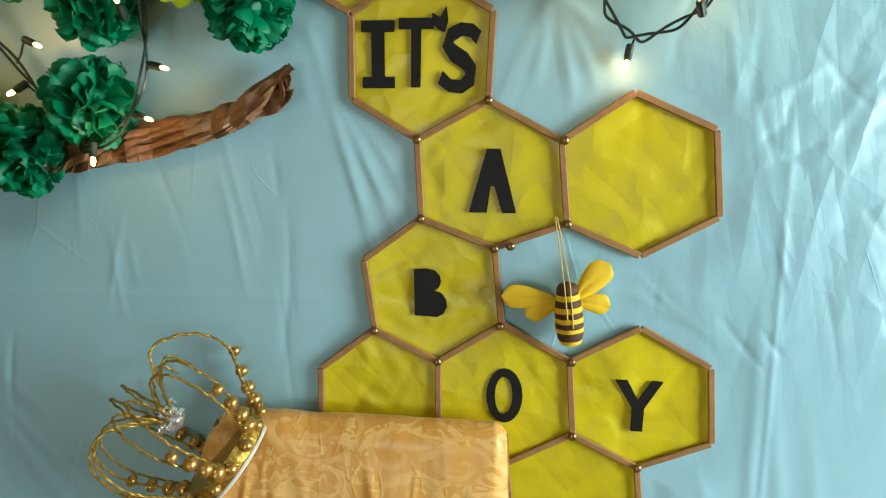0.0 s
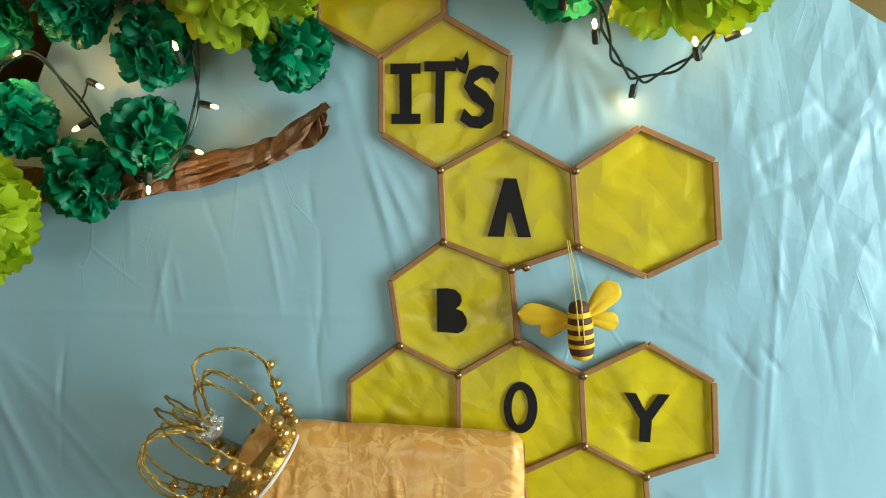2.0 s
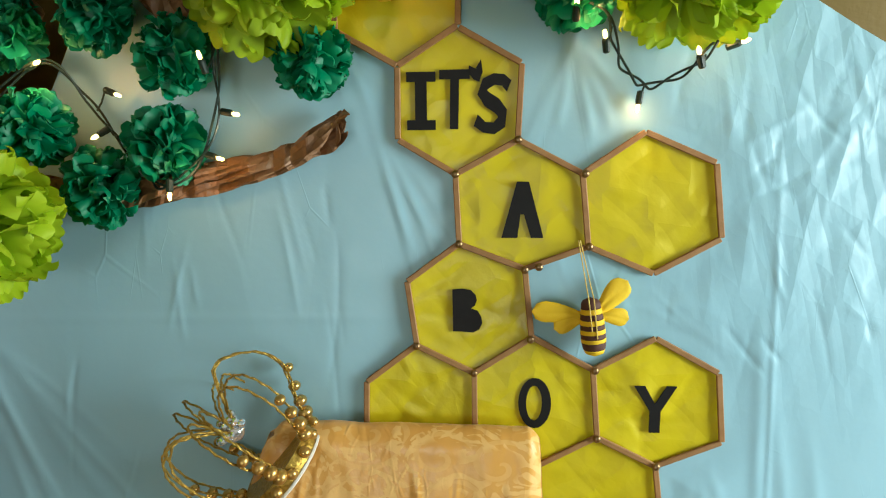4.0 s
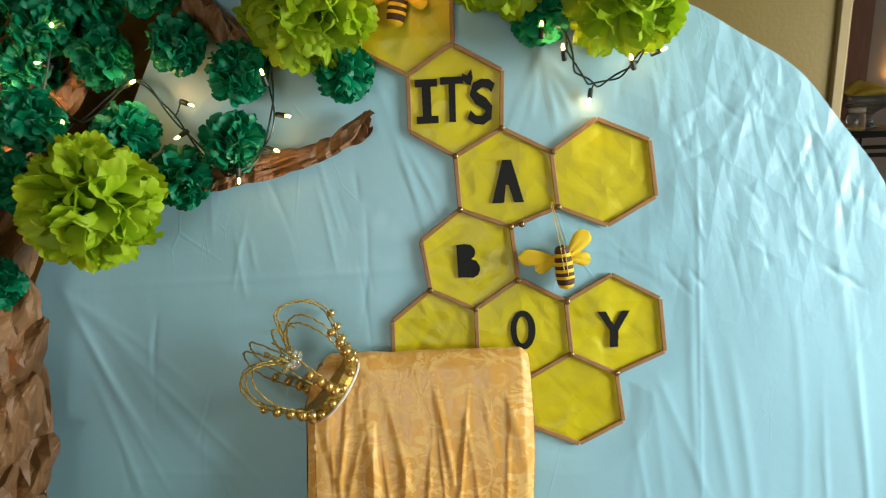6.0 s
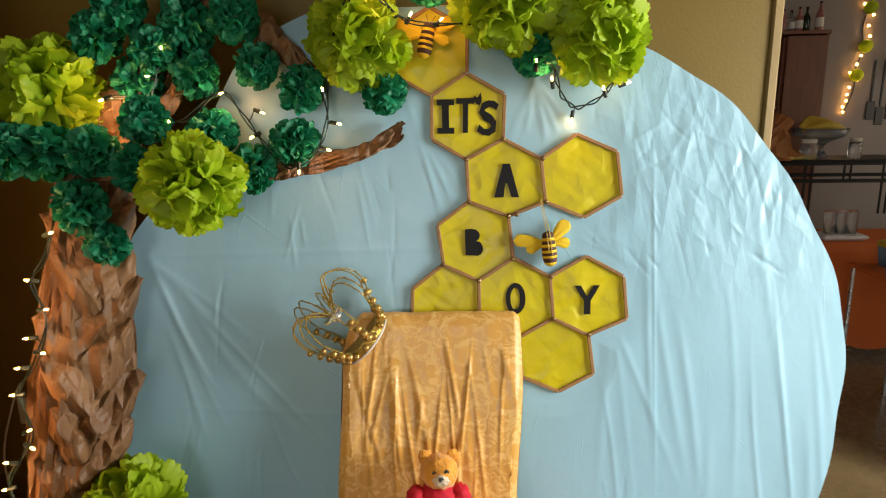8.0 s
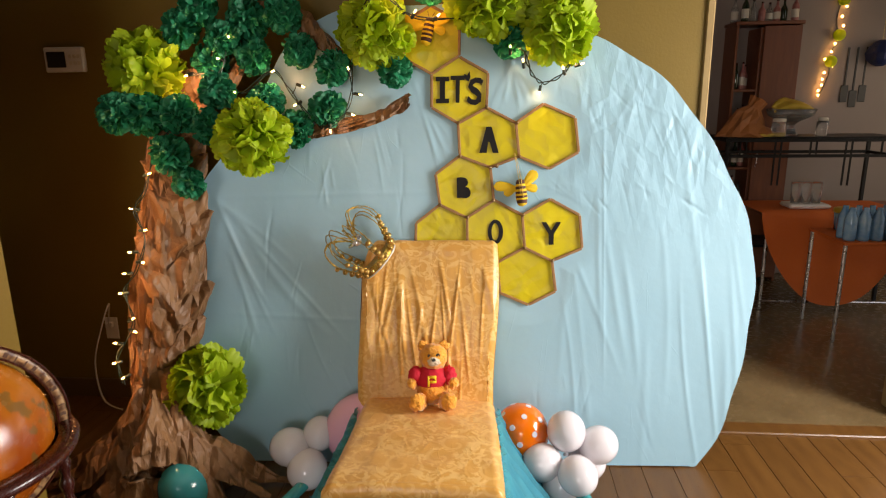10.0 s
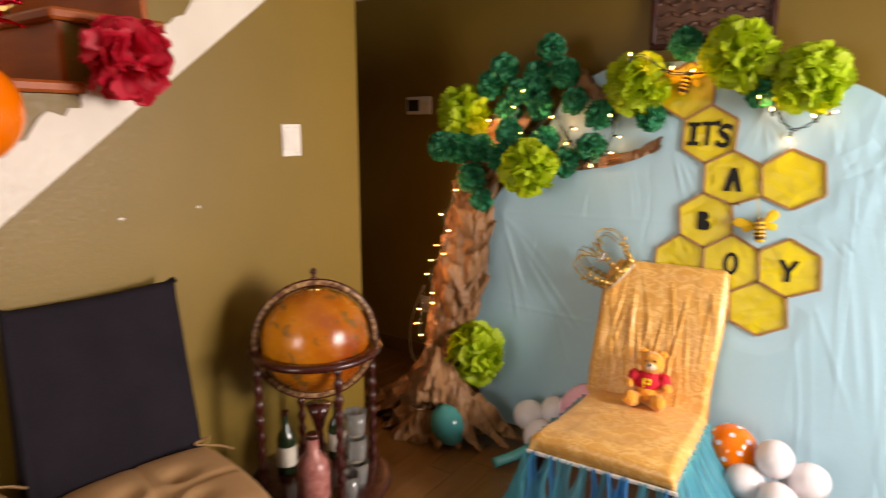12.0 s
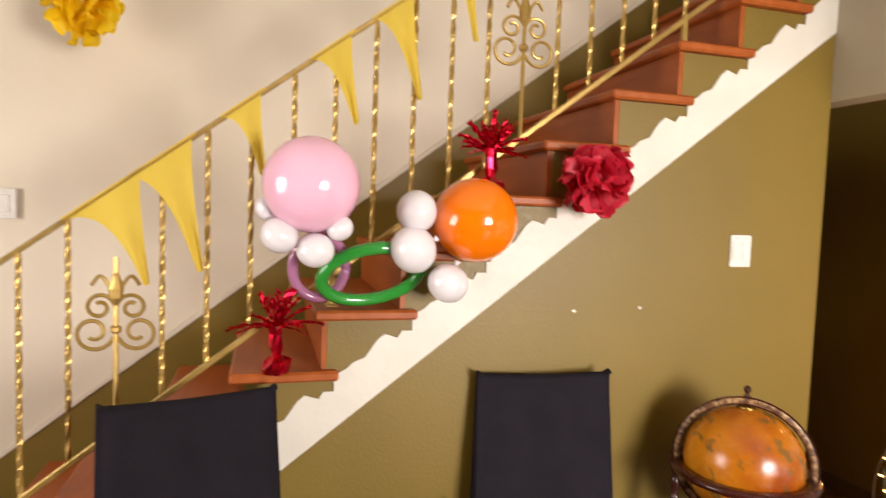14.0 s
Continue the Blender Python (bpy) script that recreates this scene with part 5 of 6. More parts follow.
def crown():
    ax = Vector((-0.72, -0.16, 0.68)).normalized()
    rot = ax.to_track_quat("Z", "Y").to_matrix().to_4x4()
    root = thing("party_crown", "gold party crown with beads and rhinestones on the chair's corner", "crown", Matrix.Translation((-0.552, 0.030, 0.890)) @ rot)
    R = 0.086
    circle = lambda r, z, n=40: [(r * math.cos(2 * math.pi * i / n), r * math.sin(2 * math.pi * i / n), z) for i in range(n + 1)]
    bm = lathe([(R - 0.004, -0.014), (R, -0.014), (R + 0.003, 0), (R, 0.014), (R - 0.004, 0.014)], 40)
    part("band", bm, GOLD_BRAID, root, "gold braided band")
    part("lining", tube(circle(R, -0.016), 0.0035, 6), WHITE_BAND, root, "white ribbon edge")
    for k in range(14):
        a = 2 * math.pi * k / 14
        part("bead", ball((math.cos(a) * (R + 0.006), math.sin(a) * (R + 0.006), 0.0), 0.0105, None, 12, 8), PEARL, root, smooth=True)
    up = Vector((0, 0, 1))
    for k in range(7):
        a = 2 * math.pi * k / 7 + 0.3
        c, sd = Vector((math.cos(a), math.sin(a), 0)), Vector((-math.sin(a), math.cos(a), 0))
        swell = 1 + 0.10 * math.sin(3.7 * k)
        line = [c * R + up * 0.010, c * (R * 1.27) + up * 0.050, c * (R * 1.55 * swell) + up * 0.110, c * (R * 1.40 * swell) + up * 0.170, c * (R * 0.85) + up * 0.190 * swell, c * (R * 0.28) + up * 0.140, c * 0.010 + up * 0.105]
        # each arch is a pair of twisted gold cords
        for s in (-1, 1):
            cord = smooth_path([q + sd * s * (0.004 + 0.011 * math.sin(math.pi * i / 6)) for i, q in enumerate(line)], 8)
            part("arch", tube([q + sd * 0.0012 * math.sin(i * 1.9) + up * 0.0012 * math.cos(i * 1.9) for i, q in enumerate(cord)], [0.0019 + 0.0006 * (i % 2) for i in range(len(cord))], 6, None, 0.5), GOLD_BRAID, root, "twisted gold cord arch")
        mid = smooth_path(line, 8)
        for i, s in enumerate((2, 6, 10, 14)):
            q = (mid[s + 1] - mid[s]).normalized()
            part("bead", ball((0, 0, 0), (0.0150 - 0.0014 * i, 0.0150 - 0.0014 * i, 0.0122 - 0.001 * i), None, 12, 8), PEARL, root, "", True, Matrix.Translation(mid[s] + c * 0.007) @ q.to_track_quat("Z", "Y").to_matrix().to_4x4())
    rng = random.Random(2)
    part("ornament", lathe([(0.004, 0.088), (0.020, 0.098), (0.024, 0.108), (0.012, 0.120), (0.004, 0.126)], 12), CRYSTAL, root, "silver ornament where the arches meet", True)
    for k in range(26):
        d = Vector((rng.gauss(0, 1), rng.gauss(0, 1), rng.uniform(-0.2, 1.2))).normalized()
        p = Vector((0, 0, 0.110)) + d * rng.uniform(0.018, 0.032)
        bm = bmesh.new()
        bmesh.ops.create_icosphere(bm, subdivisions=1, radius=rng.uniform(0.0045, 0.008), matrix=Matrix.Translation(p))
        part("rhinestone", bm, CRYSTAL, root, "clear rhinestone")
    return root


crown()


# balloons at the foot of the backdrop
def inward(x, y, z):
    return Vector((x, y, z)).to_track_quat("Z", "Y").to_matrix().to_4x4()


def balloon(c, r, material, parent, m=None, label=""):
    s = (r, r, r) if isinstance(r, (int, float)) else r
    bm = ball((0, 0, 0), s, None, 26, 18)
    bmesh.ops.create_cone(bm, segments=8, radius1=0.012, radius2=0.003, depth=0.018, matrix=Matrix.Translation((0, 0, -s[2] - 0.006)), cap_ends=True)
    return part("balloon", bm, material, parent, label, True, Matrix.Translation(c) @ (m or Matrix()))


cl = thing("balloon_cluster", "white balloons tied in a flower with an orange polka-dot balloon", "balloons", Matrix.Translation((0.182, -0.22, 0)), "balloon clusters")
for i, (x, z, y) in enumerate(((0.0, 0.268, 0.02), (-0.095, 0.165, -0.03), (0.125, 0.205, 0.03), (0.03, 0.150, -0.09), (0.085, 0.125, 0.04), (-0.02, 0.080, -0.04))):
    balloon((x, y, z), (0.073, 0.073, 0.078), LATEX_WHITE, cl, inward(x, y, z - 0.15), "white balloon")
dots = balloon((-0.165, 0.08, 0.225), (0.108, 0.108, 0.118), LATEX_ORANGE, cl, None, "orange balloon with white dots")
for k in range(34):
    z = 1 - 2 * (k + 0.5) / 34
    a = k * 2.39996
    r = math.sqrt(1 - z * z)
    n = Vector((r * math.cos(a), r * math.sin(a), z))
    part("dot", lathe([(0.0115, 0), (0.011, 0.0012), (0.004, 0.0016)], 12, None, Matrix.Translation((n.x * 0.108, n.y * 0.108, n.z * 0.118)) @ n.to_track_quat("Z", "Y").to_matrix().to_4x4()), LATEX_WHITE, dots)
part("long_balloon", tube(smooth_path([(0.03, -0.10, 0.10), (0.10, -0.22, 0.06), (0.20, -0.34, 0.035), (0.30, -0.42, 0.03)], 6), 0.024, 12), LATEX_TEAL, cl, "teal modelling balloon", True)
cl = thing("balloon_cluster", "white and pink balloons tied together behind the chair", "balloons", Matrix.Translation((-0.80, -0.13, 0)), "balloon clusters")
for x, y, z, r in ((-0.11, 0.0, 0.145, 0.078), (0.005, 0.03, 0.19, 0.066), (-0.03, -0.06, 0.083, 0.078)):
    balloon((x, y, z), (r, r, r * 1.06), LATEX_WHITE, cl, inward(x, y, z - 0.15), "white balloon")
balloon((0.15, 0.05, 0.21), (0.12, 0.10, 0.15), LATEX_PINK, cl, pose(0, 0, 0, 0, 28, 0), "pink balloon")
part("long_balloon", tube(smooth_path([(-0.02, -0.10, 0.06), (-0.08, -0.22, 0.04), (-0.14, -0.32, 0.03)], 6), 0.024, 12), LATEX_TEAL, cl, "teal modelling balloon", True)
tb = thing("teal_balloon", "teal balloon lying on the floor by the paper roots", "balloon", Matrix.Translation((-1.25, -0.36, 0.098)))
balloon((0, 0, 0), (0.088, 0.085, 0.108), LATEX_TEAL, tb, pose(0, 0, 0, 0, -25, 0))


# ---------------------------------------------------------------- stair side
def at(x, y, z, rz=0.0):
    return pose(x, y, z, 0, 0, TURN + rz)


def railing():
    root = thing("stair_railing", "gold-painted wrought-iron stair railing with twisted balusters and scrolls", "railing", RM)
    X = XW - 0.08
    top = lambda y: 1.577 + 0.754 * (y + 3.48)
    bot = lambda y: 1.216 + 0.752 * (y + 2.924)
    ya, yb = -4.35, -0.75
    for nm, f, w, h in (("handrail", top, 0.008, 0.008), ("bottom_rail", bot, 0.009, 0.010)):
        bm = bmesh.new()
        box(-w, w, 0, math.hypot(yb - ya, f(yb) - f(ya)), -h, h, 0.003, bm)
        part(nm, bm, RAIL_GOLD, root, m=Matrix.Translation((X, ya, f(ya))) @ pose(0, 0, 0, math.degrees(math.atan2(f(yb) - f(ya), yb - ya))))
    bar = part("baluster", tube([(0, 0, i * 0.78 / 48) for i in range(49)], [0.0095 if (i // 2) % 3 else 0.0085 for i in range(49)], 4, None, 0.33), RAIL_GOLD, root)
    me = bar.data
    bpy.data.objects.remove(bar)
    for k in range(-6, 20):
        y = -3.487 + 0.135 * k
        if k in (1, 11, -9):
            part("scroll_stem", tube([(X, y, bot(y)), (X, y, bot(y) + 0.56)], 0.008, 8), RAIL_GOLD, root)
            for s in (-1, 1):
                for z0, r0, flip in ((0.30, 0.062, 1), (0.40, 0.045, -1)):
                    pts = [(X, y, bot(y) + z0)]
                    for i in range(1, 26):
                        a = i / 25 * 2 * math.pi * 1.35
                        r = r0 * (1 - 0.028 * i)
                        pts.append((X, y + s * (r0 * 1.05 - r * math.cos(a) * 1.0), bot(y) + z0 + (0.02 if flip > 0 else 0.0) + (-flip) * r * math.sin(a)))
                    part("scroll", tube(pts, 0.0065, 6), RAIL_GOLD, root)
                part("scroll", tube(smooth_path([(X, y, bot(y) + 0.42), (X, y + s * 0.02, bot(y) + 0.47), (X, y + s * 0.045, bot(y) + 0.50), (X, y + s * 0.07, bot(y) + 0.47)], 5), 0.006, 6), RAIL_GOLD, root)
            part("leaf", lathe([(0.004, -0.05), (0.02, -0.02), (0.024, 0.01), (0.012, 0.05), (0.003, 0.07)], 8, None, Matrix.Translation((X, y, bot(y) + 0.45))), RAIL_GOLD, root)
            part("collar", lathe([(0.012, -0.012), (0.017, -0.006), (0.017, 0.006), (0.012, 0.012)], 10, None, Matrix.Translation((X, y, bot(y) + 0.33))), RAIL_GOLD, root)
        else:
            o = new("baluster", me)
            o.parent = root
            o.location = (X, y, bot(y))
        if k in (-4, 6, 16):
            i = math.floor((y - NOSE0) / RUN)
            zt = Z0 + RISE * i
            part("foot_post", box(X - 0.010, X + 0.010, y - 0.010, y + 0.010, zt, bot(y) + 0.02, 0.002), RAIL_GOLD, root)
            part("foot_plate", box(X - 0.03, X + 0.03, y - 0.02, y + 0.02, zt, zt + 0.006, 0.002), RAIL_GOLD, root)
    return top, bot


rail_top, rail_bot = railing()


def pennant(y0, y1, drop, lean, seed):
    """One felt flag that hangs by its long side from the handrail, with its outer corner drooping."""
    root = thing("pennant", "yellow felt bunting pennant drooping from the handrail", "bunting", RM, "bunting pennants")
    X = XW - 0.08 + 0.016
    vs, fs, n, k = [], [], 12, 8
    for i in range(n + 1):
        t = i / n
        for j in range(k + 1):
            s = j / k - 0.5
            # the flag narrows from its attached edge to the tip
            a = Vector((0, y0 + (y1 - y0) * (s + 0.5), 0))
            a.z = rail_top(a.y) - 0.004
            tip = Vector((0, y1 + lean + s * 0.022, rail_top(y1) - drop + s * s * 0.03))
            mid = Vector((0, y0 * 0.25 + y1 * 0.75 + s * (y1 - y0) * 0.42, rail_top(y1) - drop * 0.28))
            p = a * (1 - t) ** 2 + mid * 2 * t * (1 - t) + tip * t * t
            vs.append((X + 0.012 * math.sin(7 * s + 3 * t + seed) * t + 0.008 * t, p.y, p.z))
    for i in range(n):
        for j in range(k):
            q = i * (k + 1) + j
            fs.append((q, q + 1, q + k + 2, q + k + 1))
    raw("flag", vs, fs, BUNTING, root)
    part("tape", tube([(X, y0 - 0.01, rail_top(y0 - 0.01) + 0.008), (X, y1 + 0.01, rail_top(y1 + 0.01) + 0.008)], 0.004, 6), BUNTING, root)


for i, q in enumerate(((-3.49, -3.28, 0.36, 0.02), (-3.31, -3.13, 0.43, 0.03), (-3.035, -2.92, 0.27, 0.01), (-2.755, -2.63, 0.30, 0.02), (-2.55, -2.42, 0.36, 0.03), (-2.29, -2.21, 0.30, 0.02))):
    pennant(*q, i)

# balloons tied to the railing
cl = thing("balloon_cluster", "large pink balloon over small white ones tied to the railing", "balloons", at(-1.55, -2.70, 1.702), "railing balloons")
balloon((0, 0, 0), (0.148, 0.148, 0.144), LATEX_PINK, cl, pose(0, 0, 0, 0, 90), "large round pink balloon")
for y, z, r, x in ((-0.093, -0.157, 0.058, 0.01), (0.014, -0.20, 0.058, 0.02), (0.085, -0.13, 0.042, 0.03), (-0.128, -0.077, 0.04, -0.04)):
    balloon((x, y, z), (r, r, r * 0.92), LATEX_WHITE, cl, inward(x, y, z), "small white balloon")
cl = thing("balloon_cluster", "orange and white balloons with a green ring on the railing", "balloons", at(-1.55, -2.162, 1.608), "railing balloons")
balloon((0, 0, 0), (0.141, 0.143, 0.140), LATEX_ORANGE, cl, pose(0, 0, 0, 0, 90), "large round orange balloon")
for y, z, r, x in ((-0.20, 0.022, 0.070, 0.0), (-0.212, -0.10, 0.078, 0.02), (-0.094, -0.208, 0.068, 0.03)):
    balloon((x, y, z), (r, r, r * 0.94), LATEX_WHITE, cl, inward(x, y, z), "white balloon")
ringp = [(-0.06 + 0.05 * math.sin(a), -0.33 + 0.165 * math.cos(a), -0.19 + 0.09 * math.sin(a) + 0.02 * math.cos(a)) for a in [2 * math.pi * i / 40 for i in range(41)]]
part("ring_balloon", tube(ringp, 0.021, 12), LATEX_GREEN, cl, "green modelling balloon bent to a ring", True)
ringp = [(-0.09 + 0.03 * math.sin(a), -0.50 + 0.085 * math.cos(a), -0.17 + 0.105 * math.sin(a)) for a in [2 * math.pi * i / 36 for i in range(37)]]
part("ring_balloon", tube(ringp, 0.017, 12), LATEX_LILAC, cl, "lilac modelling balloon bent to a ring", True)
RED_PETALS = petals(8, 90, 0.56, 0.62, 0.5, 0.15)
RED_PETALS.materials.append(RED_TISSUE)
pompom(at(-1.515, -1.735, 1.76), 0.128, [RED_PETALS], RED_TISSUE, "red tissue-paper pompom fixed to the stair edge", "", 1.0)
YEL_PETALS = petals(9, 80, 0.72, 0.62, 0.35, 0.2)
YEL_PETALS.materials.append(YELLOW_TISSUE)
pompom(at(-2.45, -3.50, 2.41), 0.17, [YEL_PETALS], YELLOW_TISSUE, "yellow tissue-paper pompom on the cream wall", "", 0.8)


def tinsel(m, seed):
    root = thing("foil_spray", "red metallic foil spray with a wrapped weight on a stair tread", "foil centrepiece", m, "foil sprays")
    rng = random.Random(seed)
    part("weight", crumpled([(0, 0, 0), (0, 0, 0.02), (0, 0, 0.045), (0, 0, 0.06)], [0.03, 0.042, 0.036, 0.018], 12, seed, 0.4), FOIL, root, "foil-wrapped weight")
    part("stem", crumpled([(0, 0, 0.055), (0, 0, 0.09), (0, 0, 0.13), (0, 0, 0.16)], [0.012, 0.02, 0.018, 0.022], 9, seed + 1, 0.5), FOIL, root)
    for k in range(46):
        a, e = rng.uniform(0, 2 * math.pi), rng.uniform(0.15, 1.35)
        ln = rng.uniform(0.09, 0.17)
        d = Vector((math.cos(a) * math.cos(e), math.sin(a) * math.cos(e), math.sin(e)))
        pts = [Vector((0, 0, 0.15)) + d * ln * t + Vector((0, 0, -0.05 * t * t * ln / 0.15 * math.cos(e))) for t in [i / 7 for i in range(8)]]
        w = rng.uniform(0.006, 0.012)
        part("foil_frond", tube(pts, [w * (0.6 + 0.6 * (i % 2)) for i in range(8)], 4, None, 0.7, 0.25), FOIL, root)
    return root


tinsel(at(-1.66, -2.79, Z0), 5)
tinsel(at(-1.66, -2.07, Z0 + RISE * 3), 11)


def switch_plate(m, w, h, n, label):
    root = thing("light_switch", label, "light switch", m)
    part("plate", box(0, 0.007, -w / 2, w / 2, -h / 2, h / 2, 0.003), PLASTIC, root)
    for i in range(n):
        y = (i - (n - 1) / 2) * w / n
        part("rocker", box(0.006, 0.011, y - 0.018, y + 0.018, -h * 0.29, h * 0.29, 0.002), PLASTIC, root)
        for z in (-h * 0.4, h * 0.4):
            part("screw", lathe([(0.003, 0), (0.003, 0.0015)], 8, None, Matrix.Translation((0.007, y, z)) @ pose(0, 0, 0, 0, 90)), CHROME, root)


switch_plate(at(-1.565 + 0.0443 * -1.0 - 0.001, -0.998, 1.515), 0.098, 0.128, 2, "white double light switch on the olive wall")
switch_plate(at(-2.585 - 0.17, -3.86, 1.60), 0.09, 0.13, 1, "white light switch on the cream wall")
rng = random.Random(31)
for y, z in ((-1.44, 1.29), (-1.72, 1.28)):
    o = part("paint_chip", slab([(0.010 * math.cos(a) * rng.uniform(0.5, 1.2), 0.006 * math.sin(a) * rng.uniform(0.5, 1.2)) for a in [2 * math.pi * i / 9 for i in range(9)]], -0.0012, 0.0), WALL_WHITE, None, "", False,
             at(-1.565 + 0.0443 * y + 0.0, y, z, 90))
    tagged(o, "small chipped patch of white plaster on the wall", "chipped paint")

# thermostat panel on the back wall
th = thing("thermostat", "white wall thermostat with a dark display", "thermostat", at(-2.05, YB + 0.0443 * 2.05 - 0.002, 1.70))
part("case", box(-0.095, 0.095, -0.03, 0, -0.056, 0.056, 0.006), PLASTIC, th)
part("display", box(-0.08, 0.01, -0.033, -0.029, -0.035, 0.035, 0.001), DARK, th, "dark display")
for i in range(6):
    part("button", box(0.028 + 0.02 * (i % 3), 0.042 + 0.02 * (i % 3), -0.034, -0.029, -0.025 + 0.03 * (i // 3), -0.008 + 0.03 * (i // 3), 0.001), PAPER, th)

# carved panel over the backdrop
sg = thing("carved_panel", "dark carved wooden panel hung on the wall", "wall art", at(-0.31, YB + 0.0137 - 0.002, 2.25))
part("board", box(-0.28, 0.28, -0.02, 0, -0.30, 0.55, 0.004), CARVED, sg)
for x0, x1, z0, z1 in ((-0.285, 0.285, -0.305, -0.275), (-0.285, 0.285, 0.525, 0.555), (-0.285, -0.255, -0.275, 0.525), (0.255, 0.285, -0.275, 0.525)):
    part("frame_rail", box(x0, x1, -0.034, -0.004, z0, z1, 0.006), MAHOGANY, sg)
for i in range(14):
    z = -0.25 + 0.055 * i
    part("carved_moulding", tube([(-0.25 + 0.5 * k / 40, -0.022 - 0.004 * math.sin(k * 1.9 + i), z + 0.010 * math.sin(k * 0.8 + i * 2)) for k in range(41)], 0.010, 6), CARVED, sg)


def slip_chair(m, seed):
    root = thing("slipcovered_chair", "dining chair in a charcoal fabric slipcover against the stair wall", "chair", m, "slipcovered chairs")
    # local: x forward, y along the back, z up
    rng = random.Random(seed)
    vs, fs, n, k = [], [], 24, 16
    front = smooth_path([(0.10, 0, 0.0), (0.10, 0, 0.30), (0.085, 0, 0.50), (0.05, 0, 0.75), (0.012, 0, 1.0), (0.004, 0, 1.055), (-0.02, 0, 1.07), (-0.045, 0, 1.06), (-0.05, 0, 1.0), (-0.03, 0, 0.5), (-0.025, 0, 0.0)], 6)
    m_ = len(front)
    for j, q in enumerate(front):
        for i in range(n + 1):
            f = i / n
            half = 0.245 + 0.02 * (1 - q.z / 1.07)
            y = -half + 2 * half * f
            e = min(f, 1 - f) * 2 * half
            pull = 0.012 * max(0, 1 - e / 0.03)
            sag = 0.008 * math.sin(math.pi * f) if q.z > 1.0 else 0
            vs.append((q.x + 0.004 * noise.noise((y * 9, q.z * 7, seed)) - (pull if j < m_ / 2 else -pull), y, q.z - sag + 0.012 * max(0, 1 - e / 0.02) * (q.z > 1.03)))
    for j in range(m_ - 1):
        for i in range(n):
            a = j * (n + 1) + i
            fs.append((a, a + 1, a + n + 2, a + n + 1))
    for side in (0, n):
        fs.append(tuple([j * (n + 1) + side for j in range(m_)][:: (1 if side else -1)]))
    raw("backrest", vs, fs, CHAIR_CLOTH, root)
    part("seat", box(0.04, 0.53, -0.262, 0.262, 0.36, 0.47, 0.03, None, 3), CHAIR_CLOTH, root, smooth=True)
    rings = []
    for z, o in ((0.42, 0.0), (0.30, 0.006), (0.15, 0.014), (0.02, 0.022)):
        ring = []
        for x, y in ((0.05, -0.255), (0.53, -0.255), (0.53, 0.255), (0.05, 0.255)):
            ring.append((x + (o if x > 0.2 else -o), y + (o if y > 0 else -o), z))
        dense = []
        for i in range(4):
            a, b_ = Vector(ring[i]), Vector(ring[(i + 1) % 4])
            for t in range(14):
                p = a.lerp(b_, t / 14)
                w = 0.010 * math.sin(t * 1.6 + i) * (0.42 - z)
                dense.append((p.x + w * 1.6, p.y + w * 1.6, p.z))
        rings.append(dense)
    loft(rings, CHAIR_CLOTH, "skirt", root)
    return root


def cushion(m):
    """Tufted cushion, tied on."""
    cu = thing("seat_cushion", "beige tufted seat cushion with corner ties", "cushion", m, "seat cushions")
    vs, fs, n = [], [], 36
    tufts = [(a * 0.075, b_ * 0.075) for a in (-1, 1) for b_ in (-1, 1)] + [(0, 0)]
    for sgn in (1, -1):
        for j in range(n + 1):
            for i in range(n + 1):
                u, v = 2 * i / n - 1, 2 * j / n - 1
                prof = (max(0, 1 - u ** 6) * max(0, 1 - v ** 6)) ** 0.5
                # round corners
                x, y = 0.25 * u * (1 - 0.10 * v * v * abs(u) ** 3), 0.245 * v * (1 - 0.10 * u * u * abs(v) ** 3)
                dip = sum(0.034 * math.exp(-((x - a) ** 2 + (y - b_) ** 2) / 0.0011) for a, b_ in tufts)
                dip += 0.010 * math.exp(-(x / 0.012) ** 2) + 0.010 * math.exp(-(y / 0.012) ** 2)
                vs.append((x, y, 0.036 + sgn * 0.034 * prof - (dip * prof if sgn > 0 else -0.0)))
    N1 = (n + 1) ** 2
    for s in (0, 1):
        for j in range(n):
            for i in range(n):
                a = s * N1 + j * (n + 1) + i
                q = (a, a + 1, a + n + 2, a + n + 1)
                fs.append(q if s == 0 else q[::-1])
    raw("pad", vs, fs, BEIGE, cu)
    for a, b_ in tufts:
        part("button", ball((a, b_, 0.037), (0.012, 0.012, 0.006), None, 10, 6), BEIGE, cu, smooth=True)
    for s in (-1, 1):
        part("tie", tube(smooth_path([(-0.22, s * 0.22, 0.04), (-0.25, s * 0.25, 0.06), (-0.27, s * 0.23, 0.045), (-0.245, s * 0.20, 0.05), (-0.22, s * 0.27, 0.03), (-0.20, s * 0.31, 0.01)], 5), 0.005, 6, None, 0, 0.5), BEIGE, cu)
    return cu


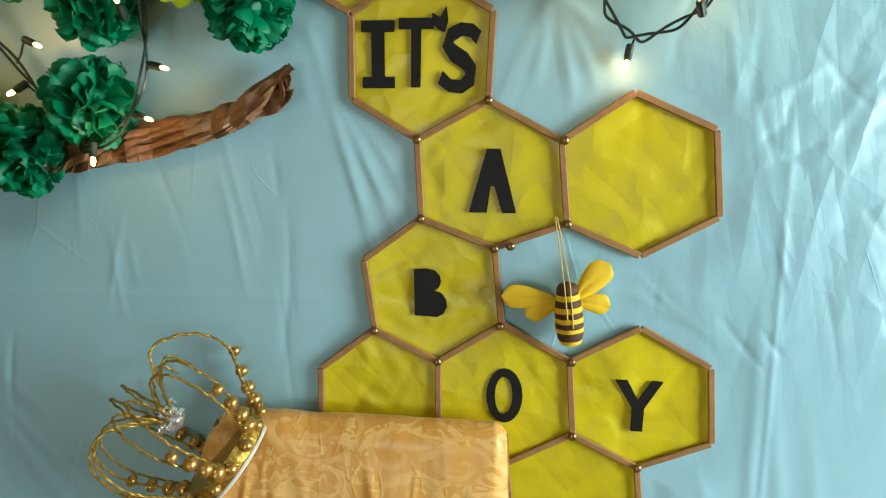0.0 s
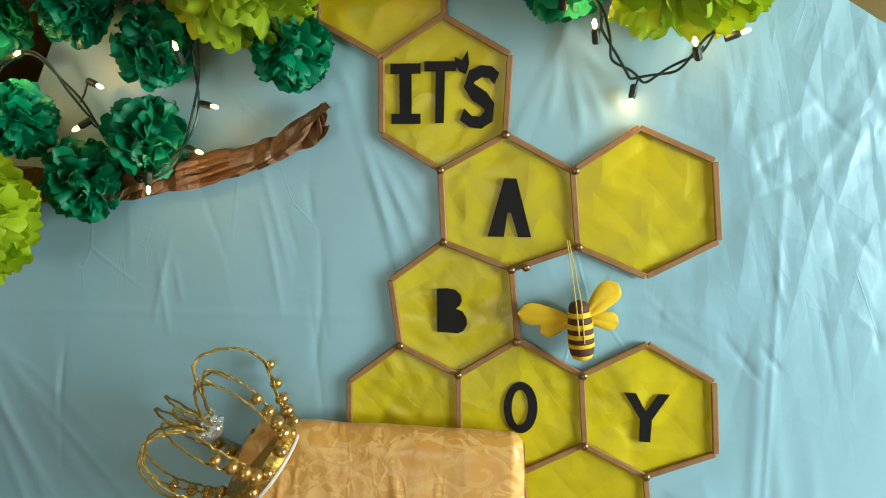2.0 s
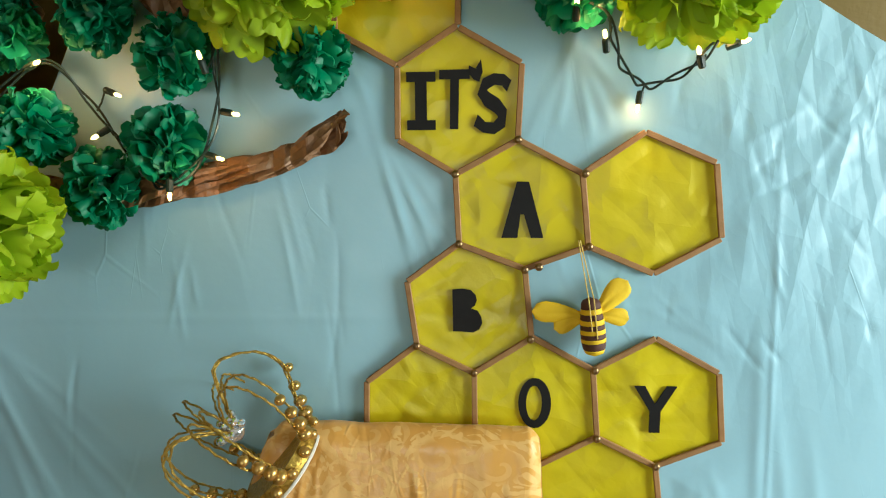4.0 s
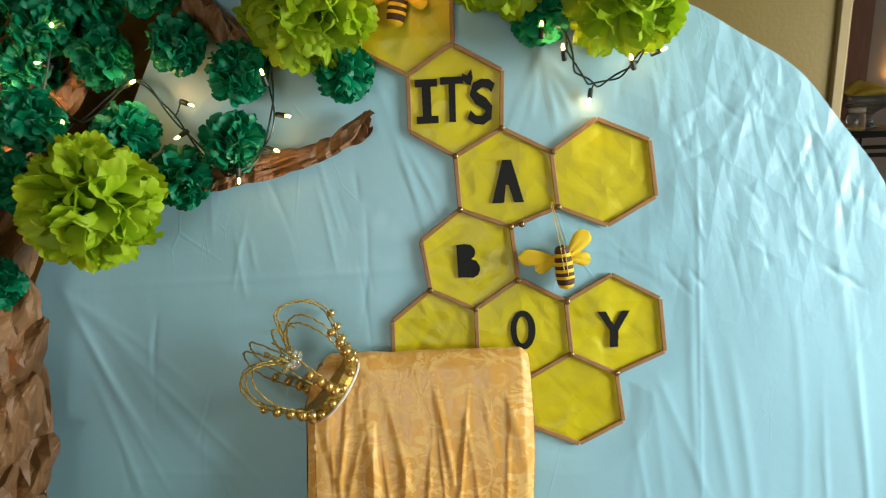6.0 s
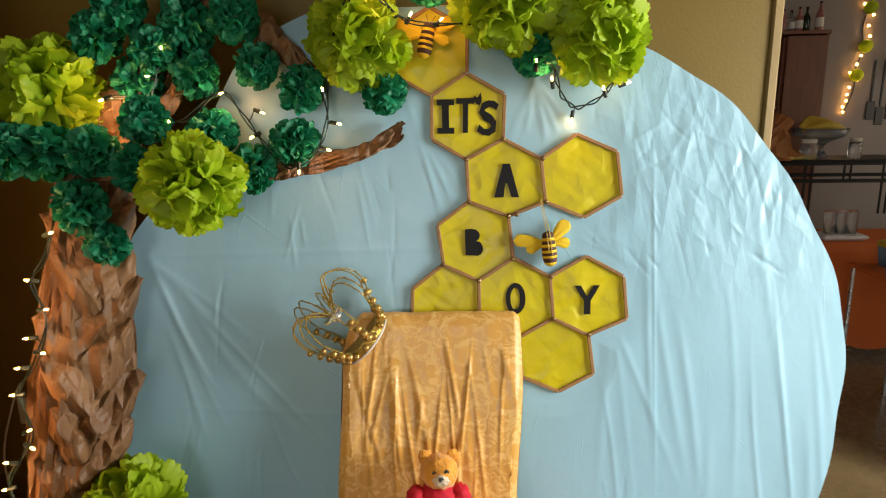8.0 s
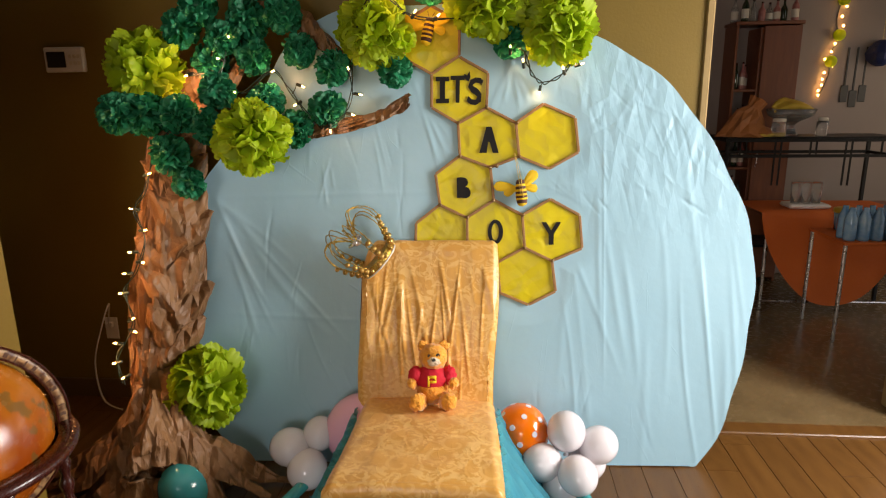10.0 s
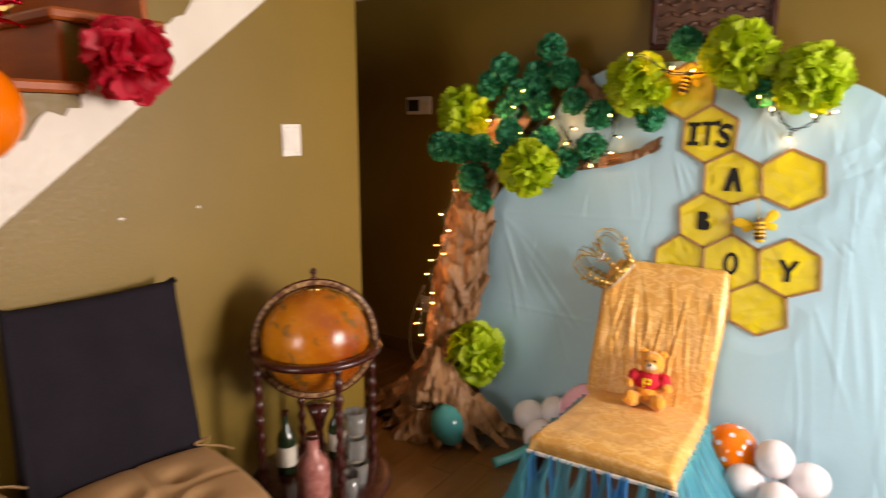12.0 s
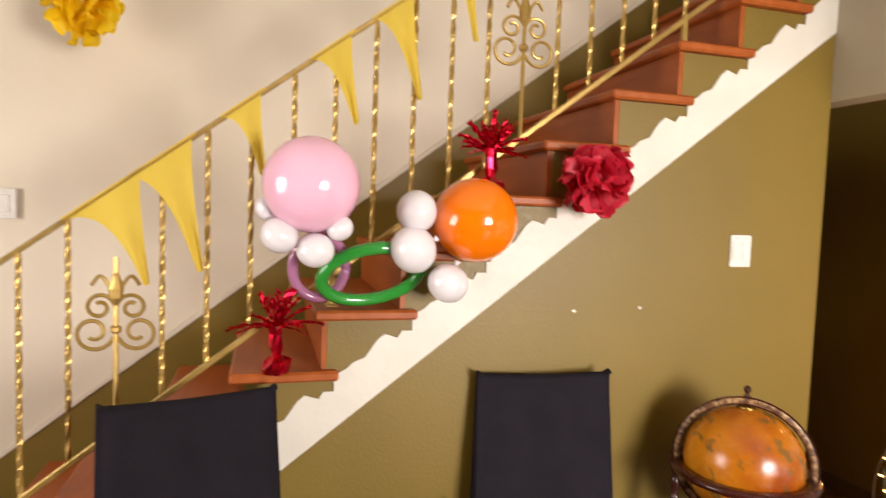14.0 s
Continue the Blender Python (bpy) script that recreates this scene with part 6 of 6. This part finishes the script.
slip_chair(pose(-1.565, -1.865, 0, 0, 0, -8), 3)
slip_chair(pose(-1.51, -3.03, 0, 0, 0, 13), 4)
cushion(pose(-1.565, -1.865, 0, 0, 0, -8) @ pose(0.325, 0.0, 0.48, 0, 0, -5))
st = thing("stool", "dark wooden stool between the chairs", "stool", pose(-1.36, -2.44, 0, 0, 0, 4))
part("stool_seat", box(-0.19, 0.19, -0.19, 0.19, 0.54, 0.57, 0.006), MAHOGANY, st)
for x in (-0.16, 0.16):
    for y in (-0.16, 0.16):
        part("leg", tube([(x * 1.1, y * 1.1, 0), (x, y, 0.54)], 0.016, 10), MAHOGANY, st)
    part("stretcher", box(x - 0.01, x + 0.01, -0.15, 0.15, 0.2, 0.225, 0.003), MAHOGANY, st)
cushion(pose(-1.36, -2.44, 0.565, 0, 0, -4))


def globe_bar():
    C = Vector((-1.31, -1.21, 0))
    root = thing("globe_bar", "antique-style globe drinks cabinet on turned mahogany legs", "globe bar", Matrix.Translation(C))
    zc = 0.79
    part("globe", ball((0, 0, zc), 0.197, None, 48, 32), GLOBE_MAP, root, "orange-brown antique map globe", True)
    # meridian ring, turned to the room
    mr = pose(0, 0, zc, 90, 0, 48)
    bm = bmesh.new()
    prof = [(0.207, -0.011), (0.231, -0.011), (0.233, 0.0), (0.231, 0.011), (0.207, 0.011)]
    rings = [[bm.verts.new(mr @ Vector((r * math.cos(a), r * math.sin(a), z))) for r, z in prof] for a in [2 * math.pi * i / 72 for i in range(72)]]
    for i in range(72):
        for j in range(5):
            bm.faces.new((rings[i][j], rings[i][(j + 1) % 5], rings[(i + 1) % 72][(j + 1) % 5], rings[(i + 1) % 72][j]))
    bmesh.ops.recalc_face_normals(bm, faces=bm.faces)
    ring_ob = part("meridian_ring", bm, RING_PAPER, root, "printed paper meridian ring", True)
    for rr in (0.208, 0.232):
        part("ring_edge", tube([mr @ Vector((rr * math.cos(a), rr * math.sin(a), 0.0115)) for a in [2 * math.pi * i / 60 for i in range(61)]], 0.003, 6), MAHOGANY, ring_ob)
    # printed ticks along the ring
    for i in range(60):
        a = 2 * math.pi * i / 60
        q = mr @ Matrix.Rotation(a, 4, "Z") @ Matrix.Translation((0.219, 0, 0.0115))
        bm = box(-0.006, 0.006, -0.0015 - 0.003 * (i % 3 == 0), 0.0015 + 0.003 * (i % 3 == 0), 0, 0.0006)
        part("tick_mark", bm, CARVED, ring_ob, m=q)
    part("horizon_ring", lathe([(0.203, -0.012), (0.226, -0.016), (0.241, -0.011), (0.246, 0.0), (0.241, 0.010), (0.226, 0.012), (0.203, 0.010), (0.20, 0.0), (0.203, -0.012)], 56, None, Matrix.Translation((0, 0, zc - 0.03))), MAHOGANY, root, "polished mahogany horizon ring", True)
    part("finial", lathe([(0.016, 0.0), (0.008, 0.010), (0.007, 0.018), (0.013, 0.026), (0.012, 0.036), (0.004, 0.044)], 14, None, Matrix.Translation((0, 0, zc + 0.229))), MAHOGANY, root, "turned finial", True)
    part("pole_cap", lathe([(0.034, 0), (0.026, 0.006), (0.010, 0.009)], 20, None, Matrix.Translation((0, 0, zc + 0.195))), GOLD, root, "small brass pole cap", True)
    prof = [(0.014, 0.0)]
    for i in range(12):
        z = 0.02 + i * 0.06
        prof += [(0.015, z), (0.018, z + 0.012), (0.014, z + 0.024), (0.010, z + 0.036), (0.013, z + 0.05)]
    prof = [(r, z) for r, z in prof if z < zc - 0.05] + [(0.018, zc - 0.035)]
    for k in range(4):
        a = math.pi / 4 + k * math.pi / 2 + 0.3
        part("leg", lathe(prof, 14, None, Matrix.Translation((0.222 * math.cos(a), 0.222 * math.sin(a), 0))), MAHOGANY, root, "turned leg", True)
    part("shelf", lathe([(0.25, 0.20), (0.272, 0.205), (0.275, 0.215), (0.272, 0.226), (0.25, 0.23)], 44), MAHOGANY, root, "round mahogany shelf", True)
    part("centre_post", lathe([(0.03, 0.23), (0.035, 0.26), (0.016, 0.30), (0.022, 0.36), (0.014, 0.42), (0.03, 0.48), (0.05, 0.53)], 14), MAHOGANY, root, "turned centre post", True)
    return C


GC = globe_bar()


def bottle(m, h, r, glass, label, paper=None):
    root = thing("bottle", label, "bottle", m, "bottles")
    part("body", lathe([(r * 0.9, 0), (r, h * 0.03), (r, h * 0.55), (r * 0.8, h * 0.64), (r * 0.36, h * 0.74), (r * 0.30, h * 0.94)], 16), glass, root, smooth=True)
    part("cap", lathe([(r * 0.36, h * 0.93), (r * 0.37, h * 0.99), (r * 0.3, h)], 12), MAHOGANY, root, smooth=True)
    if paper:
        part("label_band", lathe([(r * 1.015, h * 0.15), (r * 1.02, h * 0.16), (r * 1.02, h * 0.45), (r * 1.015, h * 0.46)], 16), paper, root)
    return root


bottle(Matrix.Translation(GC + Vector((0.10, -0.14, 0.23))), 0.27, 0.062, PINK_LABEL, "squat bottle with a pink patterned wrap on the globe bar")
bottle(Matrix.Translation(GC + Vector((-0.13, -0.05, 0.23))), 0.26, 0.038, WINE, "dark wine bottle on the globe bar", PAPER)
bottle(Matrix.Translation(GC + Vector((-0.05, 0.15, 0.23))), 0.24, 0.036, WINE, "dark wine bottle on the globe bar", PAPER)


def glass_cup(m, h, r):
    root = thing("drinking_glass", "clear drinking glass on the globe bar shelf", "glass", m, "glasses")
    part("bowl", lathe([(r * 0.75, 0), (r * 0.8, 0.004), (r, h), (r * 0.93, h), (r * 0.72, 0.012)], 16), GLASS, root, smooth=True)
    return root


for dx, dy, dz in ((0.16, 0.03, 0.23), (0.155, 0.03, 0.33), (0.15, 0.035, 0.43), (0.05, 0.16, 0.23), (0.19, -0.06, 0.23)):
    glass_cup(Matrix.Translation(GC + Vector((dx, dy, dz))), 0.095, 0.042)

# outlet and loose white cable in the dark hall
ol = thing("wall_outlet", "white wall outlet with a loose cable", "outlet", at(-2.02, YB + 0.0443 * 2.02 - 0.002, 0.38))
part("plate", box(-0.035, 0.035, -0.006, 0, -0.058, 0.058, 0.003), PLASTIC, ol)
part("plug", box(-0.014, 0.014, -0.03, -0.004, 0.008, 0.036, 0.004), PLASTIC, ol)
part("cable", tube(smooth_path([(0, -0.028, 0.02), (0.03, -0.06, 0.09), (0.06, -0.09, 0.16), (0.03, -0.12, 0.06), (-0.05, -0.10, -0.15), (-0.02, -0.12, -0.34), (0.10, -0.16, -0.374)], 7), 0.004, 6), PLASTIC, ol)


# ---------------------------------------------------------------- what the doorway shows of the kitchen
def bookcase():
    root = thing("drinks_cabinet", "tall red-brown cabinet with open bottle shelves and a closed door", "cabinet", at(1.835, 2.72, 0))
    part("side", box(0.0, 0.02, 0, 0.3, 0, 2.01, 0.003), SHELF, root)
    part("side", box(0.46, 0.48, 0, 0.3, 0, 2.01, 0.003), SHELF, root)
    part("divider", box(0.18, 0.2, 0.0, 0.29, 0.02, 1.99, 0.002), SHELF, root)
    part("back", box(0.02, 0.46, 0.285, 0.3, 0.0, 1.99), SHELF, root)
    part("top", box(-0.01, 0.49, -0.01, 0.3, 2.01, 2.035, 0.003), SHELF, root)
    d = part("door", box(0.2, 0.472, -0.02, 0.0, 0.04, 2.0, 0.004), SHELF, root)
    part("handle", tube([(0.225, -0.022, 0.95), (0.225, -0.045, 0.97), (0.225, -0.045, 1.05), (0.225, -0.022, 1.07)], 0.005, 8), CHROME, d)
    for z in (0.3, 0.62, 0.92, 1.2, 1.52):
        part("shelf_board", box(0.02, 0.18, 0.005, 0.285, z, z + 0.018, 0.002), SHELF, root)


bookcase()
rng = random.Random(17)
for z in (0.638, 0.938, 1.218, 1.538):
    for x in (0.05, 0.10, 0.15):
        bottle(at(1.835, 2.72, 0) @ Matrix.Translation((x, 0.10 + rng.uniform(-0.03, 0.08), z)), rng.uniform(0.17, 0.25), 0.021, rng.choice((WINE, GLASS, PINK_LABEL)), "small bottle on the cabinet shelf", rng.choice((PAPER, None)))
for x in (0.03, 0.09, 0.15, 0.21, 0.27, 0.33, 0.39, 0.45):
    bottle(at(1.835, 2.72, 0) @ Matrix.Translation((x, 0.12 + rng.uniform(-0.03, 0.05), 2.035)), rng.uniform(0.14, 0.24), 0.026, rng.choice((WINE, GLASS, PINK_LABEL)), "bottle standing on top of the cabinet", rng.choice((PAPER, None)))


def rack():
    root = thing("iron_rack", "black iron bar table with a lattice edge", "table", at(1.66, 2.25, 0))
    for x in (0.0, 1.15):
        for y in (0, 0.35):
            part("leg", box(x - 0.012, x + 0.012, y - 0.012, y + 0.012, 0, 1.17, 0.002), IRON, root)
    for z in (1.17, 1.06):
        for y in (0, 0.35):
            part("rail", box(-0.02, 1.17, y - 0.012, y + 0.012, z, z + 0.022, 0.002), IRON, root)
        for x in (0, 1.15):
            part("rail", box(x - 0.01, x + 0.01, 0.0, 0.35, z, z + 0.02, 0.002), IRON, root)
    for i in range(5):
        x = 0.09 + 0.24 * i
        part("lattice_bar", box(x - 0.005, x + 0.005, -0.005, 0.005, 0.86 if i % 2 else 1.08, 1.17), IRON, root)
        part("lattice_bar", box(x + 0.04 - 0.005, x + 0.04 + 0.005, -0.005, 0.005, 0.86 if i % 2 else 1.08, 1.17), IRON, root)
    part("top", box(-0.02, 1.17, -0.01, 0.36, 1.192, 1.205, 0.003), IRON, root)
    part("lower_shelf", box(0.0, 1.15, 0.0, 0.35, 0.40, 0.42, 0.003), IRON, root)


rack()
bowl = thing("glass_fruit_bowl", "glass pedestal bowl holding bananas", "fruit bowl", at(2.16, 2.42, 1.205))
part("bowl", lathe([(0.07, 0), (0.05, 0.02), (0.03, 0.07), (0.06, 0.10), (0.15, 0.14), (0.17, 0.19), (0.16, 0.19), (0.14, 0.15), (0.05, 0.115)], 24), GLASS, bowl, smooth=True)
for i in range(6):
    bn = thing("banana", "ripe yellow banana in the glass bowl", "banana", at(2.16, 2.42, 1.385 + 0.007 * i, 4 + 7 * i), "bananas")
    p = [(-0.15 + 0.30 * t, -0.06 + 0.024 * i, 0.04 * math.sin(math.pi * t) - 0.01) for t in [k / 10 for k in range(11)]]
    part("peel", tube(p, [0.006, 0.014, 0.02, 0.022, 0.026, 0.027, 0.027, 0.026, 0.022, 0.013, 0.005], 8), BANANA, bn, smooth=True)
bag = part("paper_bag", crumpled([(0, 0, 0), (0, 0, 0.03), (0, 0, 0.09), (0.02, 0, 0.15), (0.04, 0, 0.20), (0.07, 0, 0.26)], [0.19, 0.21, 0.17, 0.11, 0.06, 0.08], 18, 5, 0.4, 5, None, 0.7), BAG, None, "", False, at(1.84, 2.40, 1.205))
tagged(bag, "crumpled orange-brown bag on the iron table", "bag")
for x, y, s in ((2.02, 2.28, 1.0), (2.36, 2.35, 0.8)):
    j = thing("glass_jar", "clear glass jar with a pale lid", "jar", at(x, y, 1.205), "jars")
    part("body", lathe([(0.045 * s, 0), (0.05 * s, 0.01), (0.05 * s, 0.09), (0.04 * s, 0.105)], 16), GLASS, j, smooth=True)
    part("lid", lathe([(0.042 * s, 0.104), (0.044 * s, 0.125), (0.03 * s, 0.128)], 16), PAPER, j, smooth=True)
p = part("snack_packet", box(-0.10, 0.10, -0.05, 0.05, 0, 0.03, 0.01), BANANA, None, "", False, at(1.96, 2.30, 1.205, 15))
tagged(p, "yellow snack packet on the iron table", "packet")


def clothed_table():
    root = thing("clothed_table", "table under an orange cloth that hangs in a deep curve", "table", at(1.86, 1.98, 0))
    part("tabletop", box(0, 1.3, 0, 0.55, 0.685, 0.705, 0.004), SHELF, root)
    for x, y in ((0.03, 0.03), (0.03, 0.52), (1.27, 0.03), (1.27, 0.52)):
        part("leg", tube([(x, y, 0), (x, y, 0.685)], 0.013, 10), CHROME, root, "steel tube leg")
    part("stretcher", tube([(0.03, 0.03, 0.06), (1.27, 0.03, 0.06)], 0.010, 8), CHROME, root)
    vs, fs, n, k = [], [], 44, 16
    for i in range(n + 1):
        f = i / n
        x = -0.04 + 0.98 * f
        low = 0.71 - 0.63 * max(0, 1 - ((f - 0.52) / 0.52) ** 2) ** 0.75 - 0.03
        for j in range(k + 1):
            t = j / k
            if t < 0.25:
                y, z = 0.5 - 0.52 * t / 0.25, 0.712
            else:
                s = (t - 0.25) / 0.75
                y, z = -0.022 - 0.02 * math.sin(s * 2) + 0.012 * math.sin(14 * f + 1) * s, 0.712 - (0.712 - low) * s
            vs.append((x, y, z))
    for i in range(n):
        for j in range(k):
            a = i * (k + 1) + j
            fs.append((a, a + k + 1, a + k + 2, a + 1))
    raw("tablecloth", vs, fs, ORANGE_CLOTH, root, "orange tablecloth")


clothed_table()
tr = thing("plastic_tray", "pale plastic tray of stacked cups", "tray", at(2.20, 2.15, 0.716))
part("tray_dish", box(-0.14, 0.14, -0.09, 0.09, 0, 0.03, 0.012), PLASTIC, tr)
for x in (-0.07, 0.0, 0.07):
    part("stacked_cup", lathe([(0.03, 0.02), (0.036, 0.16), (0.034, 0.18)], 14, None, Matrix.Translation((x, 0, 0.0))), GLASS, tr, smooth=True)
pk = thing("water_bottle_pack", "shrink-wrapped pack of water bottles with blue caps", "water bottles", at(2.24, 1.52, 0.0))
part("stand_top", box(-0.18, 0.5, -0.15, 0.30, 0.615, 0.635, 0.004), ORANGE_CLOTH, pk, "orange-covered stand")
for x, y in ((-0.16, -0.13), (-0.16, 0.28), (0.48, -0.13), (0.48, 0.28)):
    part("stand_leg", tube([(x, y, 0), (x, y, 0.615)], 0.012, 10), CHROME, pk)
for i in range(4):
    for j in range(2):
        part("bottle", lathe([(0.034, 0.635), (0.036, 0.65), (0.036, 0.77), (0.016, 0.82), (0.016, 0.835)], 12, None, Matrix.Translation((-0.12 + 0.078 * i, -0.08 + 0.078 * j, 0))), BLUE_PACK, pk, smooth=True)
tubp = thing("food_tub", "blue plastic tub with a yellow lid", "tub", at(2.26, 1.75, 0.635))
part("tub", lathe([(0.06, 0), (0.07, 0.12)], 18), BLUE_PACK, tubp, smooth=True)
part("lid", lathe([(0.074, 0.115), (0.074, 0.14), (0.06, 0.145)], 18), BANANA, tubp, smooth=True)
bottle(at(2.55, 1.72, 0.635), 0.30, 0.045, WINE, "large dark green bottle on the kitchen table")

# string lights with lime paper balls on the kitchen wall
kl = thing("string_lights", "string lights with small lime paper balls down the kitchen wall", "string lights", at(2.69, 2.98, 0))
pts = smooth_path([(0.00, -0.06, 2.40), (0.02, -0.05, 2.25), (-0.01, -0.05, 2.08), (0.01, -0.05, 1.92), (-0.03, -0.05, 1.78), (-0.02, -0.05, 1.66), (-0.05, -0.05, 1.55), (-0.08, -0.05, 1.47)], 7)
part("cable", tube(pts, 0.003, 6), WIRE, kl)
for i in range(2, len(pts), 3):
    part("bulb", ball(pts[i] + Vector((RND.uniform(-0.05, 0.05), -0.02, 0)), 0.009, None, 8, 6), BULB, kl, smooth=True)
for i in (9, 20, 30):
    part("paper_ball", ball(pts[i] + Vector((0.0, -0.03, 0.0)), 0.045, None, 14, 10), LIME, kl, smooth=True)
nb = thing("paper_ball", "navy blue paper ball hanging by a thread", "paper ball", at(3.02, 2.88, 1.80))
part("ball", crumpled([(0, 0, -0.098), (0, 0, -0.085), (0, 0, -0.05), (0, 0, 0), (0, 0, 0.05), (0, 0, 0.085), (0, 0, 0.098)], [0.02, 0.05, 0.085, 0.10, 0.085, 0.05, 0.02], 24, 7, 0.12), NAVY, nb)
part("thread", tube([(0, 0, 0.09), (0, 0, 0.7)], 0.0015, 5), STRING, nb)
for i, (x, ln) in enumerate(((2.80, 0.30), (2.87, 0.34), (2.94, 0.3))):
    u = thing("kitchen_utensil", "dark kitchen utensil hanging on the wall", "utensil", at(x, 2.93, 1.85), "utensils")
    part("shaft", box(-0.008, 0.008, -0.01, 0.0, -ln, 0, 0.003), DARK, u)
    part("blade", box(-0.03, 0.03, -0.012, -0.004, -ln - 0.12, -ln + 0.01, 0.004), DARK, u)


# ---------------------------------------------------------------- floorboards
W = 0.132
board = {}
for k, ln in enumerate((0.9, 1.15, 1.4)):
    o = part("plank", box(0.0006, W - 0.0006, 0.0006, ln - 0.0006, -0.014, 0.0, 0.0018), PLANK)
    board[k] = (ln, o.data)
    bpy.data.objects.remove(o)
rng = random.Random(77)
rest_v, rest_f = [], []
for i in range(-30, 21):
    x = W * i
    y = -5.4 if x > -2.7 else YC + 0.1
    first = rng.uniform(0.25, 0.9)
    end = 0.335 if x > 0.68 else YB
    while y < end - 0.03:
        k = rng.randrange(3)
        ln, me = board[k]
        y1 = min(y + ln, end)
        if first:
            y1, first = min(y + first, end), 0.0
        if y > -1.75 and -2.5 < x < 1.9:
            if y1 - y < ln - 0.001:
                o = new("plank", me)
                o.scale = (1, (y1 - y) / ln, 1)
            else:
                o = new("plank", me)
            o.parent = floor
            o.location = (x, y, 0)
        else:
            q = len(rest_v)
            rest_v += [(x + 0.0006, y, 0), (x + W - 0.0006, y, 0), (x + W - 0.0006, y1 - 0.002, 0), (x + 0.0006, y1 - 0.002, 0),
                       (x + 0.0006, y, -0.012), (x + W - 0.0006, y, -0.012), (x + W - 0.0006, y1 - 0.002, -0.012), (x + 0.0006, y1 - 0.002, -0.012)]
            rest_f += [(q, q + 1, q + 2, q + 3), (q, q + 4, q + 5, q + 1), (q + 1, q + 5, q + 6, q + 2), (q + 2, q + 6, q + 7, q + 3), (q + 3, q + 7, q + 4, q)]
        y = y1
tagged(raw("planks", rest_v, rest_f, PLANK, floor, "", False), "red-brown floorboards further off", "", "", "stuff")


# ---------------------------------------------------------------- from layout units to metres
for me in bpy.data.meshes:
    me.transform(Matrix.Scale(UNIT, 4))
for ob in scene.objects:
    if ob.type in ("MESH", "EMPTY", "LIGHT"):
        ob.location = ob.location * UNIT
        if ob.type == "LIGHT" and ob.data.type == "AREA":
            ob.data.size, ob.data.size_y = ob.data.size * UNIT, ob.data.size_y * UNIT
